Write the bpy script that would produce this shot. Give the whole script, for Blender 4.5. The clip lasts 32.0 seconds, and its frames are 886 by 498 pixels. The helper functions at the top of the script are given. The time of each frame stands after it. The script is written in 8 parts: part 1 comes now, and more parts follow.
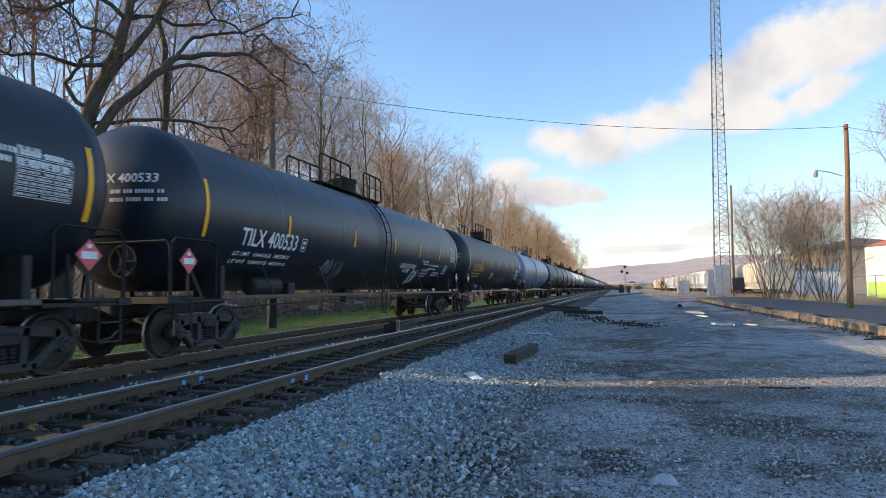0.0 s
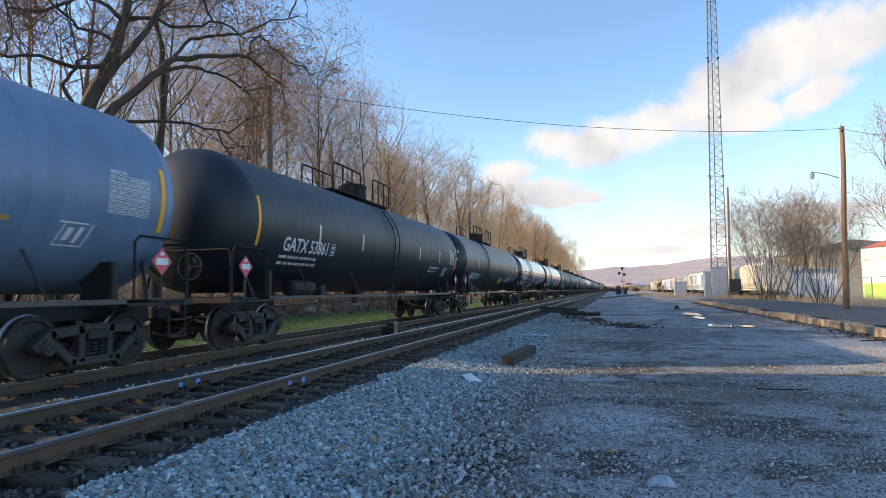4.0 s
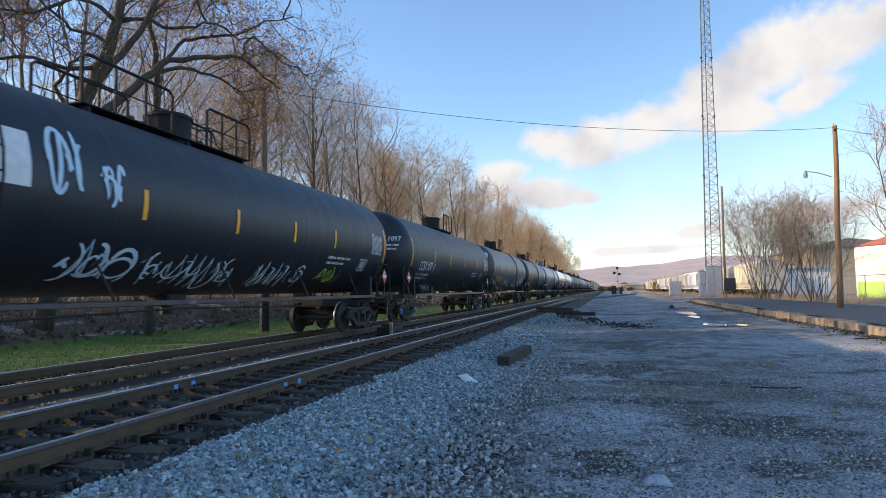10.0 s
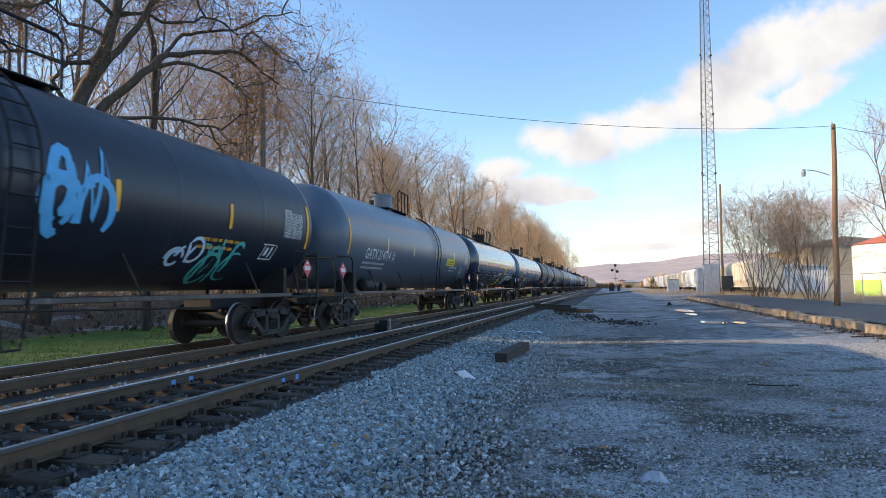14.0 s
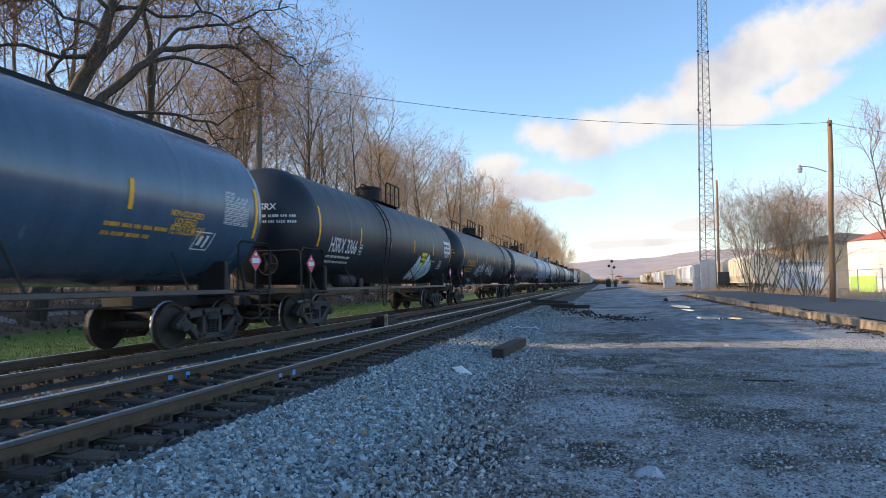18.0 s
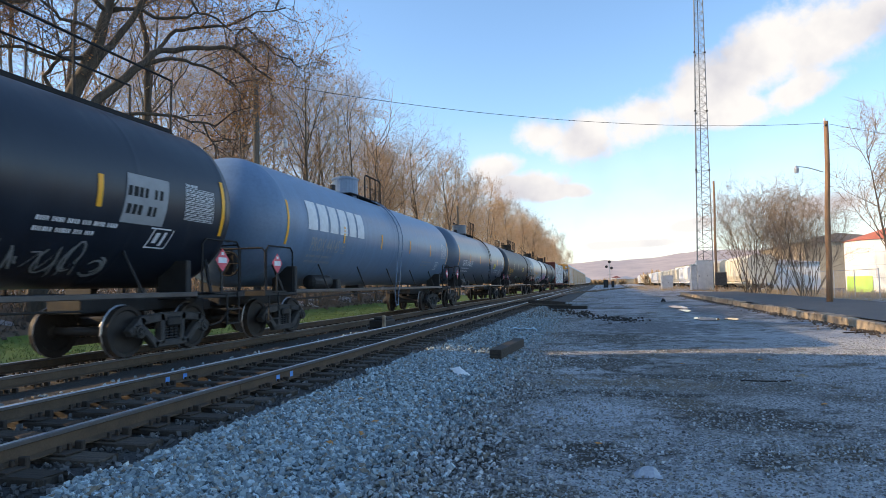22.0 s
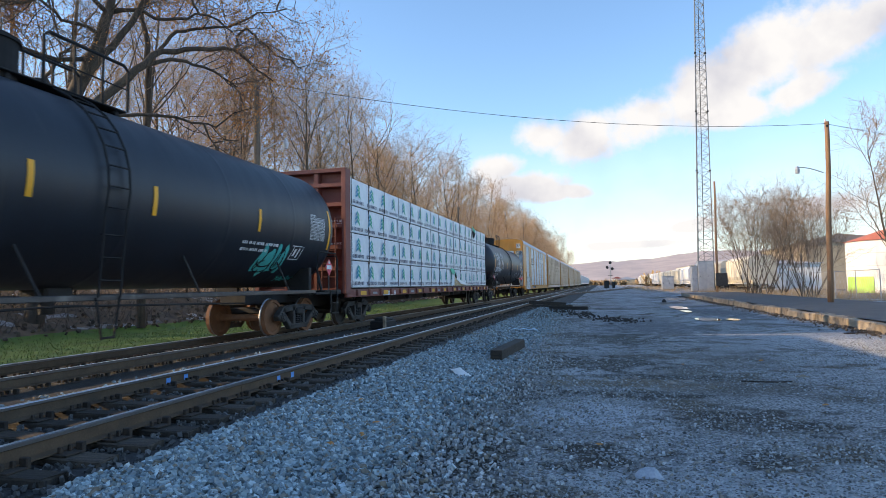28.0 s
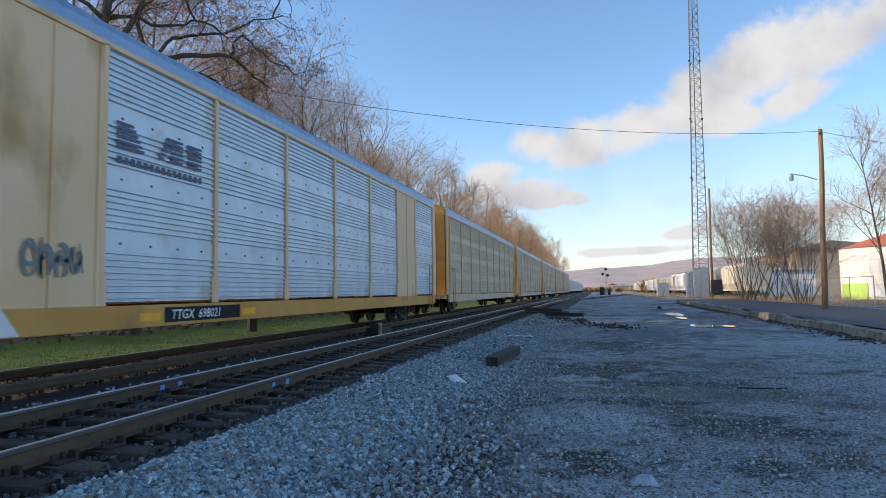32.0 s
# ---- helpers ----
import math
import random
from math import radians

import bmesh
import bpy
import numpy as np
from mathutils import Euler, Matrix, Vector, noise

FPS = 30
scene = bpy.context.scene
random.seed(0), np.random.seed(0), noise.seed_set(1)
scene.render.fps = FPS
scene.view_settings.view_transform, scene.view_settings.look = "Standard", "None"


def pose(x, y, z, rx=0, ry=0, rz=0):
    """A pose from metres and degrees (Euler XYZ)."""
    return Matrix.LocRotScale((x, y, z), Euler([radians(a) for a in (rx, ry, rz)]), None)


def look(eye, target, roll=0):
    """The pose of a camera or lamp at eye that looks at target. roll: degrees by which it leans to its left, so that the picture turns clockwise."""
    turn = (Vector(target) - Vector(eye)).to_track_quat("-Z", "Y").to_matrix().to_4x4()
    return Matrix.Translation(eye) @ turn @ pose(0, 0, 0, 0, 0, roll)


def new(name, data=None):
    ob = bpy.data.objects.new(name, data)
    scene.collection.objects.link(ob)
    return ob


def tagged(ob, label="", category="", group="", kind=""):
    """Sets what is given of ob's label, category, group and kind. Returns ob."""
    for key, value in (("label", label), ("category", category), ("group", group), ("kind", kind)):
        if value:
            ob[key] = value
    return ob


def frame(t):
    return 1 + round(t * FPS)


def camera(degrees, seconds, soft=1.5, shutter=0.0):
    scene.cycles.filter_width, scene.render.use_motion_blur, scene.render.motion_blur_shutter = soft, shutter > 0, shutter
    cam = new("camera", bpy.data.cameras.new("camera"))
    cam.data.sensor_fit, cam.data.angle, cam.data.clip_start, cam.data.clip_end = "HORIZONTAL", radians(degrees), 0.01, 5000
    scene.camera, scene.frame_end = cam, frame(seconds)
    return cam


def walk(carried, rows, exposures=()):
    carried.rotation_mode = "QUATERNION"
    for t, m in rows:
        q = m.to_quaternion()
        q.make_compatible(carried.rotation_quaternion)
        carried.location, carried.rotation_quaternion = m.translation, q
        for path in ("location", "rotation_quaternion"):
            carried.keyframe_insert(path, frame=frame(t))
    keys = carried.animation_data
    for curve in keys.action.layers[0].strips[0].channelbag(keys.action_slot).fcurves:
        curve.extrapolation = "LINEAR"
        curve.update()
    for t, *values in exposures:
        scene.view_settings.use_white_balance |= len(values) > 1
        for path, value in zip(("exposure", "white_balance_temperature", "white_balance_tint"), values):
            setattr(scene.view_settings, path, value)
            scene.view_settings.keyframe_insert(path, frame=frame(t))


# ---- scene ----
# ---------------------------------------------------------------- camera
EYE = (0.0, 0.0, 1.536)
cam = camera(71.56, 32.0, soft=0.8, shutter=0.1)
TURNS = [
    (0.0, 93.807, 0.791, 15.684), (0.5, 93.916, 0.854, 15.599), (1.0, 93.953, 0.764, 15.702), (1.5, 94.008, 0.771, 15.662),
    (2.0, 94.031, 0.761, 15.701), (2.5, 94.063, 0.771, 15.657), (3.0, 94.036, 0.695, 15.586), (3.5, 94.013, 0.789, 15.483),
    (5.5, 93.833, 0.807, 15.349), (6.0, 93.862, 0.729, 15.358), (6.5, 93.906, 0.831, 15.357), (7.0, 93.939, 0.831, 15.378),
    (7.5, 94.04, 0.936, 15.338), (8.0, 94.099, 0.983, 15.298), (8.5, 94.11, 1.126, 15.222), (9.0, 94.109, 1.149, 15.194),
    (9.5, 94.059, 1.075, 15.079), (10.0, 94.008, 1.133, 15.035), (10.5, 93.927, 0.95, 15.013), (11.0, 93.89, 1.051, 14.926),
    (11.5, 93.881, 1.034, 14.945), (12.0, 93.856, 0.937, 14.927), (12.5, 93.858, 0.942, 14.93), (13.0, 93.827, 1.016, 14.946),
    (13.5, 93.714, 0.925, 14.886), (14.0, 93.68, 0.895, 14.851), (14.5, 93.71, 0.865, 14.914), (16.5, 93.616, 0.812, 14.802),
    (17.0, 93.511, 0.856, 14.775), (17.5, 93.379, 0.784, 14.723), (18.0, 93.273, 0.834, 14.569), (18.5, 93.22, 0.922, 14.464),
    (19.0, 93.218, 1.004, 14.452), (19.5, 93.227, 1.043, 14.421), (20.0, 93.274, 1.056, 14.489), (20.5, 93.29, 0.979, 14.417),
    (21.0, 93.313, 0.891, 14.346), (21.5, 93.373, 0.946, 14.301), (22.0, 93.366, 0.965, 14.354), (22.5, 93.397, 1.078, 14.342),
    (23.0, 93.42, 1.114, 14.464), (23.5, 93.498, 1.195, 14.611), (24.0, 93.509, 1.19, 14.711), (24.5, 93.489, 1.267, 14.69),
    (25.0, 93.483, 1.29, 14.645), (25.5, 93.49, 1.155, 14.597), (27.5, 93.443, 1.091, 14.396), (28.0, 93.438, 0.987, 14.421),
    (28.5, 93.444, 0.96, 14.38), (29.0, 93.484, 0.934, 14.357), (29.5, 93.762, 0.952, 14.234), (30.0, 94.004, 0.997, 14.138),
    (30.5, 94.09, 1.019, 13.924), (31.0, 94.08, 0.928, 13.885), (31.5, 94.053, 0.963, 14.012), (32.0, 94.041, 0.964, 14.019)
]
walk(cam, [(t, pose(*EYE, rx, ry, rz)) for t, rx, ry, rz in TURNS], exposures=[
    (0.0, 0.79, 7100, 12), (1.5, 0.79, 7100, 12), (3.0, 0.84, 7100, 12), (5.5, 0.85, 7100, 12), (7.0, 0.83, 7100, 12), (8.5, 0.78, 7050, 12),
    (10.0, 0.77, 7050, 12), (12.0, 0.88, 7150, 12), (14.0, 0.87, 7100, 12), (17.0, 0.79, 7050, 12), (19.0, 0.8, 7100, 12), (20.0, 0.88, 7150, 12),
    (25.0, 0.88, 7100, 12), (28.4, 0.85, 7000, 12), (29.1, 0.48, 6750, 12), (30.0, 0.4, 6600, 12), (30.9, 0.7, 6800, 12), (32.0, 0.58, 6850, 12)])

# ---------------------------------------------------------------- light
SUN_EL, SUN_WAY = radians(18.5), Vector((1.0, 0.22, 0.0)).normalized()   # low winter sun from beyond the train


def node(nt, kind, where=None, **inputs):
    n = nt.nodes.new(kind)
    for k, v in inputs.items():
        n.inputs[k.replace("_", " ")].default_value = v
    return n


def make_world():
    w = bpy.data.worlds.new("sky")
    scene.world = w
    w.use_nodes = True
    nt = w.node_tree
    nt.nodes.clear()
    L = nt.links.new
    out = nt.nodes.new("ShaderNodeOutputWorld")
    bg = nt.nodes.new("ShaderNodeBackground")
    sky = nt.nodes.new("ShaderNodeTexSky")
    sky.sky_type, sky.sun_disc = "NISHITA", False
    sky.sun_elevation = SUN_EL
    sky.sun_rotation = math.atan2(-SUN_WAY.x, -SUN_WAY.y)
    sky.altitude, sky.air_density, sky.dust_density, sky.ozone_density = 150, 1.0, 0.25, 3.2
    hue = nt.nodes.new("ShaderNodeHueSaturation")
    hue.inputs["Saturation"].default_value, hue.inputs["Value"].default_value = 1.05, 1.27
    L(sky.outputs[0], hue.inputs["Color"])
    tc = nt.nodes.new("ShaderNodeTexCoord")
    sep = nt.nodes.new("ShaderNodeSeparateXYZ")
    L(tc.outputs["Generated"], sep.inputs[0])

    def m(op, a, b=None, clamp=False):
        n = nt.nodes.new("ShaderNodeMath")
        n.operation, n.use_clamp = op, clamp
        for i, v in enumerate((a, b)):
            if v is None:
                continue
            if isinstance(v, (int, float)):
                n.inputs[i].default_value = v
            else:
                L(v, n.inputs[i])
        return n.outputs[0]

    az = m("MULTIPLY", m("ARCTAN2", sep.outputs[0], sep.outputs[1]), 57.2958)
    el = m("MULTIPLY", m("ARCSINE", sep.outputs[2]), 57.2958)
    warp = nt.nodes.new("ShaderNodeTexNoise")
    warp.inputs["Scale"].default_value, warp.inputs["Detail"].default_value = 11.0, 9.0
    warp.inputs["Roughness"].default_value = 0.62
    L(tc.outputs["Generated"], warp.inputs["Vector"])
    puff = m("SUBTRACT", warp.outputs["Fac"], 0.5)
    # heaps of the cloud bank: azimuth, elevation, half width, half height, lean, in degrees
    heaps = ((-4.6, 13.3, 4.2, 2.0, 1), (-0.8, 12.9, 6.2, 2.6, 1), (4.2, 14.0, 5.9, 3.0, 16), (9.4, 16.2, 6.5, 3.8, 26),
             (14.2, 17.9, 6.2, 3.6, 26), (18.2, 18.4, 5.6, 3.1, 26), (21.1, 19.3, 4.6, 2.2, 31), (11.0, 14.1, 5.4, 1.7, 6),
             (16.5, 15.1, 4.4, 1.6, 16), (-9.1, 10.8, 3.4, 1.7, 9), (-6.8, 9.1, 4.9, 1.8, 1), (-1.7, 8.3, 2.3, 1.0, 1),
             (-4.3, 8.3, 3.2, 1.1, 1), (17.6, 5.8, 5.4, 1.9, 6), (8.0, 4.9, 3.2, 0.8, 9), (2.8, 3.4, 6.5, 0.6, 1))
    total = None
    for a, e, wd, ht, lean in heaps:
        c, s = math.cos(radians(lean)), math.sin(radians(lean))
        da, de = m("SUBTRACT", az, a), m("SUBTRACT", el, e)
        u = m("ADD", m("MULTIPLY", da, c / wd), m("MULTIPLY", de, s / wd))
        v = m("ADD", m("MULTIPLY", da, -s / ht), m("MULTIPLY", de, c / ht))
        d = m("SUBTRACT", 1.0, m("SQRT", m("ADD", m("MULTIPLY", u, u), m("MULTIPLY", v, v))))
        total = d if total is None else m("MAXIMUM", total, d)
    dens = m("ADD", total, m("MULTIPLY", puff, 1.9))
    ramp = nt.nodes.new("ShaderNodeMapRange")
    ramp.interpolation_type = "SMOOTHSTEP"
    ramp.inputs["From Min"].default_value, ramp.inputs["From Max"].default_value = 0.0, 0.6
    L(dens, ramp.inputs["Value"])
    # thin white haze low over the horizon
    low = nt.nodes.new("ShaderNodeMapRange")
    low.inputs["From Min"].default_value, low.inputs["From Max"].default_value = 15.0, -1.0
    low.inputs["To Max"].default_value = 0.75
    L(el, low.inputs["Value"])
    streak = nt.nodes.new("ShaderNodeTexNoise")
    streak.inputs["Scale"].default_value, streak.inputs["Detail"].default_value = 5.0, 6.0
    mp = nt.nodes.new("ShaderNodeMapping")
    mp.inputs["Scale"].default_value = (1.0, 1.0, 5.0)
    L(tc.outputs["Generated"], mp.inputs["Vector"])
    L(mp.outputs[0], streak.inputs["Vector"])
    veil = m("MULTIPLY", low.outputs[0], m("ADD", m("MULTIPLY", streak.outputs["Fac"], 1.3), 0.25), True)
    cover = m("MAXIMUM", ramp.outputs[0], veil, True)
    shade = nt.nodes.new("ShaderNodeTexNoise")
    shade.inputs["Scale"].default_value, shade.inputs["Detail"].default_value = 6.0, 6.0
    mp2 = nt.nodes.new("ShaderNodeMapping")
    mp2.inputs["Location"].default_value = (0.3, 0.1, 0.06)
    L(tc.outputs["Generated"], mp2.inputs["Vector"])
    L(mp2.outputs[0], shade.inputs["Vector"])
    cc = nt.nodes.new("ShaderNodeValToRGB")
    cc.color_ramp.elements[0].position, cc.color_ramp.elements[0].color = 0.4, (2.5, 2.62, 3.0, 1)
    cc.color_ramp.elements[1].position, cc.color_ramp.elements[1].color = 0.56, (3.5, 3.6, 3.75, 1)
    L(shade.outputs["Fac"], cc.inputs[0])
    mix = nt.nodes.new("ShaderNodeMix")
    mix.data_type = "RGBA"
    L(cover, mix.inputs[0])
    L(hue.outputs[0], mix.inputs[6])
    L(cc.outputs[0], mix.inputs[7])
    L(mix.outputs[2], bg.inputs[0])
    bg.inputs[1].default_value = 0.15
    L(bg.outputs[0], out.inputs[0])


make_world()
sun_data = bpy.data.lights.new("sun", "SUN")
sun_data.energy, sun_data.angle, sun_data.color = 3.6, radians(0.55), (1.0, 0.76, 0.48)
sun = new("sun", sun_data)
sun.matrix_world = look((-60, -13, 30), Vector((-60, -13, 30)) + SUN_WAY * math.cos(SUN_EL) - Vector((0, 0, math.sin(SUN_EL))))

# ---------------------------------------------------------------- materials
def surface(name, c1, c2, scale=4.0, rough=0.6, metal=0.0, bump=0.15, fine=60.0, spots=None, spot_scale=1.5, spot_cut=0.6,
            vary=0.0, coat=0.0, stretch=(1, 1, 1), rough2=None):
    """Two-scale noise between c1 and c2, optional stains, grain relief and a little change of gloss."""
    mt = bpy.data.materials.new(name)
    mt.use_nodes = True
    nt = mt.node_tree
    L = nt.links.new
    bs = nt.nodes["Principled BSDF"]
    tc = nt.nodes.new("ShaderNodeTexCoord")
    mp = nt.nodes.new("ShaderNodeMapping")
    mp.inputs["Scale"].default_value = stretch
    L(tc.outputs["Object"], mp.inputs["Vector"])
    n1 = nt.nodes.new("ShaderNodeTexNoise")
    n1.inputs["Scale"].default_value, n1.inputs["Detail"].default_value = scale, 6.0
    n2 = nt.nodes.new("ShaderNodeTexNoise")
    n2.inputs["Scale"].default_value, n2.inputs["Detail"].default_value = fine, 3.0
    L(mp.outputs[0], n1.inputs["Vector"])
    L(tc.outputs["Object"], n2.inputs["Vector"])
    mixf = nt.nodes.new("ShaderNodeMath")
    mixf.operation = "MULTIPLY_ADD"
    mixf.inputs[1].default_value = 0.35
    L(n2.outputs["Fac"], mixf.inputs[0])
    h = nt.nodes.new("ShaderNodeMath")
    h.operation = "MULTIPLY"
    h.inputs[1].default_value = 0.65
    L(n1.outputs["Fac"], h.inputs[0])
    L(h.outputs[0], mixf.inputs[2])
    rp = nt.nodes.new("ShaderNodeValToRGB")
    rp.color_ramp.elements[0].position, rp.color_ramp.elements[0].color = 0.34, (*c1, 1)
    rp.color_ramp.elements[1].position, rp.color_ramp.elements[1].color = 0.66, (*c2, 1)
    L(mixf.outputs[0], rp.inputs[0])
    col = rp.outputs[0]
    if spots:
        n3 = nt.nodes.new("ShaderNodeTexNoise")
        n3.inputs["Scale"].default_value, n3.inputs["Detail"].default_value = spot_scale, 8.0
        L(mp.outputs[0], n3.inputs["Vector"])
        r3 = nt.nodes.new("ShaderNodeMapRange")
        r3.inputs["From Min"].default_value, r3.inputs["From Max"].default_value = spot_cut, spot_cut + 0.14
        L(n3.outputs["Fac"], r3.inputs["Value"])
        mx = nt.nodes.new("ShaderNodeMix")
        mx.data_type = "RGBA"
        mx.inputs[7].default_value = (*spots, 1)
        L(r3.outputs[0], mx.inputs[0])
        L(col, mx.inputs[6])
        col = mx.outputs[2]
    if vary:
        oi = nt.nodes.new("ShaderNodeObjectInfo")
        hsv = nt.nodes.new("ShaderNodeHueSaturation")
        mr = nt.nodes.new("ShaderNodeMapRange")
        mr.inputs["To Min"].default_value, mr.inputs["To Max"].default_value = 1 - vary, 1 + vary
        L(oi.outputs["Random"], mr.inputs["Value"])
        L(mr.outputs[0], hsv.inputs["Value"])
        L(col, hsv.inputs["Color"])
        col = hsv.outputs[0]
    L(col, bs.inputs["Base Color"])
    rr = nt.nodes.new("ShaderNodeMapRange")
    rr.inputs["To Min"].default_value = rough * 0.8
    rr.inputs["To Max"].default_value = min(1.0, rough2 if rough2 else rough * 1.2)
    L(n1.outputs["Fac"], rr.inputs["Value"])
    L(rr.outputs[0], bs.inputs["Roughness"])
    bs.inputs["Metallic"].default_value = metal
    bs.inputs["Coat Weight"].default_value = coat
    bs.inputs["Coat Roughness"].default_value = 0.12
    if bump:
        bp = nt.nodes.new("ShaderNodeBump")
        bp.inputs["Strength"].default_value, bp.inputs["Distance"].default_value = bump, 0.02
        L(mixf.outputs[0], bp.inputs["Height"])
        L(bp.outputs[0], bs.inputs["Normal"])
    return mt


def island(name, colours, rough=0.85, fine=30.0, bump=0.3, grey=0.55):
    """For loose heaps: each piece takes its own tone."""
    mt = bpy.data.materials.new(name)
    mt.use_nodes = True
    nt = mt.node_tree
    L = nt.links.new
    bs = nt.nodes["Principled BSDF"]
    ge = nt.nodes.new("ShaderNodeNewGeometry")
    rp = nt.nodes.new("ShaderNodeValToRGB")
    el = rp.color_ramp.elements
    while len(el) < len(colours):
        el.new(0.5)
    for i, c in enumerate(colours):
        el[i].position, el[i].color = i / (len(colours) - 1), (*c, 1)
    L(ge.outputs["Random Per Island"], rp.inputs[0])
    tc = nt.nodes.new("ShaderNodeTexCoord")
    n = nt.nodes.new("ShaderNodeTexNoise")
    n.inputs["Scale"].default_value, n.inputs["Detail"].default_value = fine, 5.0
    L(tc.outputs["Object"], n.inputs["Vector"])
    mx = nt.nodes.new("ShaderNodeMix")
    mx.data_type, mx.blend_type = "RGBA", "MULTIPLY"
    mx.inputs[0].default_value = 0.6
    L(rp.outputs[0], mx.inputs[6])
    L(n.outputs["Fac"], mx.inputs[7])
    hs = nt.nodes.new("ShaderNodeHueSaturation")
    hs.inputs["Saturation"].default_value, hs.inputs["Value"].default_value = grey, 1.5
    L(mx.outputs[2], hs.inputs["Color"])
    L(hs.outputs[0], bs.inputs["Base Color"])
    bs.inputs["Roughness"].default_value = rough
    bp = nt.nodes.new("ShaderNodeBump")
    bp.inputs["Strength"].default_value, bp.inputs["Distance"].default_value = bump, 0.01
    L(n.outputs["Fac"], bp.inputs["Height"])
    L(bp.outputs[0], bs.inputs["Normal"])
    return mt


def ground_material():
    """Worn asphalt and cinders: grey fines, dark damp patches, pale gravel films, brown soil, by large and small noise."""
    mt = bpy.data.materials.new("yard_ground")
    mt.use_nodes = True
    nt = mt.node_tree
    L = nt.links.new
    bs = nt.nodes["Principled BSDF"]
    tc = nt.nodes.new("ShaderNodeTexCoord")

    def noise_at(scale, detail, loc=(0, 0, 0), st=(1, 1, 1)):
        mp = nt.nodes.new("ShaderNodeMapping")
        mp.inputs["Location"].default_value, mp.inputs["Scale"].default_value = loc, st
        n = nt.nodes.new("ShaderNodeTexNoise")
        n.inputs["Scale"].default_value, n.inputs["Detail"].default_value = scale, detail
        L(tc.outputs["Object"], mp.inputs["Vector"])
        L(mp.outputs[0], n.inputs["Vector"])
        return n.outputs["Fac"]

    def blend(fac, lo, hi, a, colour):
        r = nt.nodes.new("ShaderNodeMapRange")
        r.interpolation_type = "SMOOTHSTEP"
        r.inputs["From Min"].default_value, r.inputs["From Max"].default_value = lo, hi
        L(fac, r.inputs["Value"])
        mx = nt.nodes.new("ShaderNodeMix")
        mx.data_type = "RGBA"
        L(r.outputs[0], mx.inputs[0])
        if isinstance(a, tuple):
            mx.inputs[6].default_value = (*a, 1)
        else:
            L(a, mx.inputs[6])
        mx.inputs[7].default_value = (*colour, 1)
        return mx.outputs[2]

    v = nt.nodes.new("ShaderNodeTexVoronoi")
    v.inputs["Scale"].default_value = 52.0
    L(tc.outputs["Object"], v.inputs["Vector"])
    sep = nt.nodes.new("ShaderNodeSeparateXYZ")
    L(tc.outputs["Object"], sep.inputs[0])

    def op(kind, a, b=0.0):
        n = nt.nodes.new("ShaderNodeMath")
        n.operation = kind
        for i, q in enumerate((a, b)):
            if isinstance(q, (int, float)):
                n.inputs[i].default_value = q
            else:
                L(q, n.inputs[i])
        return n.outputs[0]

    ragged = op("MULTIPLY", op("SUBTRACT", noise_at(2.4, 9), 0.5), 3.4)

    def stain(col, x, y, rx, ry, colour, soft=0.55):
        u, w = op("DIVIDE", op("SUBTRACT", sep.outputs[0], x), rx), op("DIVIDE", op("SUBTRACT", sep.outputs[1], y), ry)
        d = op("ADD", op("SQRT", op("ADD", op("MULTIPLY", u, u), op("MULTIPLY", w, w))), ragged)
        return blend(op("SUBTRACT", 1.0, d), 0.0, soft, col, colour)

    col = blend(noise_at(30, 9), 0.38, 0.64, (0.22, 0.223, 0.228), (0.62, 0.625, 0.635))
    col = blend(noise_at(0.3, 7, (3.1, 0.4, 0)), 0.5, 0.6, col, (0.175, 0.16, 0.138))
    col = blend(noise_at(0.23, 7, (7.7, 2.2, 0)), 0.5, 0.62, col, (0.56, 0.57, 0.59))
    col = blend(noise_at(0.9, 8, (1.7, 8.2, 0)), 0.55, 0.63, col, (0.15, 0.12, 0.085))
    # damp and pale patches that lie where cars have stood
    col = stain(col, 6.0, 17.0, 3.6, 7.0, (0.6, 0.605, 0.62), 0.9)
    col = stain(col, 1.6, 22.0, 2.6, 7.0, (0.19, 0.195, 0.205), 0.7)
    col = stain(col, 5.6, 33.0, 2.2, 8.0, (0.17, 0.175, 0.19), 0.7)
    col = stain(col, -1.3, 8.0, 1.0, 9.0, (0.19, 0.17, 0.14), 0.9)
    col = stain(col, -0.1, 7.4, 1.4, 0.85, (0.62, 0.64, 0.68))
    col = stain(col, 2.4, 5.3, 1.2, 0.7, (0.5, 0.51, 0.52))
    for x, y, rx, ry in ((-0.1, 5.65, 0.75, 0.55), (1.55, 7.5, 1.15, 0.8), (1.25, 5.8, 0.3, 0.3), (-0.1, 12.3, 1.7, 1.5), (0.1, 8.95, 1.7, 0.45), (0.9, 10.6, 1.4, 0.5), (-1.1, 12.3, 0.6, 1.5), (-1.3, 5.6, 0.6, 1.2), (-1.2, 9.0, 0.6, 1.4), (0.4, 17.5, 1.6, 2.6)):
        col = stain(col, x, y, rx, ry, (0.07, 0.06, 0.047), 0.6)
    col = stain(col, 0.2, 9.9, 2.0, 0.6, (0.24, 0.19, 0.13))
    pick = nt.nodes.new("ShaderNodeSeparateColor")
    L(v.outputs["Color"], pick.inputs[0])
    col = blend(pick.outputs[0], 0.72, 1.05, col, (0.52, 0.53, 0.54))
    col = blend(pick.outputs[1], 0.6, 1.05, col, (0.05, 0.048, 0.045))
    L(col, bs.inputs["Base Color"])
    bs.inputs["Roughness"].default_value = 0.9
    add = nt.nodes.new("ShaderNodeMath")
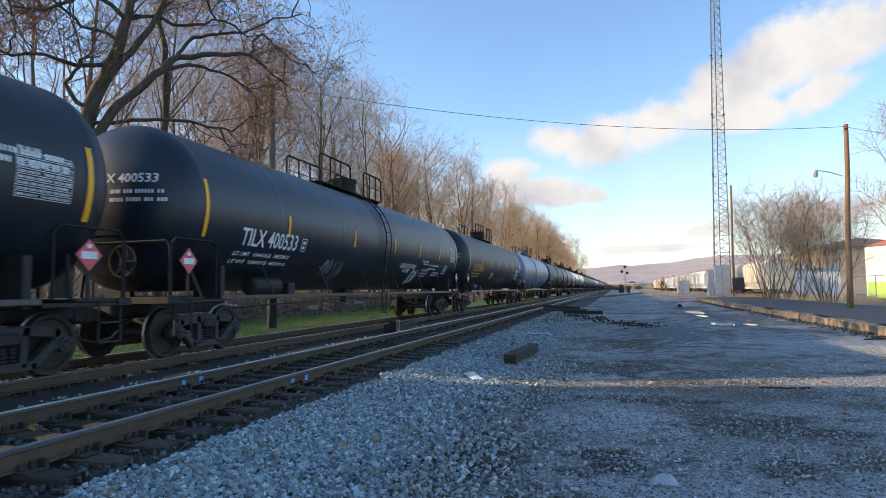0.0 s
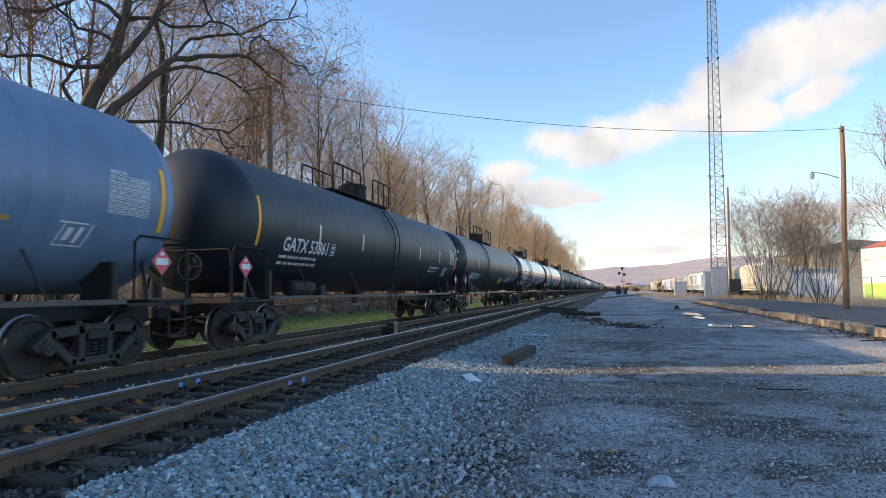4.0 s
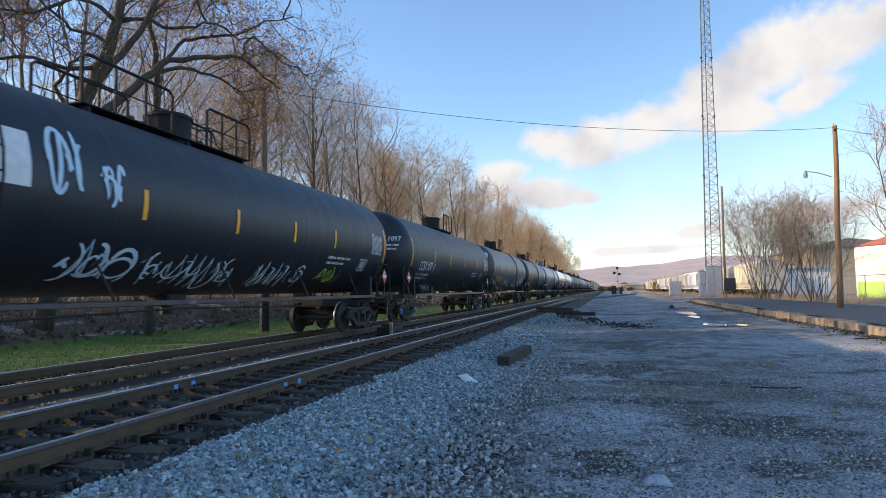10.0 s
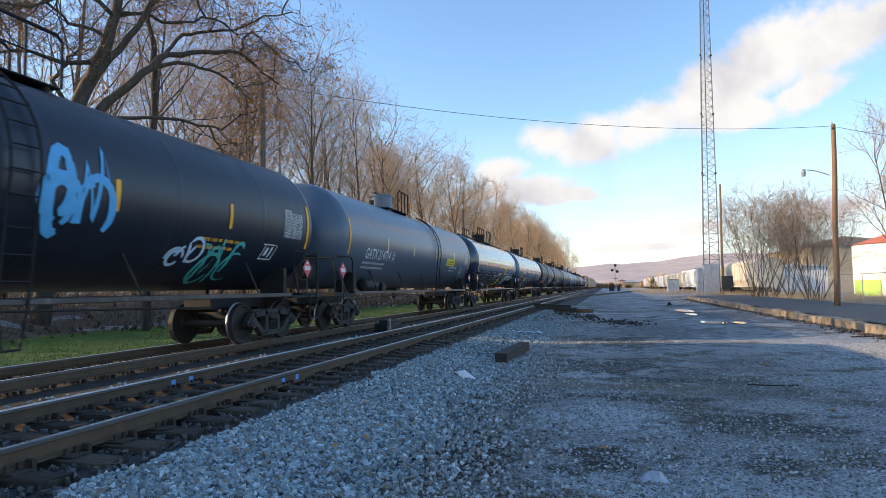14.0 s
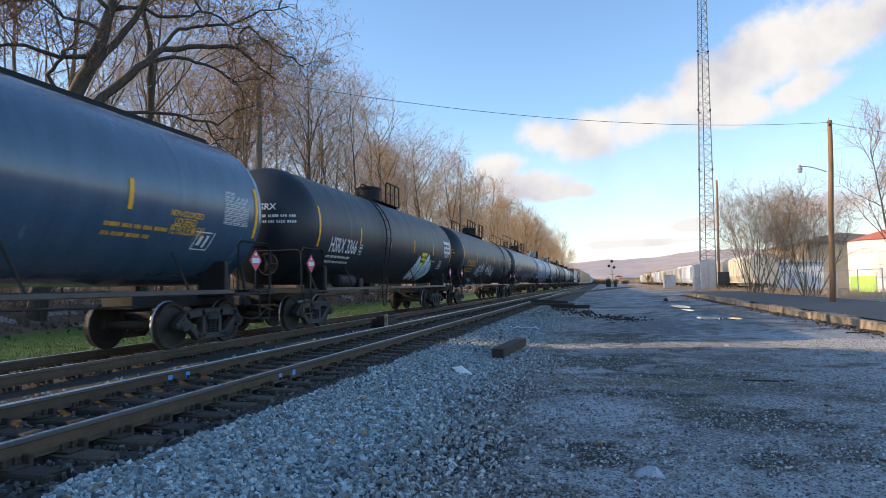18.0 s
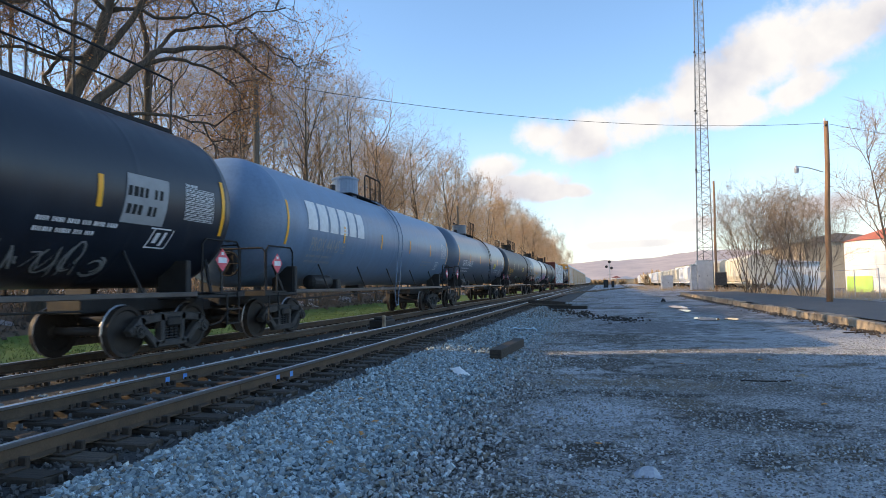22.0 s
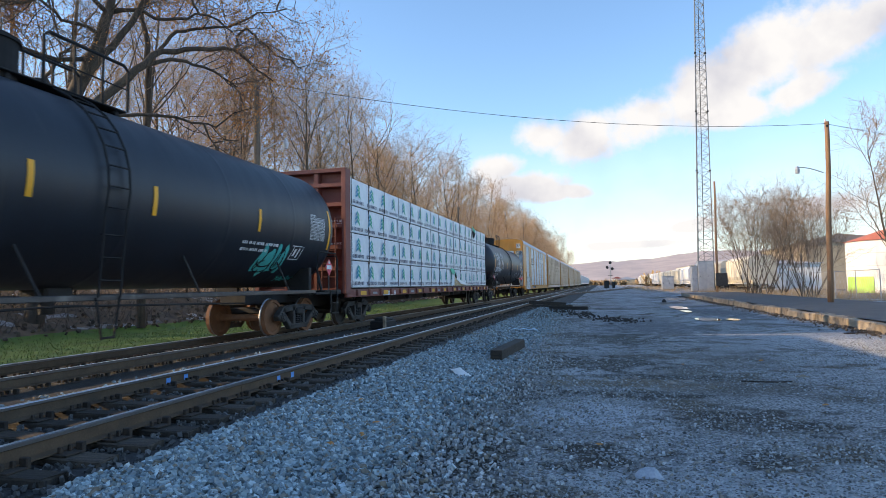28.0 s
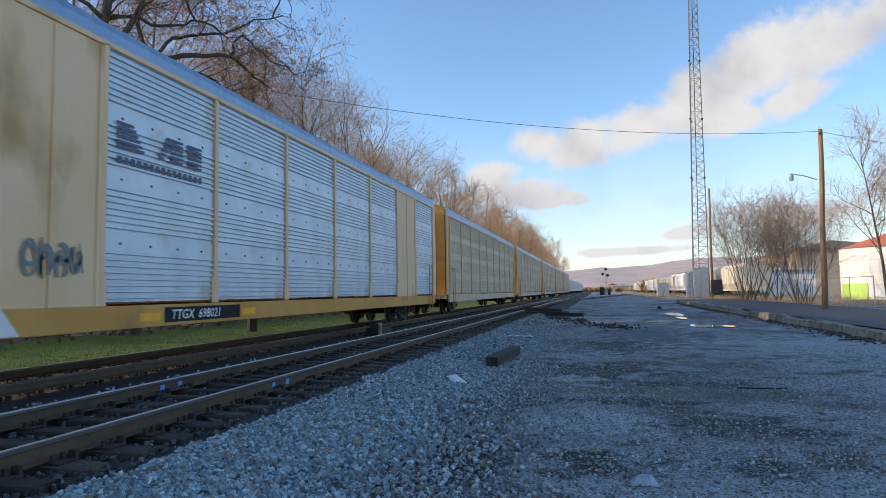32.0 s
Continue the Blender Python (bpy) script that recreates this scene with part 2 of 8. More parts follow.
    L(noise_at(30, 8), add.inputs[0])
    L(v.outputs["Distance"], add.inputs[1])
    bp = nt.nodes.new("ShaderNodeBump")
    bp.inputs["Strength"].default_value, bp.inputs["Distance"].default_value = 1.0, 0.04
    L(add.outputs[0], bp.inputs["Height"])
    L(bp.outputs[0], bs.inputs["Normal"])
    return mt


def flat(name, c, rough=0.5, metal=0.0):
    return surface(name, tuple(x * 0.85 for x in c), tuple(min(1, x * 1.1) for x in c), 6.0, rough, metal, 0.05)


M = {}
M["ground"] = ground_material()
M["ballast"] = island("ballast_stone", [(0.05, 0.066, 0.074), (0.3, 0.37, 0.395), (0.14, 0.173, 0.187), (0.5, 0.58, 0.605), (0.235, 0.295, 0.313), (0.23, 0.19, 0.145), (0.36, 0.44, 0.465)], grey=1.12)
M["fringe"] = island("trodden_chips", [(0.06, 0.062, 0.063), (0.36, 0.39, 0.405), (0.16, 0.16, 0.152), (0.56, 0.59, 0.605), (0.25, 0.21, 0.155), (0.31, 0.33, 0.34), (0.115, 0.103, 0.08)], grey=0.95)
M["crib"] = island("oily_stone", [(0.035, 0.033, 0.03), (0.09, 0.085, 0.08), (0.06, 0.055, 0.05), (0.17, 0.165, 0.16)], 0.85)
M["bed"] = surface("ballast_bed", (0.018, 0.017, 0.016), (0.07, 0.067, 0.064), 22.0, 0.95, bump=1.0, fine=45, spots=(0.06, 0.05, 0.042), spot_scale=1.2)
M["tie"] = surface("creosote_tie", (0.022, 0.017, 0.013), (0.09, 0.068, 0.05), 3.0, 0.9, bump=0.6, fine=40, stretch=(1, 9, 9), vary=0.35)
M["rail"] = surface("rusty_rail", (0.066, 0.042, 0.025), (0.125, 0.082, 0.05), 5.0, 0.8, 0.05, 0.2, spots=(0.045, 0.036, 0.03))
M["railedge"] = surface("polished_rail_edge", (0.7, 0.72, 0.75), (0.86, 0.88, 0.9), 3.0, 0.38, 1.0, 0.03, stretch=(1, 0.1, 1))
M["railhead"] = surface("rail_head_side", (0.13, 0.127, 0.127), (0.22, 0.215, 0.215), 3.0, 0.45, 0.8, 0.05, stretch=(1, 0.1, 1))
M["railtop"] = surface("worn_rail_head", (0.66, 0.68, 0.71), (0.84, 0.86, 0.89), 3.0, 0.4, 1.0, 0.03, stretch=(1, 0.1, 1))
M["plate"] = surface("rusty_plate", (0.03, 0.024, 0.02), (0.075, 0.055, 0.042), 12.0, 0.8, 0.3, 0.3)
M["bluepaint"] = flat("blue_mark", (0.1, 0.32, 0.75), 0.6)
M["steel"] = surface("dirty_steel", (0.008, 0.008, 0.009), (0.025, 0.0245, 0.025), 5.0, 0.65, 0.1, 0.2, spots=(0.03, 0.025, 0.021), spot_scale=3)
M["truck"] = surface("grimy_cast_steel", (0.026, 0.025, 0.025), (0.075, 0.071, 0.068), 6.0, 0.75, 0.1, 0.3, spots=(0.062, 0.048, 0.037), spot_scale=4, vary=0.25)
M["wheel"] = surface("wheel_face", (0.024, 0.021, 0.02), (0.05, 0.043, 0.038), 6.0, 0.65, 0.3, 0.2)
M["tread"] = surface("wheel_tread", (0.24, 0.24, 0.25), (0.36, 0.36, 0.36), 4.0, 0.4, 1.0, 0.02)
M["rustwheel"] = surface("rusty_wheel", (0.16, 0.07, 0.035), (0.25, 0.12, 0.06), 6.0, 0.8, 0.1, 0.2)
M["cap"] = flat("blue_cap", (0.08, 0.24, 0.5), 0.5)
M["sill"] = surface("worn_black_sill", (0.03, 0.031, 0.033), (0.075, 0.075, 0.076), 3.0, 0.32, 0.0, 0.05, spots=(0.16, 0.15, 0.14), spot_scale=2.5, spot_cut=0.6)
M["blackpipe"] = flat("black_pipe", (0.012, 0.012, 0.013), 0.85)
M["yellow"] = flat("yellow_reflector", (1.0, 0.43, 0.02), 0.45)
M["pale"] = flat("pale_reflector", (0.75, 0.68, 0.5), 0.45)
M["white"] = flat("white_stencil", (0.72, 0.73, 0.74), 0.6)
M["gold"] = flat("yellow_stencil", (0.8, 0.4, 0.04), 0.6)
M["greystencil"] = flat("grey_stencil", (0.3, 0.31, 0.32), 0.6)
M["panel"] = flat("yellow_panel", (0.85, 0.7, 0.05), 0.5)
M["red"] = flat("red_placard", (0.72, 0.1, 0.13), 0.5)
M["gblue"] = flat("blue_spray", (0.08, 0.42, 0.75), 0.6)
M["gpale"] = flat("pale_blue_spray", (0.5, 0.68, 0.8), 0.6)
M["gteal"] = flat("teal_spray", (0.05, 0.45, 0.42), 0.6)
M["ggreen"] = flat("lime_spray", (0.42, 0.62, 0.1), 0.6)
M["gpink"] = flat("pink_spray", (0.75, 0.35, 0.62), 0.6)
M["gdim"] = flat("faded_spray", (0.2, 0.22, 0.23), 0.6)
M["gdkgreen"] = flat("dark_green_spray", (0.1, 0.24, 0.1), 0.6)
M["conc"] = surface("old_concrete", (0.22, 0.17, 0.115), (0.46, 0.37, 0.26), 2.2, 0.9, 0, 0.5, fine=30, spots=(0.12, 0.1, 0.08), spot_scale=1.6, spot_cut=0.55, vary=0.15)
M["asphalt"] = surface("platform_asphalt", (0.055, 0.055, 0.056), (0.11, 0.108, 0.105), 1.5, 0.9, 0, 0.4, fine=60)
M["wood"] = surface("weathered_pole", (0.17, 0.092, 0.05), (0.33, 0.195, 0.108), 2.0, 0.85, 0, 0.4, fine=30, stretch=(6, 6, 0.5))
M["greypole"] = surface("grey_pole", (0.1, 0.085, 0.07), (0.19, 0.16, 0.13), 2.0, 0.85, 0, 0.4, fine=30, stretch=(6, 6, 0.5))
M["galv"] = surface("galvanised_steel", (0.42, 0.42, 0.43), (0.6, 0.6, 0.6), 3.0, 0.5, 0.6, 0.05)
M["tower"] = surface("aged_tower_steel", (0.16, 0.17, 0.18), (0.26, 0.27, 0.28), 3.0, 0.55, 0.3, 0.05)
M["cabinet"] = surface("grey_cabinet", (0.36, 0.38, 0.41), (0.5, 0.52, 0.54), 1.5, 0.6, 0.1, 0.05, spots=(0.35, 0.3, 0.25), spot_scale=1.0, spot_cut=0.66)
M["rubble"] = island("field_rubble", [(0.06, 0.042, 0.028), (0.12, 0.09, 0.06), (0.085, 0.065, 0.05), (0.16, 0.13, 0.1)], 0.95, grey=0.9)
M["bark"] = surface("tree_bark", (0.034, 0.027, 0.021), (0.115, 0.092, 0.07), 3.0, 0.95, 0, 0.8, fine=25, stretch=(3, 3, 0.6), vary=0.2)
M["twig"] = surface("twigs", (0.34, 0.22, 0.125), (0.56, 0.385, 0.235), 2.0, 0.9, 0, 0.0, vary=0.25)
M["woodbark"] = surface("grey_wood_bark", (0.06, 0.047, 0.036), (0.18, 0.14, 0.104), 3.0, 0.95, 0, 0.6, fine=25, stretch=(3, 3, 0.6), vary=0.25)
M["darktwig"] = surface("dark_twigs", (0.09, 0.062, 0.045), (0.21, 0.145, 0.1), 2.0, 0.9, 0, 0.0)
M["shrubtwig"] = surface("grey_brown_twigs", (0.22, 0.15, 0.1), (0.38, 0.27, 0.185), 2.0, 0.9, 0, 0.0, vary=0.2)
M["leaf"] = island("dry_leaves", [(0.34, 0.13, 0.035), (0.5, 0.22, 0.06), (0.38, 0.2, 0.08)], 0.8, grey=1.0)
M["grass"] = surface("mown_grass", (0.045, 0.105, 0.008), (0.11, 0.195, 0.02), 1.2, 0.95, 0, 0.8, fine=50, spots=(0.12, 0.115, 0.04), spot_scale=0.8, spot_cut=0.6)
M["blade"] = island("grass_blades", [(0.035, 0.08, 0.006), (0.06, 0.13, 0.012), (0.09, 0.155, 0.02), (0.11, 0.12, 0.035)], 0.7, grey=0.9)
M["litter"] = surface("leaf_litter", (0.07, 0.048, 0.03), (0.18, 0.125, 0.08), 2.5, 0.95, 0, 1.0, fine=25, spots=(0.3, 0.27, 0.22), spot_scale=3.0, spot_cut=0.62)
M["stone"] = surface("field_stone", (0.2, 0.18, 0.16), (0.42, 0.39, 0.35), 4.0, 0.9, 0, 0.5, vary=0.3)
# bare woods; distance haze is put into this pale base colour
M["hill"] = surface("hazed_hill", (0.38, 0.32, 0.31), (0.54, 0.45, 0.41), 0.02, 0.95, 0, 0.0, fine=0.25)
M["brush"] = surface("far_brush", (0.32, 0.22, 0.12), (0.52, 0.38, 0.22), 0.3, 0.95, 0, 0.0, fine=3)
M["whitewall"] = surface("white_siding", (0.74, 0.74, 0.73), (0.82, 0.82, 0.8), 1.0, 0.7, 0, 0.05)
M["orangeroof"] = surface("orange_roof", (0.5, 0.13, 0.07), (0.62, 0.2, 0.11), 2.0, 0.7, 0, 0.1)
M["greenwall"] = surface("lime_green_panel", (0.35, 0.6, 0.1), (0.48, 0.75, 0.16), 1.0, 0.6, 0, 0.05)
M["tanwall"] = surface("tan_wall", (0.4, 0.32, 0.22), (0.5, 0.42, 0.3), 1.0, 0.8, 0, 0.1)
M["hopper"] = surface("cream_hopper_paint", (0.5, 0.46, 0.37), (0.68, 0.64, 0.54), 1.2, 0.6, 0, 0.05, spots=(0.3, 0.22, 0.15), spot_scale=1.0, spot_cut=0.62)
M["whitehopper"] = surface("white_hopper_paint", (0.62, 0.63, 0.64), (0.75, 0.75, 0.74), 1.2, 0.6, 0, 0.05)
M["rackyellow"] = surface("faded_yellow_paint", (0.54, 0.235, 0.04), (0.67, 0.34, 0.08), 1.0, 0.6, 0, 0.05, spots=(0.42, 0.2, 0.05), spot_scale=0.9, spot_cut=0.6)
M["rackcream"] = surface("sun_bleached_cream_paint", (0.76, 0.47, 0.24), (0.86, 0.6, 0.36), 0.8, 0.6, 0, 0.05, spots=(0.5, 0.29, 0.11), spot_scale=0.7, spot_cut=0.58, stretch=(1, 1, 0.6))
M["rackpanel"] = surface("galvanised_rack_panel", (0.5, 0.57, 0.63), (0.68, 0.75, 0.81), 1.5, 0.42, 0.2, 0.05, spots=(0.5, 0.44, 0.36), spot_scale=1.3, spot_cut=0.6)
M["rackgrey"] = surface("dusty_rack_panel", (0.58, 0.44, 0.3), (0.72, 0.58, 0.42), 1.0, 0.6, 0.1, 0.05, spots=(0.42, 0.32, 0.22), spot_scale=1.0, spot_cut=0.58)
M["rackroof"] = surface("galvanised_rack_roof", (0.2, 0.3, 0.43), (0.29, 0.41, 0.55), 2.0, 0.4, 0.4, 0.05)
M["maroon"] = surface("faded_maroon_paint", (0.16, 0.05, 0.04), (0.25, 0.085, 0.065), 1.5, 0.65, 0, 0.1, spots=(0.28, 0.16, 0.12), spot_scale=2.0, spot_cut=0.62)
M["wrap"] = surface("white_lumber_wrap", (0.68, 0.73, 0.78), (0.8, 0.84, 0.87), 2.4, 0.4, 0, 1.6, fine=7, stretch=(1, 1.6, 0.7))
M["lumber"] = surface("fresh_lumber", (0.5, 0.36, 0.2), (0.62, 0.46, 0.28), 4.0, 0.8, 0, 0.2, stretch=(1, 8, 1))
M["logogreen"] = flat("green_print", (0.04, 0.46, 0.27), 0.5)
M["logoteal"] = flat("teal_print", (0.03, 0.3, 0.48), 0.5)
M["print"] = flat("navy_print", (0.06, 0.08, 0.14), 0.5)
M["primer"] = surface("stained_cream_primer", (0.6, 0.58, 0.5), (0.75, 0.73, 0.64), 1.0, 0.5, 0, 0.05, spots=(0.4, 0.33, 0.24), spot_scale=1.6, spot_cut=0.56, stretch=(1, 1, 0.5))
M["stainblue"] = surface("stained_blue_paint", (0.2, 0.3, 0.42), (0.4, 0.5, 0.6), 3.0, 0.5, 0.2, 0.05, spots=(0.08, 0.1, 0.14), spot_scale=2.2, spot_cut=0.5, stretch=(1.5, 1, 0.6))
M["plastic"] = surface("crumpled_plastic", (0.27, 0.31, 0.37), (0.46, 0.5, 0.56), 8.0, 0.35, 0, 0.6)
M["dark"] = flat("dark_rubber", (0.02, 0.02, 0.02), 0.7)
M["puddle"] = surface("puddle_water", (0.02, 0.022, 0.025), (0.03, 0.03, 0.03), 2.0, 0.03, 0, 0.0)
M["signal"] = flat("signal_black", (0.02, 0.02, 0.02), 0.6)
M["wire"] = flat("wire_sheath", (0.03, 0.03, 0.03), 0.6)
M["lampglass"] = flat("lamp_glass", (0.42, 0.45, 0.48), 0.3)
M["cardboard"] = surface("wet_board", (0.24, 0.19, 0.13), (0.36, 0.29, 0.21), 5.0, 0.9, 0, 0.2)


def paint(name, c, rough, dirt=(0.05, 0.045, 0.04), coat=0.0):
    """Tank paint with dusty streaks running down the sides."""
    return surface(name, tuple(x * 0.82 for x in c), tuple(x * 1.15 for x in c), 1.3, rough, 0.0, 0.03, fine=14, spots=dirt,
                   spot_scale=1.2, spot_cut=0.64, coat=coat, stretch=(1.0, 2.2, 0.35), rough2=rough * 1.45)


M["black"] = paint("black_tank_paint", (0.0125, 0.017, 0.025), 0.4, (0.04, 0.042, 0.044))
M["gloss"] = paint("glossy_black_tank_paint", (0.012, 0.027, 0.056), 0.16, (0.02, 0.032, 0.05), 0.7)
M["semi"] = paint("satin_black_tank_paint", (0.012, 0.018, 0.029), 0.33, (0.036, 0.04, 0.046))
M["bluegrey"] = paint("blue_grey_tank_paint", (0.135, 0.215, 0.325), 0.33, (0.125, 0.185, 0.265))
M["charcoal"] = paint("charcoal_tank_paint", (0.055, 0.06, 0.068), 0.35)
M["greygloss"] = paint("satin_grey_tank_paint", (0.075, 0.108, 0.155), 0.32, (0.065, 0.085, 0.11), 0.2)
M["slateblue"] = paint("slate_blue_tank_paint", (0.05, 0.1, 0.16), 0.22, (0.045, 0.08, 0.12), 0.5)
M["silver"] = surface("dull_silver_tank_paint", (0.34, 0.33, 0.31), (0.48, 0.47, 0.45), 1.5, 0.35, 0.5, 0.05, spots=(0.16, 0.12, 0.09), spot_scale=1.4, spot_cut=0.56, stretch=(1, 1.6, 0.4))
M["band"] = surface("dark_stained_band", (0.06, 0.05, 0.045), (0.12, 0.1, 0.09), 2.0, 0.6, 0, 0.1)

# ---------------------------------------------------------------- mesh helpers
RZ = 0.36            # height of the rail heads over the yard
XN, XT = -5.28, -8.88   # centre lines of the near track and of the train's track


def mesh_of(bm, name="m"):
    me = bpy.data.meshes.new(name)
    bm.to_mesh(me)
    bm.free()
    return me


def part(name, bm, material, parent=None, label="", at=None, smooth=False):
    """One mesh object; bm may be a bmesh or a mesh that other parts share."""
    me = bm if isinstance(bm, bpy.types.Mesh) else mesh_of(bm, name)
    if not me.materials:
        for mm in (material if isinstance(material, (list, tuple)) else [material]):
            me.materials.append(mm)
    if smooth:
        me.shade_smooth()
    ob = new(name, me)
    ob.parent = parent
    if at is not None:
        ob.matrix_basis = at if isinstance(at, Matrix) else Matrix.Translation(at)
    if label:
        ob["label"] = label
    return ob


def thing(name, at, label, category, group="", kind=""):
    ob = new(name)
    ob.matrix_basis = at if isinstance(at, Matrix) else Matrix.Translation(at)
    ob.empty_display_size = 0.3
    return tagged(ob, label, category, group, kind)


def box(bm, x0, x1, y0, y1, z0, z1, bevel=0.0, m=None):
    r = bmesh.ops.create_cube(bm, size=1.0)
    vs = r["verts"]
    bmesh.ops.scale(bm, vec=(x1 - x0, y1 - y0, z1 - z0), verts=vs)
    bmesh.ops.translate(bm, vec=((x0 + x1) / 2, (y0 + y1) / 2, (z0 + z1) / 2), verts=vs)
    if bevel:
        es = list({e for v in vs for e in v.link_edges})
        rb = bmesh.ops.bevel(bm, geom=es, offset=bevel, segments=1, affect="EDGES")
        vs = list({v for f in rb["faces"] for v in f.verts} | {v for v in vs if v.is_valid})
    if m is not None:
        bmesh.ops.transform(bm, matrix=m, verts=[v for v in vs if v.is_valid])
    return bm


def one_box(*a, **k):
    return box(bmesh.new(), *a, **k)


def cyl(bm, p, q, r, r2=None, n=12, caps=True):
    p, q = Vector(p), Vector(q)
    d = q - p
    res = bmesh.ops.create_cone(bm, cap_ends=caps, segments=n, radius1=r, radius2=r if r2 is None else r2, depth=d.length)
    bmesh.ops.transform(bm, matrix=Matrix.Translation((p + q) / 2) @ d.to_track_quat("Z", "Y").to_matrix().to_4x4(), verts=res["verts"])
    return bm


def tube(bm, pts, r, n=6):
    """A bent pipe along pts."""
    pts = [Vector(p) for p in pts]
    rings = []
    side = None
    for i, p in enumerate(pts):
        d = (pts[min(i + 1, len(pts) - 1)] - pts[max(i - 1, 0)]).normalized()
        if side is None:
            side = d.orthogonal().normalized()
        side = (side - d * side.dot(d)).normalized()
        up = d.cross(side)
        rr = r[i] if isinstance(r, (list, tuple)) else r
        rings.append([bm.verts.new(p + (side * math.cos(a) + up * math.sin(a)) * rr) for a in (2 * math.pi * k / n for k in range(n))])
    for a, b in zip(rings, rings[1:]):
        for k in range(n):
            bm.faces.new((a[k], a[(k + 1) % n], b[(k + 1) % n], b[k]))
    bm.faces.new(rings[0][::-1])
    bm.faces.new(rings[-1])
    return bm


def lathe_y(profile, n=40, caps=False):
    """Turn (y, radius) pairs about the y axis."""
    bm = bmesh.new()
    rings = []
    for y, r in profile:
        if r < 1e-4:
            rings.append([bm.verts.new((0, y, 0))])
        else:
            rings.append([bm.verts.new((r * math.cos(2 * math.pi * k / n), y, r * math.sin(2 * math.pi * k / n))) for k in range(n)])
    for a, b in zip(rings, rings[1:]):
        for k in range(n):
            k2 = (k + 1) % n
            if len(a) == 1 and len(b) == 1:
                continue
            if len(a) == 1:
                bm.faces.new((a[0], b[k], b[k2]))
            elif len(b) == 1:
                bm.faces.new((a[k], b[0], a[k2]))
            else:
                bm.faces.new((a[k], b[k], b[k2], a[k2]))
    bmesh.ops.recalc_face_normals(bm, faces=bm.faces)
    return bm


def quick_mesh(name, verts, faces):
    me = bpy.data.meshes.new(name)
    me.from_pydata(verts, [], faces)
    me.update()
    return me


def sheet(name, xs, ys, zf, material, label, category, kind="structure"):
    """A height field over the grid xs, ys."""
    vs = [(x, y, zf(x, y)) for y in ys for x in xs]
    n = len(xs)
    fs = [(j * n + i, j * n + i + 1, (j + 1) * n + i + 1, (j + 1) * n + i) for j in range(len(ys) - 1) for i in range(n - 1)]
    me = quick_mesh(name, vs, fs)
    me.materials.append(material)
    me.shade_smooth()
    return tagged(new(name, me), label, category, kind=kind)

# ---------------------------------------------------------------- ground, tracks
def smooth_step(a, b, x):
    t = max(0.0, min(1.0, (x - a) / (b - a)))
    return t * t * (3 - 2 * t)


def ground_z(x, y):
    """Yard at 0, ballast shoulder up to the near track, both tracks on it, then the grass strip and a wooded bank."""
    n = noise.noise(Vector((x * 0.35, y * 0.22, 0.0))) * 0.035 + noise.noise(Vector((x * 1.3, y * 1.1, 3.0))) * 0.012
    if x > -1.6:
        return n * smooth_step(-2.0, 0.0, x)
    up = smooth_step(-1.9, -4.0, x) * 0.125
    down = smooth_step(-10.4, -11.8, x) * 0.09
    bank = smooth_step(-15.5, -20.5, x) * (1.1 + 0.35 * noise.noise(Vector((x * 0.15, y * 0.1, 7))))
    far = smooth_step(-21, -60, x) * 5.0
    return up - down + bank + far + n * (1.0 if x < -11 else 0.3)


def spread(a, b, near, step0, grow):
    """Grid lines that widen away from near."""
    out, p, s = [near], near, step0
    while p < b:
        p += s
        s *= grow
        out.append(min(p, b))
    p, s = near, step0
    while p > a:
        p -= s
        s *= grow
        out.insert(0, max(p, a))
    return out


sheet("ground", spread(-900, 900, -3.5, 0.16, 1.055), spread(-60, 2600, 7.0, 0.2, 1.06),
      lambda x, y: ground_z(x, y) - 0.1 * smooth_step(-3.2, -3.8, x) * smooth_step(-11.2, -10.6, x), M["ground"],
      "worn grey cinder and broken asphalt yard with damp patches", "ground")
sheet("ballast_bed", spread(-11.9, -1.75, -6, 0.14, 1.01), spread(-25, 600, 6, 0.3, 1.05),
      lambda x, y: ground_z(x, y) + 0.012 + 0.02 * noise.noise(Vector((x * 5, y * 5, 1))) - 0.03 * smooth_step(-3.7, -3.95, x) * smooth_step(-6.95, -6.65, x) - 0.09 * smooth_step(-2.5, -1.8, x) - 0.09 * smooth_step(-11.0, -11.8, x),
      M["bed"], "dark oily crushed stone track bed", "track bed")
sheet("grass_verge", spread(-17.5, -11.4, -13, 0.2, 1.02), spread(-20, 300, 12, 0.3, 1.05),
      lambda x, y: ground_z(x, y) + 0.03 - 0.07 * smooth_step(-12.0, -11.4, x) - 0.1 * smooth_step(-16.6, -17.5, x), M["grass"],
      "mown green grass strip beside the track", "grass")
sheet("wooded_bank", spread(-140, -16.2, -18, 0.4, 1.06), spread(-30, 700, 14, 0.6, 1.05),
      lambda x, y: ground_z(x, y) + 0.02 + 0.14 * noise.noise(Vector((x * 0.8, y * 0.8, 4))) * smooth_step(-16.5, -18, x) - 0.05 * smooth_step(-17.0, -16.2, x), M["litter"],
      "brown leaf litter on a low wooded bank", "bank")


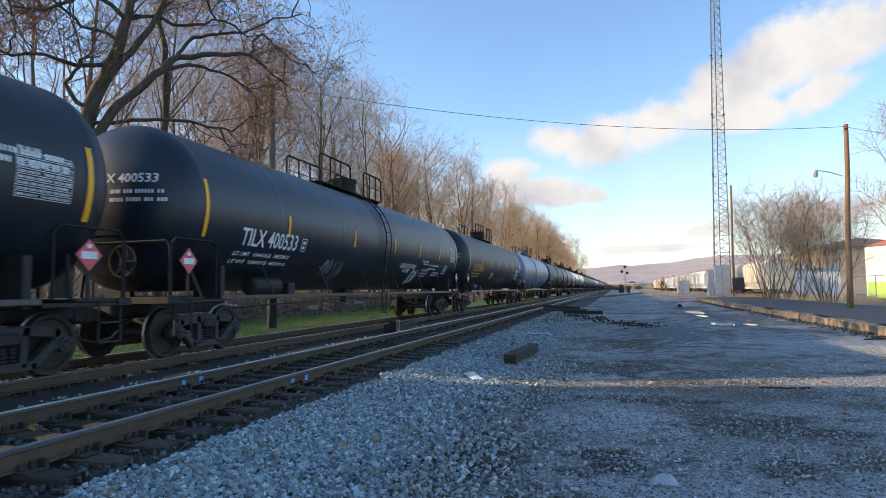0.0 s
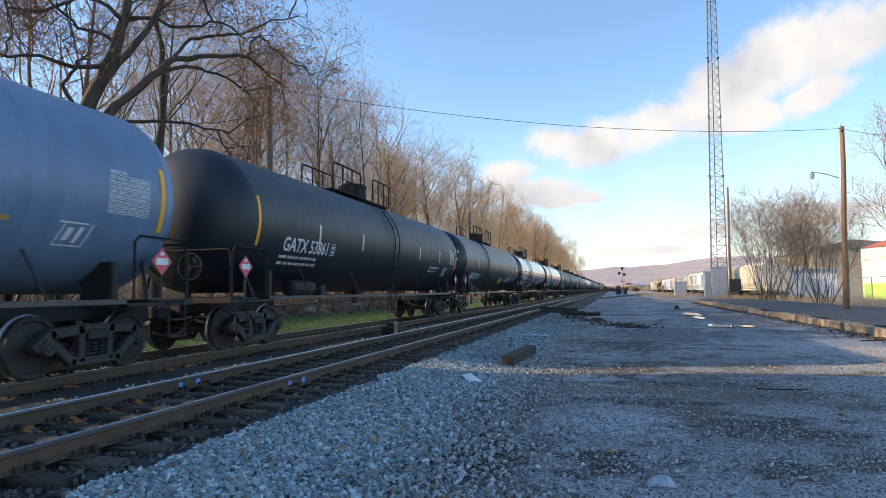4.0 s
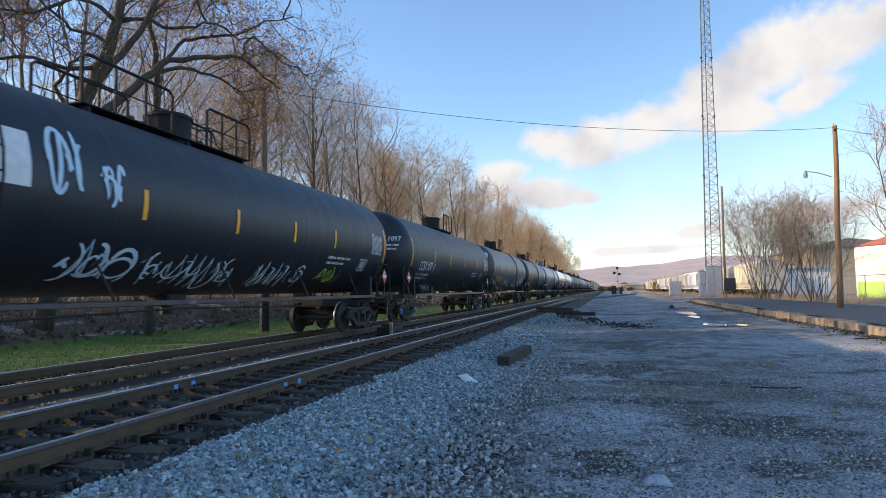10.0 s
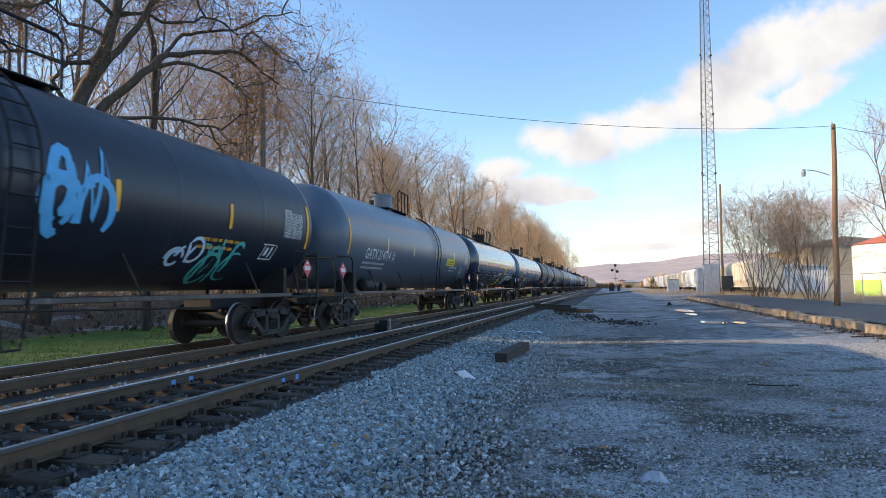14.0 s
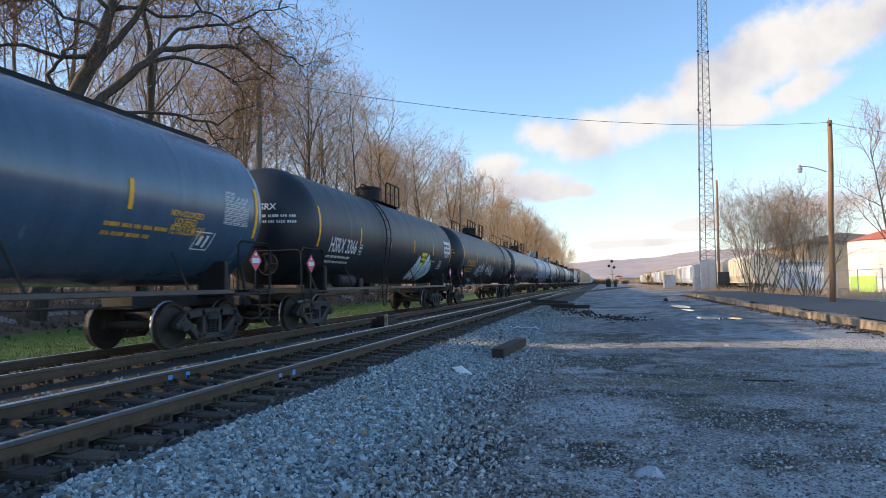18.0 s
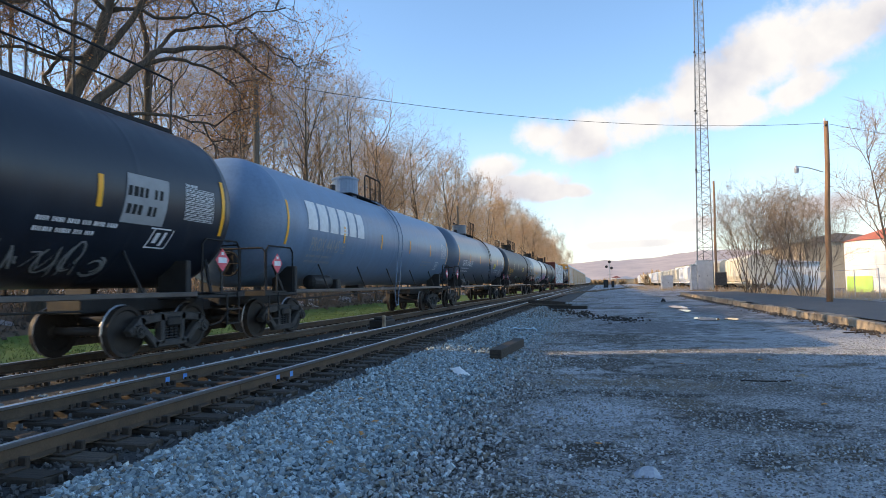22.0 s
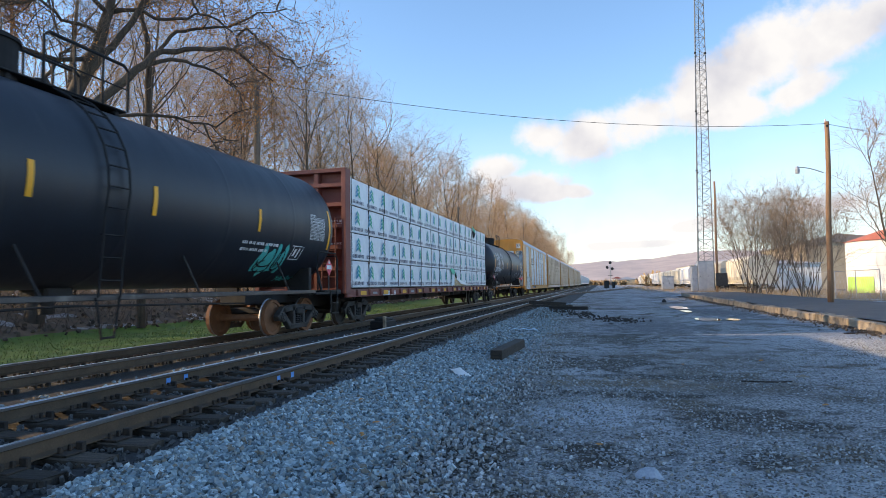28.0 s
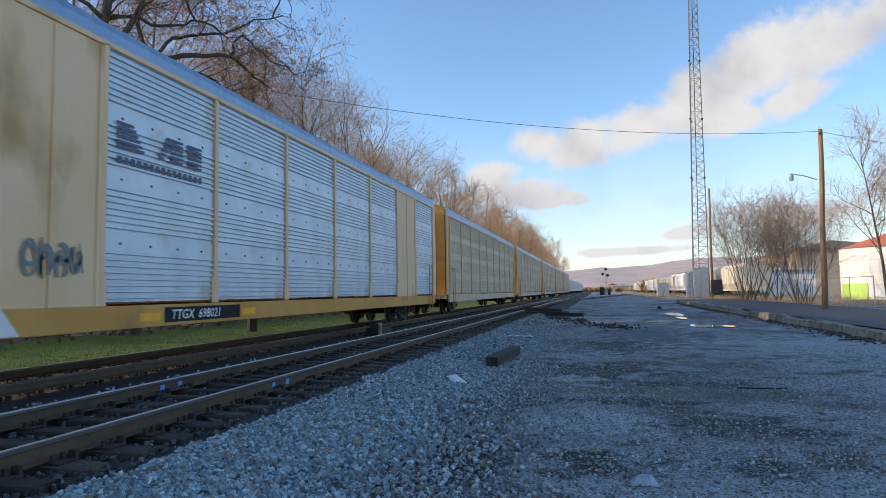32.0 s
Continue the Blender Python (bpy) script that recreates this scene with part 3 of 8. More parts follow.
def rail_mesh(y0, y1, step=6.0, gauge=1):
    """A flat-bottomed rail, head upwards, along y; the running surface is a second material."""
    prof = [(-0.07, 0), (0.07, 0), (0.07, 0.012), (0.012, 0.03), (0.012, 0.125), (0.034, 0.135), (0.036, 0.165), (0.028, 0.172),
            (-0.028, 0.172), (-0.036, 0.165), (-0.034, 0.135), (-0.012, 0.125), (-0.012, 0.03), (-0.07, 0.012)]
    k = len(prof)
    n = max(2, int((y1 - y0) / step))
    vs, fs = [], []
    for i in range(n + 1):
        y = y0 + (y1 - y0) * i / n
        vs += [(x, y, z - 0.172) for x, z in prof]
    for i in range(n):
        for j in range(k):
            fs.append((i * k + j, i * k + (j + 1) % k, (i + 1) * k + (j + 1) % k, (i + 1) * k + j))
    fs += [tuple(range(k))[::-1], tuple(n * k + j for j in range(k))]
    me = quick_mesh("rail", vs, fs)
    me.materials.append(M["rail"])
    me.materials.append(M["railtop"])
    me.materials.append(M["railedge"])
    me.materials.append(M["railhead"])
    for p in me.polygons:
        if abs(p.normal.z) > 0.9 and p.center.z > -0.01:
            p.material_index = 1
        elif abs(p.normal.z) > 0.4 and p.center.z > -0.01:
            p.material_index = 2 if p.center.x * gauge > 0 else 3
        elif p.center.z > -0.035 and abs(p.normal.y) < 0.5:
            p.material_index = 3
    return me


def tie_mesh(seed, length=2.6):
    rng = random.Random(seed)
    bm = one_box(-length / 2, length / 2, -0.115, 0.115, -0.18, 0.0, bevel=0.014)
    for v in bm.verts:
        v.co += Vector((rng.uniform(-0.02, 0.02), rng.uniform(-0.008, 0.008), rng.uniform(-0.006, 0.006)))
    return mesh_of(bm, "tie")


def fastener_mesh():
    """Tie plate with spikes and rail anchors at one rail seat."""
    bm = bmesh.new()
    box(bm, -0.19, 0.19, -0.09, 0.09, 0.0, 0.018, bevel=0.004)
    for sx in (-1, 1):
        for sy in (-0.05, 0.05):
            box(bm, sx * 0.085 - 0.018, sx * 0.085 + 0.018, sy - 0.014, sy + 0.014, 0.018, 0.07, bevel=0.004)
        box(bm, sx * 0.1 - 0.04, sx * 0.1 + 0.045, 0.12, 0.165, -0.02, 0.075, bevel=0.008)
    box(bm, -0.08, 0.08, 0.122, 0.15, -0.028, 0.0)
    return mesh_of(bm, "fastener")


TIES = [tie_mesh(i) for i in range(6)]
FAST = fastener_mesh()
FAST.materials.append(M["plate"])
for tm in TIES:
    tm.materials.append(M["tie"])


def track(name, xc, y0, y1, tie0, tie1, step, label, sink):
    root = thing(name, (xc, 0, RZ), label, "railway track", kind="structure")
    for sx in (-1, 1):
        rail = part("rail", rail_mesh(y0, y1, gauge=-sx), None, root, "rust-brown rail with a bright worn head", at=(sx * 0.753, 0, 0))
    rng = random.Random(name)
    i, y = 0, tie0
    while y < tie1:
        m = pose(rng.uniform(-0.05, 0.05), y, -0.19 - sink + rng.uniform(-0.008, 0.004), 0, 0, rng.uniform(-1.2, 1.2))
        tie = part("tie", TIES[rng.randrange(6)], None, root, at=m)
        if 1 < y < 45:
            for sx in (-1, 1):
                part("tie_plate", FAST, None, tie, at=(sx * 0.753, 0, 0.0))
        y += step + rng.uniform(-0.03, 0.03)
        i += 1
    return root


near_track = track("track_near", XN, -20, 650, -7.3, 75, 0.53, "single track of rusty rails on dark wooden ties", 0.0)
far_track = track("track_far", XT, -30, 900, -6.0, 60, 0.55, "track of rusty rails that carries the train", 0.05)
# blue paint marks on the webs of both rails
for x, y, z in ((XN + 0.753 + 0.014, 8.02, 0.255), (XN + 0.753 + 0.014, 8.42, 0.255), (XN - 0.753 + 0.014, 7.6, 0.255), (XN - 0.753 + 0.014, 7.98, 0.255)):
    ob = part("paint_mark", one_box(0, 0.003, -0.045, 0.045, -0.055, 0.04, bevel=0.001), M["bluepaint"], near_track, "bright blue paint mark")
    ob.matrix_basis = pose(x - XN, y, z - RZ)
    bar = part("joint_bar", one_box(-0.012, 0.012, -0.45, 0.45, -0.045, 0.045, bevel=0.006), M["rail"], near_track, at=(x - XN - 0.004, y - 0.9, z - RZ)) if y > 8.3 else None


# a siding that leaves the near track towards the yard, far down the line
def turnout():
    root = thing("turnout_track", (XN, 0, RZ), "diverging pair of rails curving off toward the yard", "railway track", kind="structure")
    for sx in (-1, 1):
        pts = []
        for k in range(60):
            y = 48 + k * 6.0
            off = 0.0011 * (y - 48) ** 2 if y < 110 else 0.0011 * 62 ** 2 + 0.1364 * (y - 110)
            off = min(off, 12 + (y - 110) * 0.02) if y > 110 else off
            pts.append((sx * 0.753 + off, y))
        bm = bmesh.new()
        rows = []
        for x, y in pts:
            drop = -0.17 * smooth_step(0.8, 4.0, x - sx * 0.753)
            rows.append([bm.verts.new((x + dx, y, z + drop)) for dx, z in ((-0.036, -0.17), (0.036, -0.17), (0.036, 0.002), (-0.036, 0.002))])
        for a, b in zip(rows, rows[1:]):
            for j in range(4):
                f = bm.faces.new((a[j], a[(j + 1) % 4], b[(j + 1) % 4], b[j]))
                f.material_index = 1 if j == 2 else 0
        part("rail", bm, [M["rail"], M["railedge"]], root)
    return root


turnout()

# ---------------------------------------------------------------- loose stone
def stones(name, spots, lo, hi, material, label, seed, flat_=0.75):
    """One heap of broken stones: each a rough block turned at random."""
    rs = np.random.RandomState(seed)
    n = len(spots)
    cube = np.array([(x, y, z) for x in (-1, 1) for y in (-1, 1) for z in (-1, 1)], float) * 0.5
    quads = np.array([(0, 1, 3, 2), (4, 6, 7, 5), (0, 4, 5, 1), (2, 3, 7, 6), (0, 2, 6, 4), (1, 5, 7, 3)])
    size = rs.uniform(lo, hi, (n, 1, 3)) * np.array([1.0, 0.85, 0.72])
    v = cube[None] * (1 + rs.uniform(-0.38, 0.25, (n, 8, 3))) * size
    q = rs.normal(size=(n, 4))
    q /= np.linalg.norm(q, axis=1)[:, None]
    w, x, y, z = q.T
    rot = np.stack([np.stack([1 - 2 * (y * y + z * z), 2 * (x * y - z * w), 2 * (x * z + y * w)], -1),
                    np.stack([2 * (x * y + z * w), 1 - 2 * (x * x + z * z), 2 * (y * z - x * w)], -1),
                    np.stack([2 * (x * z - y * w), 2 * (y * z + x * w), 1 - 2 * (x * x + y * y)], -1)], 1)
    v = np.einsum("nij,nkj->nki", rot, v) + np.array(spots)[:, None, :]
    faces = (quads[None] + 8 * np.arange(n)[:, None, None]).reshape(-1, 4)
    me = bpy.data.meshes.new(name)
    me.from_pydata(v.reshape(-1, 3).tolist(), [], faces.tolist())
    me.materials.append(material)
    return tagged(new(name, me), label, "gravel", kind="stuff")


def ballast_spots():
    rs = np.random.RandomState(4)
    out = []
    for x0, x1, y0, y1, n in ((-4.1, 0.2, -8, 2.6, 9000), (-4.1, 0.5, 2.6, 7.5, 30000), (-4.1, 0.4, 7.5, 13, 17500), (-4.1, 0.2, 13, 26, 10500), (-4.1, -0.4, 26, 48, 3800)):
        xs, ys = rs.uniform(x0, x1, n), rs.uniform(y0, y1, n)
        for x, y in zip(xs, ys):
            thin = smooth_step(0.5, -2.5, x + 0.7 * noise.noise(Vector((x * 0.9, y * 0.6, 8.0)))) ** 2.2 * 0.97 + 0.02
            if rs.rand() > thin:
                continue
            if x < -3.72 + 0.16 * noise.noise(Vector((0.0, y * 1.7, 0.0))) + 0.1 * rs.rand():
                continue
            out.append((x, y, ground_z(x, y) + 0.004 + 0.012 * smooth_step(-0.8, -2.2, x) + 0.03 * rs.rand() * smooth_step(0.0, -2.0, x)))
    for k in range(1500):      # between the rails and between the tracks
        x, y = rs.uniform(-7.35, -4.8), rs.uniform(3.0, 34)
        if abs(x - XN + 0.753) < 0.12 or abs(x - XN - 0.753) < 0.12:
            continue
        if x > -6.7 and rs.rand() > 0.2:
            continue
        out.append((x, y, ground_z(x, y) + (0.012 if x < -6.7 else -0.012) + 0.02 * rs.rand()))
    return out


all_spots = ballast_spots()
stones("ballast_stones", [s for s in all_spots if s[0] < -1.8 + 1.3 * noise.noise(Vector((s[0] * 40, s[1] * 40, 0)))], 0.022, 0.066, M["ballast"], "blue-grey crushed ballast stones beside the track", 11)
stones("ballast_fringe", [s for s in all_spots if s[0] >= -1.8 + 1.3 * noise.noise(Vector((s[0] * 40, s[1] * 40, 0)))], 0.012, 0.044, M["fringe"], "small dusty ballast chips trodden into the yard", 14)


def fines_spots():
    rs = np.random.RandomState(9)
    out = []
    for _ in range(38000):
        y = 3.2 + 15 * rs.rand() ** 1.9
        x = rs.uniform(-2.0, 1.2 + 0.46 * y)
        if noise.noise(Vector((x * 0.5, y * 0.4, 2.0))) * 1.2 + rs.rand() < 0.42:
            continue
        out.append((x, y, ground_z(x, y) + 0.004))
    return out


stones("gravel_fines", fines_spots(), 0.007, 0.031, M["fringe"], "scattered small gravel on the worn yard", 12)

# ---------------------------------------------------------------- small things in the yard


def loose(name, bm, mat, at, label, cat, smooth=False):
    ob = part(name, bm, mat, None, smooth=smooth)
    ob.matrix_basis = at
    return tagged(ob, label, cat)


bm = one_box(-0.12, 0.12, -1.3, 1.3, 0.0, 0.2, bevel=0.012)
bmesh.ops.subdivide_edges(bm, edges=[e_ for e_ in bm.edges if e_.calc_length() > 1], cuts=6)
for v in bm.verts:
    v.co += Vector((noise.noise(v.co * 3) * 0.012, 0, noise.noise(v.co * 4 + Vector((5, 0, 0))) * 0.01))
loose("old_tie", bm, M["tie"], pose(-2.0, 13.5, 0.04, 0, 0, -3), "loose dark creosoted tie lying on gravel", "railway tie")


def crumpled(w, l, h, seed, n=9):
    bm = bmesh.new()
    bmesh.ops.create_grid(bm, x_segments=n, y_segments=n, size=0.5)
    rng = random.Random(seed)
    for v in bm.verts:
        r = max(abs(v.co.x), abs(v.co.y)) * 2
        v.co.x *= w * (1 + 0.12 * noise.noise(v.co * 6 + Vector((seed, 0, 0))))
        v.co.y *= l * (1 + 0.12 * noise.noise(v.co * 5 + Vector((0, seed, 0))))
        v.co.z = max(0.0, h * (1 - r ** 2) + h * 0.7 * noise.noise(v.co * 14 + Vector((seed, 2, 1)))) + 0.004
    ex = bmesh.ops.extrude_face_region(bm, geom=bm.faces[:])
    for g in ex["geom"]:
        if isinstance(g, bmesh.types.BMVert):
            g.co.z = max(0.0, g.co.z - 0.004)
    bmesh.ops.recalc_face_normals(bm, faces=bm.faces)
    return bm


loose("plastic_bag", crumpled(0.22, 0.17, 0.07, 3), M["plastic"], pose(0.32, 5.2, 0.0), "crumpled clear plastic bag on the ground", "litter")
loose("paper_sheet", crumpled(0.18, 0.42, 0.04, 8), M["whitewall"], pose(-2.32, 10.1, 0.085, 12, -8, 38), "torn white paper sheet on the ballast", "litter")
loose("wood_scrap", crumpled(0.2, 0.14, 0.05, 5), M["cardboard"], pose(3.02, 10.85, 0.0), "brown scrap of board on the yard", "litter")
loose("tar_lump", crumpled(0.34, 0.34, 0.24, 6), M["dark"], pose(4.58, 49.6, 0.0), "small black lump beside a puddle", "debris")
loose("iron_rod", tube(bmesh.new(), [(2.02, 10.3, 0.012), (2.2, 10.25, 0.014), (2.5, 10.25, 0.012), (2.72, 10.3, 0.02)], 0.011), M["plate"], pose(0, 0, 0), "bent dark iron rod on the yard", "rod")
loose("iron_rod", tube(bmesh.new(), [(6.55, 19.6, 0.015), (7.1, 19.75, 0.018), (7.7, 20.1, 0.025), (8.0, 20.2, 0.03)], 0.02), M["plate"], pose(0, 0, 0), "long dark iron rod before the kerb", "rod")
loose("stick", tube(bmesh.new(), [(1.9, 5.95, 0.01), (2.05, 5.95, 0.014), (2.25, 6.0, 0.01)], 0.008), M["bark"], pose(0, 0, 0), "short dark stick on the gravel", "stick")
for k, (x, y) in enumerate(((-2.42, 6.35), (-2.36, 5.85), (-2.5, 5.42), (-0.05, 6.1), (2.6, 8.5), (-3.0, 7.4), (1.4, 12.2), (2.9, 13.0))):
    loose("fallen_leaf", crumpled(0.07, 0.1, 0.018, 20 + k, 4), M["leaf"], pose(x, y, ground_z(x, y) + 0.045 if x < -1.5 else 0.004, 10, 6, 40 * k), "dry orange fallen leaf", "leaf")
rng = random.Random(31)
for k in range(14):
    x, y = rng.uniform(-0.6, 4.6), rng.uniform(8.5, 17)
    loose("stone_chip", crumpled(rng.uniform(0.06, 0.16), rng.uniform(0.05, 0.12), rng.uniform(0.02, 0.05), 40 + k, 4), M["stone"], pose(x, y, 0.0, 0, 0, rng.uniform(0, 180)), "flat grey stone chip on the yard", "stone")

loose("plastic_rope", tube(bmesh.new(), [(-3.05 + 0.08 * k, 20.0 + 0.4 * math.sin(k * 1.9), 0.1 + 0.02 * math.sin(k * 2.3)) for k in range(14)], 0.018), M["gpale"], pose(0, 0, 0), "tangled pale blue plastic rope on the ballast", "rope")

# puddles
for x, y, w, l, sd in ((4.35, 38.6, 0.95, 4.2, 1), (4.15, 33.6, 0.55, 2.4, 2), (4.0, 26.3, 0.85, 2.3, 3), (4.92, 26.2, 0.5, 1.3, 4)):
    bm = bmesh.new()
    ring = []
    for q in range(26):
        a = 2 * math.pi * q / 26
        r = 1 + 0.35 * noise.noise(Vector((math.cos(a) * 1.6, math.sin(a) * 1.6, sd * 3.0)))
        ring.append(bm.verts.new((0.5 * w * r * math.cos(a), 0.5 * l * r * math.sin(a), 0)))
    bm.faces.new(ring)
    ob = part("puddle", bm, M["puddle"], None, at=(x, y, ground_z(x, y) + 0.03))
    tagged(ob, "shallow rain puddle on worn asphalt", "puddle", kind="structure")

# heap of scrap ties and strewn spikes by the near track
heap = [(-3.1, 38.5, 0.12, 0, 0, 80), (-2.8, 39.3, 0.12, 0, 0, 62), (-3.3, 39.0, 0.33, 4, 0, 100), (-1.9, 36.6, 0.1, 0, 3, 75), (-3.0, 41.0, 0.12, 0, 0, 20)]
for x, y, z, rx, ry, rz in heap:
    loose("scrap_tie", mesh_of(one_box(-0.11, 0.11, -1.15, 1.15, -0.1, 0.1, bevel=0.012)), M["tie"], pose(x, y, z + 0.02, rx, ry, rz), "broken black tie in a scrap heap", "railway tie")
hs = []
rs_ = np.random.RandomState(21)
for _ in range(300):
    a = rs_.rand()
    hs.append((-2.9 + 4.1 * a + rs_.normal() * 0.4, 36.5 - 12.0 * a + rs_.normal() * 0.8, 0.03 + 0.12 * max(0, 1 - 1.6 * a) * rs_.rand()))
stones("track_scrap", hs, 0.03, 0.11, M["plate"], "strewn heap of dark rusty plates and splinters", 13)

# ---------------------------------------------------------------- box between the tracks
bx = thing("switch_box", (-6.95, 19.1, 0.19), "squat grey steel box between the tracks", "track box")
part("body", one_box(-0.28, 0.28, -0.5, 0.5, 0.0, 0.26, bevel=0.03), M["steel"], bx)
part("lid", one_box(-0.2, 0.24, -0.3, 0.34, 0.26, 0.36, bevel=0.03), M["truck"], bx)
part("post", one_box(0.2, 0.3, -0.62, -0.52, -0.02, 0.42, bevel=0.015), M["conc"], bx)
for s in (-1, 1):
    part("bracket", one_box(-0.34, 0.34, s * 0.42 - 0.05, s * 0.42 + 0.05, -0.02, 0.05, bevel=0.01), M["plate"], bx)

# ---------------------------------------------------------------- platform with a kerb of concrete blocks
rng = random.Random(8)
pf = thing("platform", (0, 0, 0), "low platform of old asphalt edged with broken concrete blocks", "platform", kind="structure")


def edge_x(y):
    return 7.55 + 0.012 * (y - 20) + 0.0003 * max(0, y - 40) ** 2


ys = [6 + 2.0 * k for k in range(34)]
vs, fs = [], []
for y in ys:
    vs += [(edge_x(y) + 0.3, y, 0.30 + 0.02 * noise.noise(Vector((1, y * 0.4, 0)))), (edge_x(y) + 3.0, y, 0.34), (edge_x(y) + 6.0, y, 0.33), (edge_x(y) + 6.6, y, -0.1)]
for i in range(len(ys) - 1):
    for j in range(3):
        fs.append((4 * i + j, 4 * i + j + 1, 4 * i + j + 5, 4 * i + j + 4))
me = quick_mesh("platform_top", vs, fs)
me.materials.append(M["asphalt"])
part("platform_top", me, None, pf, "dark worn asphalt")
y = 6.0
while y < 71:
    ln = rng.uniform(0.9, 2.4)
    bm = one_box(0, 0.42, 0.02, ln - 0.03, -0.1, 0.33 + rng.uniform(-0.05, 0.02), bevel=0.03)
    bmesh.ops.subdivide_edges(bm, edges=[e_ for e_ in bm.edges if e_.calc_length() > 0.25], cuts=3, use_grid_fill=True)
    off = Vector((rng.uniform(0, 90), 0, 0))
    for v in bm.verts:
        v.co += Vector((noise.noise(v.co * 2.6 + off), noise.noise(v.co * 3 + off * 2), noise.noise(v.co * 3.3 + off * 3) * 0.8)) * 0.05
    ob = part("kerb_block", bm, M["conc"], pf)
    ob.matrix_basis = pose(edge_x(y) + rng.uniform(-0.06, 0.06), y, rng.uniform(-0.04, 0.0), 0, rng.uniform(-4, 4), -0.7 + rng.uniform(-1.5, 1.5))
    y += ln
wd = []
for _ in range(900):
    y = rs_.uniform(14, 70)
    wd.append((edge_x(y) - abs(rs_.normal()) * 0.35, y, 0.02))
stones("kerb_rubble", wd, 0.03, 0.09, M["rubble"], "crumbled concrete and dead weeds along the kerb", 17)

# ---------------------------------------------------------------- poles, wires, lamps


def utility_pole(x, y, z, top, r0, mat, label, lean=(0, 0)):
    root = thing("utility_pole", (x, y, z), label, "utility pole")
    h = top - z
    bm = bmesh.new()
    tube(bm, [(lean[0] * k / 8 + 0.02 * math.sin(k * 1.3), lean[1] * k / 8, -0.3 if k == 0 else h * k / 8) for k in range(9)], [r0 * (1 - 0.035 * k) for k in range(9)], 12)
    part("shaft", bm, mat, root, smooth=True)
    return root, h


def street_lamp(root, z, way, reach, rise, big=False):
    """A bracket arm with a hooded lamp on a pole."""
    w = Vector(way).normalized()
    arm = [Vector((0, 0, z)) + w * (reach * q / 6) + Vector((0, 0, rise * math.sin(q / 6 * 1.57))) for q in range(7)]
    a = part("lamp_arm", tube(bmesh.new(), arm, 0.025, 6), M["galv"], root)
    p = arm[-1]
    bm = cyl(bmesh.new(), p + Vector((0, 0, 0.06)), p - Vector((0, 0, 0.12)), 0.05, 0.13, n=12)
    part("lamp_hood", bm, M["galv"], a)
    part("lamp_bowl", cyl(bmesh.new(), p - Vector((0, 0, 0.12)), p - Vector((0, 0, 0.34)), 0.13, 0.1, n=12), M["lampglass"], a)


p1, h1 = utility_pole(11.52, 36.1, 0.3, 9.85, 0.15, M["wood"], "tall brown wooden utility pole with a lamp", (0.3, 0))
street_lamp(p1, 6.85, (-1, -0.05, 0), 1.25, 0.35)
part("bolt", cyl(bmesh.new(), (0.25, -0.12, h1 - 0.25), (0.25, 0.12, h1 - 0.25), 0.06, n=8), M["steel"], p1)
part("insulator", cyl(bmesh.new(), (0.22, 0, h1), (0.22, 0, h1 + 0.14), 0.05, n=8), M["galv"], p1)
part("meter_box", one_box(0.1, 0.28, -0.08, 0.08, 5.9, 6.2, bevel=0.02), M["galv"], p1)
p2, h2 = utility_pole(14.7, 87.0, 0.0, 14.7, 0.17, M["wood"], "plain brown wooden pole beside the tower", (0.2, 0))
part("meter_box", one_box(-0.2, 1.2, -0.5, -0.2, 0.9, 2.6, bevel=0.03), M["truck"], p2, "dark equipment box")
p3, h3 = utility_pole(-13.8, 22.8, 0.0, 10.4, 0.17, M["greypole"], "weathered grey utility pole at the wood's edge", (-0.05, 0))
# a black sleeve covers the lowest 1.75 m
part("butt_wrap", cyl(bmesh.new(), (0, 0, -0.2), (0, 0, 1.75), 0.2, 0.19, n=12), M["dark"], p3, "black lower end of the pole")
street_lamp(p3, 7.1, (1, 0.08, 0), 1.25, 0.6)


def wire(a, b, sag, r=0.011):
    a, b = Vector(a), Vector(b)
    pts = [a.lerp(b, k / 24) - Vector((0, 0, 4 * sag * k / 24 * (1 - k / 24))) for k in range(25)]
    return tagged(part("overhead_wire", tube(bmesh.new(), pts, r, 5), M["wire"]), "thin black overhead wire between two poles", "wire")


wire((-13.85, 22.8, 10.3), (11.9, 36.1, 9.75), 0.8)
wire((11.9, 36.1, 9.7), (45, 50, 9.0), 1.2)
wire((-13.85, 22.8, 10.2), (-16, 70, 10.5), 0.8)
p4, h4 = utility_pole(-16, 70, 0.3, 10.8, 0.15, M["greypole"], "far grey utility pole at the wood's edge")

# ---------------------------------------------------------------- lattice tower and cabinets


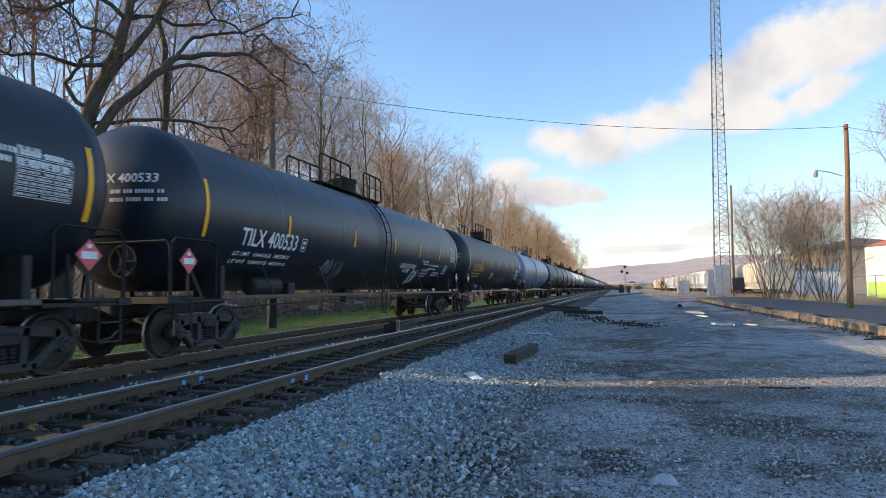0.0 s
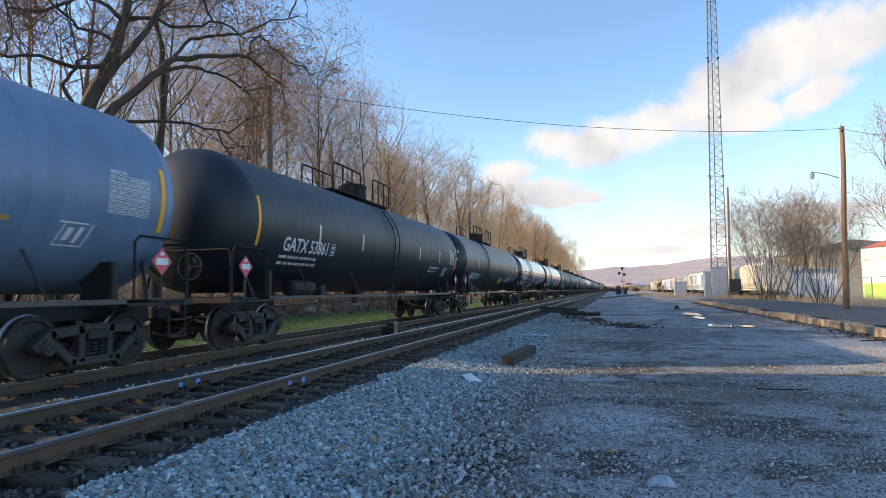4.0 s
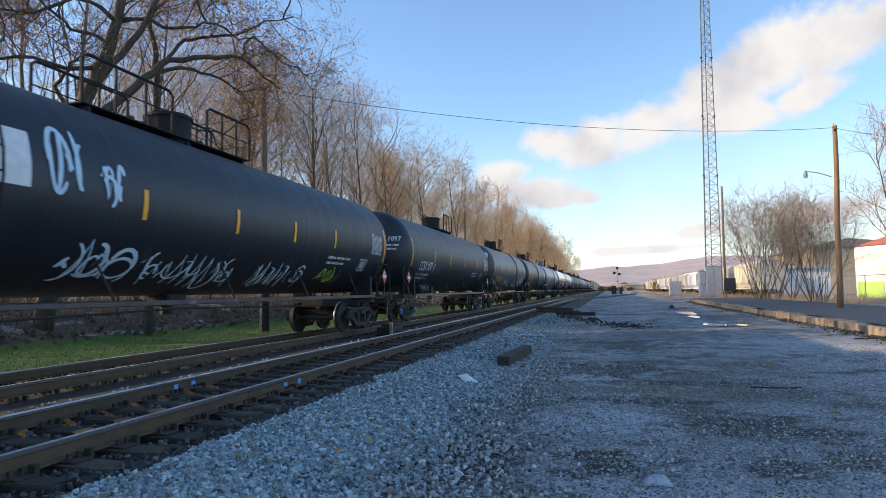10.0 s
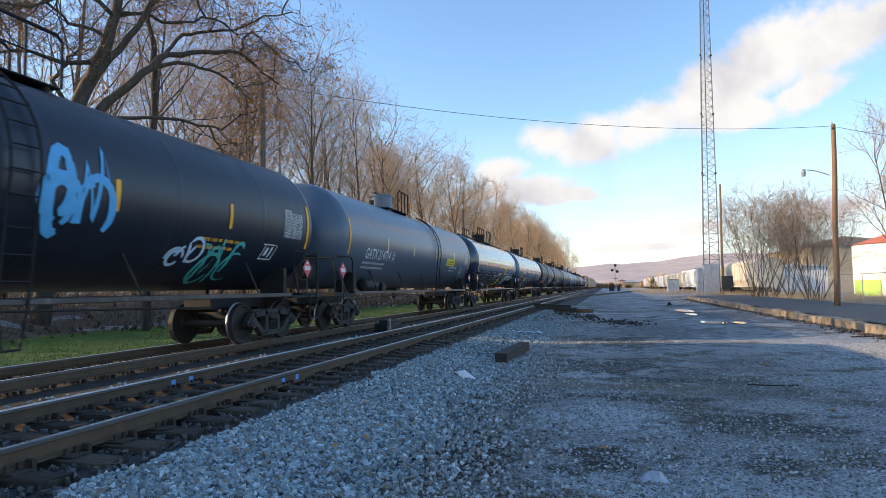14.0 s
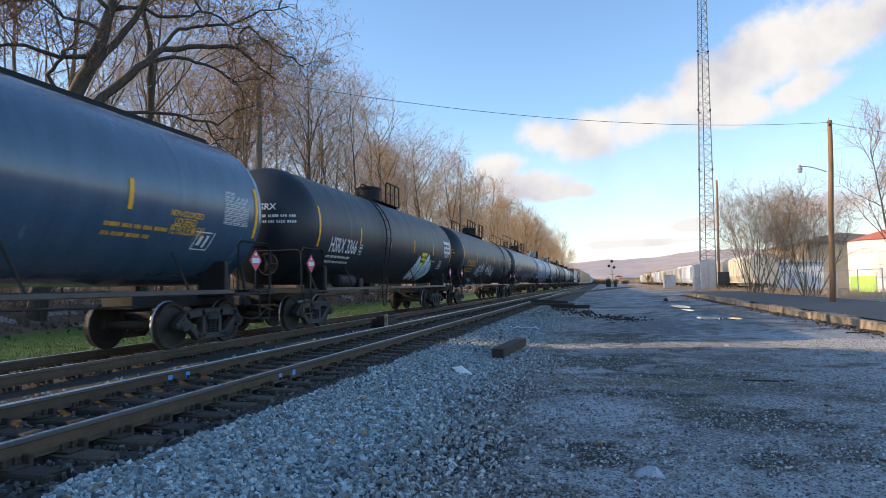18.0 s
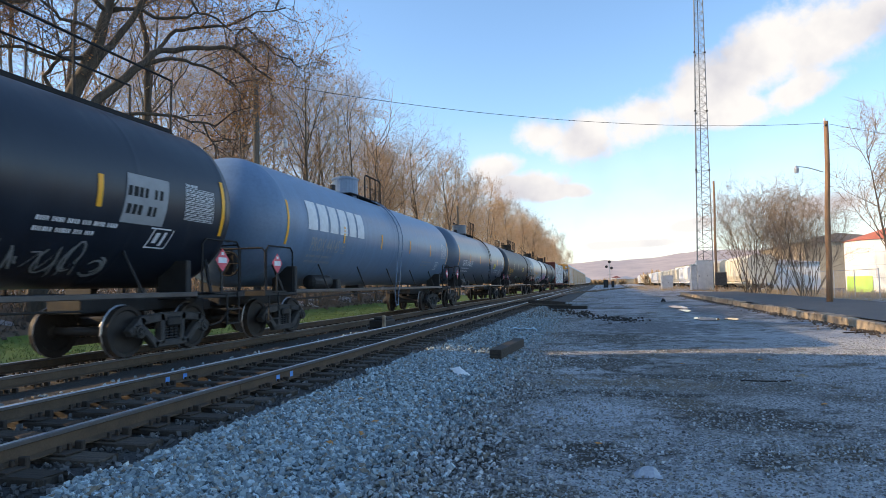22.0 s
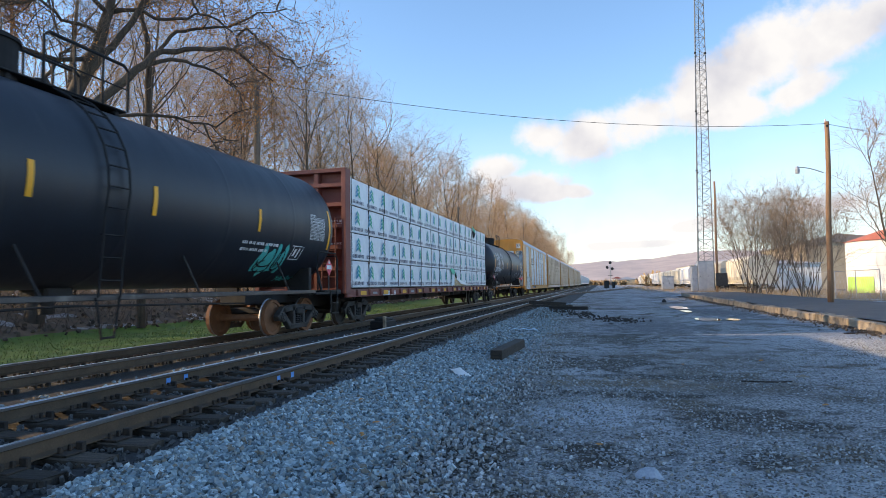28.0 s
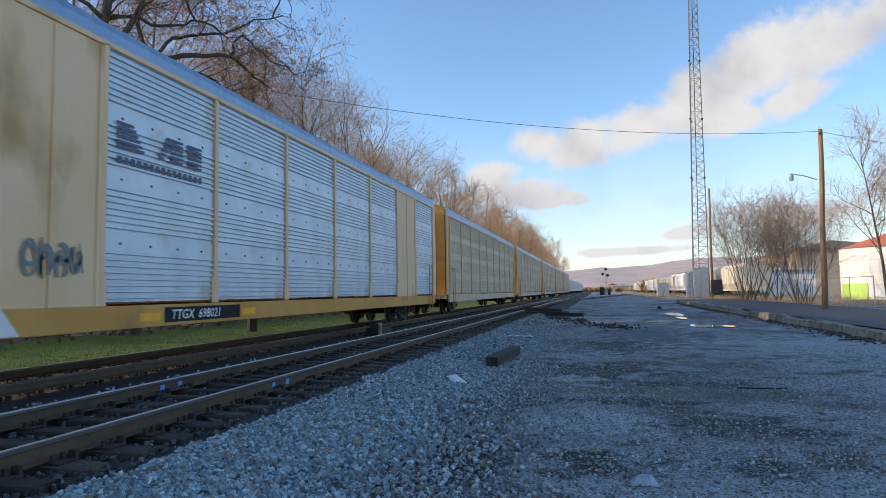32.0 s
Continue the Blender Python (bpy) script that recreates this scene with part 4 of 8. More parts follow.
def lattice_tower(x, y, h, w0, w1):
    root = thing("lattice_tower", (x, y, 0), "tall grey galvanised lattice radio tower", "radio tower")

    def corner(k, z):
        w = w0 + (w1 - w0) * min(1.0, z / 48.0)
        a = radians(90 + 120 * k + 20)
        return Vector((0.58 * w * math.cos(a) + 0.018 * z, 0.58 * w * math.sin(a), z))
    for k in range(3):
        part("leg", tube(bmesh.new(), [corner(k, z) for z in (0, 12, 24, 36, 48, h)], 0.075, 6), M["tower"], root)
    z = 0.0
    while z < h - 1.0:
        st = 1.35
        for k in range(3):
            bm = bmesh.new()
            tube(bm, [corner(k, z), corner((k + 1) % 3, z + st)], 0.03, 4)
            tube(bm, [corner((k + 1) % 3, z), corner(k, z + st)], 0.03, 4)
            tube(bm, [corner(k, z), corner((k + 1) % 3, z)], 0.03, 4)
            part("brace", bm, M["tower"], root)
        z += st
    for zz in (19.0, 28.5, 38.0):
        for k in range(3):
            part("bracket", one_box(-0.15, 0.15, -0.15, 0.15, -0.12, 0.12, bevel=0.03), M["steel"], root, at=corner(k, zz))
    part("cable_run", tube(bmesh.new(), [(0.15, 0.1, 0.5), (0.12 + 0.018 * h, 0.1, h)], 0.05, 6), M["blackpipe"], root)
    return root


lattice_tower(15.6, 104.0, 58.0, 2.7, 1.45)


def cabinet_house(x, y, w, d, h, label, sheds=True):
    root = thing("equipment_cabinet", (x, y, 0), label, "equipment cabinet")
    part("body", one_box(-w / 2, w / 2, -d / 2, d / 2, 0.1, h, bevel=0.03), M["cabinet"], root)
    part("plinth", one_box(-w / 2 - 0.1, w / 2 + 0.1, -d / 2 - 0.1, d / 2 + 0.1, -0.1, 0.1), M["conc"], root)
    part("roof", one_box(-w / 2 - 0.08, w / 2 + 0.08, -d / 2 - 0.08, d / 2 + 0.08, h, h + 0.08, bevel=0.02), M["galv"], root)
    for k in range(2):
        dr = part("door", one_box(-w / 2 + 0.1 + k * w / 2, -0.06 + k * w / 2, -d / 2 - 0.05, -d / 2 - 0.001, 0.2, h - 0.12, bevel=0.015), M["cabinet"], root)
        part("handle", one_box(-0.02, 0.02, -0.06, 0.0, -0.12, 0.12, bevel=0.01), M["steel"], dr, at=(-w / 2 + 0.1 + k * w / 2 + 0.15, -d / 2 - 0.05, h * 0.5))
    return root


cabinet_house(15.5, 101.6, 2.2, 1.9, 4.6, "tall grey steel equipment hut at the tower's foot")
cabinet_house(13.95, 101.9, 0.85, 1.6, 3.9, "narrow pale steel cabinet beside the tower")
cabinet_house(12.3, 125.0, 2.1, 1.6, 2.6, "grey steel signal cabinet in the yard")

# ---------------------------------------------------------------- signal mast


def signal_mast(x, y):
    root = thing("signal_mast", (x, y, 0), "black railway signal mast with round heads", "railway signal")
    part("mast", cyl(bmesh.new(), (0, 0, 0), (0, 0, 8.2), 0.1, n=10), M["galv"], root)
    for k, (dx, z) in enumerate(((0.0, 7.6), (0.55, 5.8), (-0.9, 6.2))):
        hd = part("signal_head", cyl(bmesh.new(), (dx, -0.12, z), (dx, 0.0, z), 0.42, n=20), M["signal"], root)
        for dz in (-0.22, 0.02, 0.25):
            part("lamp_hood", cyl(bmesh.new(), (dx, -0.3, z + dz), (dx, -0.1, z + dz), 0.08, n=10), M["signal"], hd)
    part("platform", one_box(-0.7, 0.7, -0.5, 0.5, 3.7, 3.8), M["signal"], root)
    bm = bmesh.new()
    for sx in (-0.2, 0.2):
        tube(bm, [(sx, 0.3, 0.0), (sx, 0.3, 7.0)], 0.025, 5)
    for q in range(20):
        tube(bm, [(-0.2, 0.3, 0.3 + 0.34 * q), (0.2, 0.3, 0.3 + 0.34 * q)], 0.018, 4)
    part("ladder", bm, M["galv"], root)
    part("relay_case", one_box(-1.9, -0.5, -0.4, 0.4, 0.0, 2.3, bevel=0.05), M["signal"], root)
    part("relay_case", one_box(0.4, 1.2, -0.4, 0.4, 0.0, 1.9, bevel=0.05), M["signal"], root)
    return root


signal_mast(2.75, 190.0)

# ---------------------------------------------------------------- far side: parked cars, sheds, hills
FAR_HOPPERS = [(19.7, 92 + 18.6 * k, 0.1) for k in range(13)]


def shed(name, x0, x1, y0, y1, h, wall, roof, label, ridge=1.6, cols=4):
    root = thing(name, ((x0 + x1) / 2, (y0 + y1) / 2, 0), label, "building")
    w, d = (x1 - x0) / 2, (y1 - y0) / 2
    part("wall", one_box(-w, w, -d, d, -0.2, h), M[wall], root)
    bm = bmesh.new()
    e = 0.4
    pts = [(-w - e, -d - e, h), (w + e, -d - e, h), (w + e, d + e, h), (-w - e, d + e, h), (0, -d * 0.4, h + ridge), (0, d * 0.4, h + ridge)]
    v = [bm.verts.new(p) for p in pts]
    for f in ((0, 1, 4), (1, 2, 5, 4), (2, 3, 5), (3, 0, 4, 5), (3, 2, 1, 0)):
        bm.faces.new([v[i] for i in f])
    part("roof", bm, M[roof], root)
    for k in range(cols):
        yy = -d + 2 * d * (k + 0.5) / cols
        wn = part("window", one_box(-w - 0.06, -w + 0.02, yy - 0.6, yy + 0.6, h * 0.5, h * 0.8), M["galv"], root)
        part("pane", one_box(-w - 0.075, -w - 0.062, yy - 0.52, yy + 0.52, h * 0.53, h * 0.77), M["signal"], wn)
    return root


silo = thing("storage_tank", (31.8, 78, 0), "round white storage tank with a shallow orange cone roof", "storage tank")


def drum(r, z0, z1, a0, a1, n, closed):
    bm = bmesh.new()
    rows_ = [[bm.verts.new((rr * math.cos(radians(a0 + (a1 - a0) * k / n)), rr * math.sin(radians(a0 + (a1 - a0) * k / n)), z)) for rr, z in ((r, z0), (r, z1), (r - 0.04, z1), (r - 0.04, z0))] for k in range(n if closed else n + 1)]
    for k in range(n):
        a, b = rows_[k], rows_[(k + 1) % len(rows_)]
        for j in range(4):
            bm.faces.new((a[j], b[j], b[(j + 1) % 4], a[(j + 1) % 4]))
    return bm


part("wall", drum(4.9, -0.2, 5.65, 0, 360, 40, True), M["whitewall"], silo, smooth=False)
part("roof", cyl(bmesh.new(), (0, 0, 5.65), (0, 0, 7.3), 5.1, 0.3, n=40), M["orangeroof"], silo, "orange sheet roof")
part("vent", cyl(bmesh.new(), (0, 0, 7.25), (0, 0, 7.7), 0.3, 0.36, n=12), M["galv"], silo)
part("lower_panel", drum(4.96, -0.2, 1.75, 176, 221, 12, False), M["greenwall"], silo, "lime green painted panel")
for k in range(4):
    part("seam", drum(4.915, 1.35 * k + 0.2, 1.35 * k + 0.24, 0, 360, 40, True), M["galv"], silo)
shed("warehouse", 32.5, 48, 112, 140, 7.5, "tanwall", "greypole", "long tan warehouse behind the parked cars", 2.0, 6)
shed("warehouse", 21.8, 30, 97, 107, 3.9, "whitewall", "galv", "low white shed behind the shrubs", 0.6, 3)
shed("warehouse", 24, 44, 175, 215, 6.0, "whitewall", "galv", "white warehouse far down the yard", 1.5, 6)
rng = random.Random(77)
for k in range(16):
    x, y = rng.uniform(10, 85), rng.uniform(430, 640)
    shed("far_house", x, x + rng.uniform(8, 14), y, y + 10, rng.uniform(3.5, 6), rng.choice(("whitewall", "tanwall", "conc")), rng.choice(("greypole", "galv", "maroon")), "small far house below the hill", 2.0, 2)


def ridge_z(a):
    return 44 + 26 * smooth_step(-6, 14, a) + 2.5 * math.sin(a * 0.7 + 2) + 1.2 * math.sin(a * 2.3 + 1) + 0.8 * math.sin(a * 6.1)


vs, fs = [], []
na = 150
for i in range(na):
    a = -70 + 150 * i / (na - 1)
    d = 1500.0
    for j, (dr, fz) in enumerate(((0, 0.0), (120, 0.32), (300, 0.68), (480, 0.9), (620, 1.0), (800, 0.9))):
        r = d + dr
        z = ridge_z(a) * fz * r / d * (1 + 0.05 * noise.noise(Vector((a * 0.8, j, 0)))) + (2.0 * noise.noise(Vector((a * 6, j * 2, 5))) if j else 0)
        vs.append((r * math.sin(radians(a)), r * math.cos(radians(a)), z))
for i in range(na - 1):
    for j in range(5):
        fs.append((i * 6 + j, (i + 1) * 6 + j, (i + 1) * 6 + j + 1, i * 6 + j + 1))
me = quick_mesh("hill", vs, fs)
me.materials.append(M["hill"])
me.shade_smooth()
tagged(new("hill", me), "long wooded winter ridge, its colour paled to suggest haze", "hill", kind="structure")


# rubble along the foot of the bank
rb_ = []
for _ in range(700):
    y = 3 + 60 * rs_.rand() ** 1.3
    x = -16.4 - abs(rs_.normal()) * 1.1
    rb_.append((x, y, ground_z(x, y) + 0.05 + 0.1 * rs_.rand()))
stones("bank_rubble", rb_, 0.05, 0.17, M["rubble"], "brown field-stone rubble at the foot of the bank", 23)

# dirty stone among the tie ends and between the rails
cr_ = []
for _ in range(7500):
    x, y = rs_.uniform(-6.75, -3.6), 2.6 + 26 * rs_.rand() ** 1.4
    if abs(x - XN + 0.753) < 0.1 or abs(x - XN - 0.753) < 0.1:
        continue
    cr_.append((x, y, ground_z(x, y) - 0.012 + 0.03 * rs_.rand()))
stones("crib_stones", cr_, 0.02, 0.06, M["crib"], "dark oily stones between the ties", 29)
# ---------------------------------------------------------------- rolling stock
def travel(t):
    """Metres that the train has come along the track after t seconds."""
    return 15.3 * t - 0.0105 * t * t


CARS = []            # (root, centre along the train at 0 s)
WHEELSETS = [[], []]
ZC = 2.82            # tank axis over the rail


def wheelset_mesh(face):
    prof = [(-1.02, 0.0), (-1.02, 0.075), (-0.835, 0.08), (-0.835, 0.11), (-0.82, 0.14), (-0.8, 0.36), (-0.828, 0.385), (-0.828, 0.45),
            (-0.72, 0.458), (-0.705, 0.485), (-0.69, 0.48), (-0.692, 0.37), (-0.74, 0.34), (-0.735, 0.15), (-0.69, 0.11), (-0.68, 0.085)]
    prof = prof + [(-a, r) for a, r in prof[::-1]]
    bm = lathe_y(prof, 18)
    bmesh.ops.rotate(bm, matrix=Matrix.Rotation(radians(-90), 3, "Z"), verts=bm.verts)
    me = mesh_of(bm, "wheelset")
    me.materials.append(face)
    me.materials.append(M["tread"])
    for p in me.polygons:
        r = math.hypot(p.center.y, p.center.z)
        if r > 0.448 and abs(p.center.x) < 0.83:
            p.material_index = 1
    return me


def side_frame_mesh():
    bm = bmesh.new()
    # outline with two windows, swept to a thickness of 0.16
    def beam(pts, w, t=0.08):
        for (y0, z0), (y1, z1) in zip(pts, pts[1:]):
            d = Vector((0, y1 - y0, z1 - z0))
            m = Matrix.Translation((0, (y0 + y1) / 2, (z0 + z1) / 2)) @ Matrix.Rotation(math.atan2(z1 - z0, y1 - y0), 4, "X")
            box(bm, -t, t, -d.length / 2 - w * 0.4, d.length / 2 + w * 0.4, -w / 2, w / 2, bevel=0.018, m=m)
    beam([(-1.02, 0.46), (-0.78, 0.64), (-0.3, 0.68), (0.3, 0.68), (0.78, 0.64), (1.02, 0.46)], 0.15)
    beam([(-0.72, 0.46), (-0.42, 0.2), (0.42, 0.2), (0.72, 0.46)], 0.13)
    beam([(-0.27, 0.22), (-0.27, 0.66)], 0.11)
    beam([(0.27, 0.22), (0.27, 0.66)], 0.11)
    for sy in (-1, 1):
        box(bm, -0.1, 0.1, sy * 0.889 - 0.16, sy * 0.889 + 0.16, 0.38, 0.56, bevel=0.03)
    return mesh_of(bm, "side_frame")


def spring_mesh():
    """One coil spring, its turns as grooves."""
    prof = [(0.26, 0.0)]
    for k in range(5):
        prof += [(0.262 + k * 0.053, 0.05), (0.285 + k * 0.053, 0.066), (0.308 + k * 0.053, 0.05)]
    prof.append((0.53, 0.0))
    bm = lathe_y(prof, 7)
    bmesh.ops.rotate(bm, matrix=Matrix.Rotation(radians(90), 3, "X"), verts=bm.verts)
    return mesh_of(bm, "spring")


def bolster_mesh():
    bm = one_box(-1.12, 1.12, -0.18, 0.18, 0.5, 0.68, bevel=0.03)
    box(bm, -0.9, 0.9, -0.75, -0.68, 0.42, 0.5)
    box(bm, -0.9, 0.9, 0.68, 0.75, 0.42, 0.5)
    cyl(bm, (0, 0, 0.68), (0, 0, 0.86), 0.2)
    return mesh_of(bm, "truck")


def cap_mesh():
    bm = cyl(bmesh.new(), (-0.04, 0, 0), (0.06, 0, 0), 0.115, n=14)
    cyl(bm, (0.06, 0, 0), (0.085, 0, 0), 0.075, n=12)
    for k in range(3):
        a = 2.09 * k
        box(bm, 0.085, 0.1, 0.045 * math.cos(a) - 0.015, 0.045 * math.cos(a) + 0.015, 0.045 * math.sin(a) - 0.015, 0.045 * math.sin(a) + 0.015)
    return mesh_of(bm, "bearing_cap")


WSM = wheelset_mesh(M["wheel"])
WSR = wheelset_mesh(M["rustwheel"])
SFM, SPM, BOM, CPM, CPB = side_frame_mesh(), spring_mesh(), bolster_mesh(), cap_mesh(), cap_mesh()
for me_, ma_ in ((SFM, "truck"), (SPM, "steel"), (BOM, "steel"), (CPM, "truck"), (CPB, "cap")):
    me_.materials.append(M[ma_])


def truck_at(car, y, rng, blue=False, rust=False):
    tr = part("truck", BOM, None, car, at=(0, y, 0))
    for sx in (-1, 1):
        part("side_frame", SFM, None, tr, at=(sx * 1.0, 0, 0))
        for y_ in (-0.14, 0.0, 0.14):
            part("spring", SPM, None, tr, at=(sx * 1.0, y_, 0))
    for i, sy in enumerate((-1, 1)):
        ws = part("wheelset", WSR if rust else WSM, None, tr, at=(0, sy * 0.889, 0.457))
        WHEELSETS[i].append(ws)
        for sx in (-1, 1):
            part("bearing_cap", CPB if blue else CPM, None, tr, "blue bearing end cap" if blue else "", at=pose(sx * 1.07, sy * 0.889, 0.457, 0, 0, 0 if sx > 0 else 180))
    return tr


def coupler_mesh():
    bm = one_box(-0.11, 0.11, -0.7, 0.35, 0.72, 0.92, bevel=0.02)
    box(bm, -0.19, 0.12, -0.98, -0.66, 0.68, 0.98, bevel=0.06)
    box(bm, 0.1, 0.2, -0.92, -0.68, 0.7, 0.96, bevel=0.03)
    return mesh_of(bm, "coupler")


def hose_mesh():
    return mesh_of(tube(bmesh.new(), [(0.35, 0.0, 0.75), (0.36, -0.25, 0.62), (0.36, -0.5, 0.42), (0.3, -0.8, 0.36), (0.1, -0.98, 0.45)], 0.028), "air_hose")


CUM, HOM = coupler_mesh(), hose_mesh()
CUM.materials.append(M["steel"])
HOM.materials.append(M["dark"])

# ---- markings that follow the curve of a tank


def text_mesh(s, h, shear=0.0):
    cu = bpy.data.curves.new("letters", "FONT")
    cu.body, cu.size, cu.resolution_u, cu.shear, cu.offset = s, h / 0.72, 2, shear, h * 0.022
    ob = new("letters", cu)
    dg = bpy.context.evaluated_depsgraph_get()
    me = bpy.data.meshes.new_from_object(ob.evaluated_get(dg))
    bpy.data.objects.remove(ob)
    bpy.data.curves.remove(cu)
    bm = bmesh.new()
    bm.from_mesh(me)
    bpy.data.meshes.remove(me)
    return bm


def wrap(bm, u0, v0, R, L, off=0.01, sx=1.0, slices=0.09):
    """Lay a flat bmesh (x along the car, y up) on the tank's side; u from the leading seam, v up from the axis along the curve."""
    if not bm.verts:
        return bm
    ys = [v.co.y for v in bm.verts]
    y = min(ys) + slices
    while y < max(ys):
        bmesh.ops.bisect_plane(bm, geom=list(bm.verts) + list(bm.edges) + list(bm.faces), plane_co=(0, y, 0), plane_no=(0, 1, 0))
        y += slices
    for v in bm.verts:
        a = (v0 + 0.08 + v.co.y) / R
        v.co = Vector(((R + off) * math.cos(a), u0 + v.co.x * sx - L / 2, ZC + (R + off) * math.sin(a)))
    return bm


def flat_bar(bm, x0, y0, w, h, skew=0.0):
    vs = [bm.verts.new((x0 + a * w + skew * b * h, y0 + b * h, 0)) for a, b in ((0, 0), (1, 0), (1, 1), (0, 1))]
    bm.faces.new(vs)
    return bm


def word_bars(bm, x0, y0, w, h, rng, skew=0.0):
    """A line of lettering too small to read: bars of word length."""
    x = x0
    while x < x0 + w - h:
        for _ in range(rng.randint(2, 6)):      # strokes as wide as letters
            if x < x0 + w - h * 0.5:
                flat_bar(bm, x, y0, h * rng.uniform(0.4, 0.62), h, skew)
                x += h * 0.78
        x += h * 0.6
    return bm


def ribbon(bm, pts, w):
    pts = [Vector((p[0], p[1], 0)) for p in pts]
    prev = None
    for i, p in enumerate(pts):
        d = pts[min(i + 1, len(pts) - 1)] - pts[max(i - 1, 0)]
        n = Vector((-d.y, d.x, 0)).normalized() * (w * (0.5 if 0 < i < len(pts) - 1 else 0.3))
        pair = (bm.verts.new(p + n), bm.verts.new(p - n))
        if prev:
            bm.faces.new((prev[0], prev[1], pair[1], pair[0]))
        prev = pair


def scrawl(w, h, seed, pen=0.045, letters=None):
    """A sprayed tag: looping strokes in the rhythm of letters, with no words in it."""
    rng = random.Random(seed)
    bm = bmesh.new()
    n = letters or max(2, int(w / (h * 0.55)))
    for k in range(n):
        x = w * k / n
        cw = w / n * rng.uniform(0.95, 1.4)
        for _ in range(rng.choice((3, 3, 4))):
            kind = rng.random()
            ax, ay = x + rng.uniform(0, 0.5) * cw, rng.uniform(0.0, 0.9) * h
            if kind < 0.45:
                r1, r2, a0, span = cw * rng.uniform(0.2, 0.45), h * rng.uniform(0.18, 0.42), rng.uniform(0, 6.3), rng.uniform(2.5, 5.6)
                cx, cy = x + cw * 0.5, h * rng.uniform(0.3, 0.7)
                pts = [(cx + r1 * math.cos(a0 + span * q / 11), cy + r2 * math.sin(a0 + span * q / 11)) for q in range(12)]
            elif kind < 0.8:
                bx, by = ax + rng.uniform(-0.25, 0.35) * cw, h - ay + rng.uniform(-0.15, 0.15) * h
                pts = [(ax + (bx - ax) * q / 4, ay + (by - ay) * q / 4 + rng.uniform(-0.02, 0.02)) for q in range(5)]
            else:
                pts, zx, zy = [], x, rng.uniform(0, 1) * h
                for q in range(5):
                    pts.append((zx, zy))
                    zx += cw * 0.22
                    zy = h * (rng.uniform(0.65, 1.0) if q % 2 == 0 else rng.uniform(0.0, 0.35))
            ribbon(bm, pts, pen * rng.uniform(0.95, 1.5))
    return bm


def bubble(w, h, seed, n=4):
    """Fat rounded letter bodies of a filled piece."""
    rng = random.Random(seed)
    bm = bmesh.new()
    for k in range(n):
        cx, cy = w * (k + 0.5) / n, h * 0.5 + rng.uniform(-0.1, 0.1) * h
        ring = []
        ph = rng.uniform(0, 6)
        for q in range(14):
            a = 2 * math.pi * q / 14
            r = 1 + 0.22 * math.sin(3 * a + ph)
            ring.append(bm.verts.new((cx + w / n * 0.6 * r * math.cos(a), cy + h * 0.5 * r * math.sin(a), k * 0.001)))
        bm.faces.new(ring)
    return bm


def end_mesh():
    """Stub sill at a tank car's end. Origin at the seam, outward is -y."""
    return mesh_of(one_box(-0.36, 0.36, -0.95, 2.2, 0.78, 1.12, bevel=0.02), "stub_sill")


def end_beam_mesh():
    bm = one_box(-1.52, 1.52, -0.92, -0.66, 1.0, 1.12, bevel=0.01)
    return mesh_of(bm, "end_beam")


def end_deck_mesh():
    return mesh_of(one_box(-1.5, 1.5, -0.655, 0.1, 1.07, 1.11, bevel=0.008), "end_deck")


def saddle_mesh():
    """Bolster saddle under the tank with its web plate."""
    return mesh_of(one_box(0.75, 1.4, 0.7, 0.84, 0.98, 1.72, bevel=0.02), "saddle")


def corner_sill_mesh():
    return mesh_of(one_box(1.37, 1.49, -0.66, 0.62, 1.0, 1.068, bevel=0.01), "corner_sill")


def end_rail_mesh():
    bm = bmesh.new()
    tube(bm, [(1.46, -0.78, 1.1), (1.46, -0.78, 2.05), (1.46, -0.68, 2.16), (1.46, 0.35, 2.16), (1.46, 0.46, 2.05), (1.46, 0.46, 1.1)], 0.022)
    return mesh_of(bm, "handrail")


def cross_rail_mesh():
    bm = bmesh.new()
    tube(bm, [(-1.46, -0.82, 1.1), (-1.46, -0.82, 2.0), (-1.38, -0.82, 2.1), (1.38, -0.82, 2.1), (1.46, -0.82, 2.0), (1.46, -0.82, 1.1)], 0.022)
    return mesh_of(bm, "end_rail")


def steps_mesh():
    bm = bmesh.new()
    for y in (-0.72, -0.3):
        tube(bm, [(1.5, y, 1.08), (1.5, y, 0.45)], 0.02)
    for z in (0.47, 0.76):
        box(bm, 1.46, 1.54, -0.73, -0.29, z - 0.015, z + 0.015)
    return mesh_of(bm, "steps")


def brake_mesh():
    bm = bmesh.new()
    tube(bm, [(0.62 + 0.28 * math.cos(a), -0.98, 1.75 + 0.28 * math.sin(a)) for a in (2 * math.pi * k / 14 for k in range(15))], 0.02)
    for k in range(3):
        a = 2.1 * k
        cyl(bm, (0.62, -0.98, 1.75), (0.62 + 0.28 * math.cos(a), -0.98, 1.75 + 0.28 * math.sin(a)), 0.014, n=6)
    box(bm, 0.5, 0.74, -0.96, -0.82, 1.5, 2.0, bevel=0.02)
    return mesh_of(bm, "brake_wheel")


def tankside_gear_mesh():
    """Air reservoir and valve by the leading truck."""
    bm = cyl(bmesh.new(), (1.05, 1.6, 1.32), (1.05, 2.7, 1.32), 0.2, n=14)
    for y in (1.62, 2.68):
        bmesh.ops.create_uvsphere(bm, u_segments=10, v_segments=6, radius=0.2, matrix=Matrix.Translation((1.05, y, 1.32)) @ Matrix.Diagonal((1, 0.4, 1, 1)))
    box(bm, 1.0, 1.3, 2.9, 3.2, 1.05, 1.4, bevel=0.03)
    return mesh_of(bm, "air_reservoir")


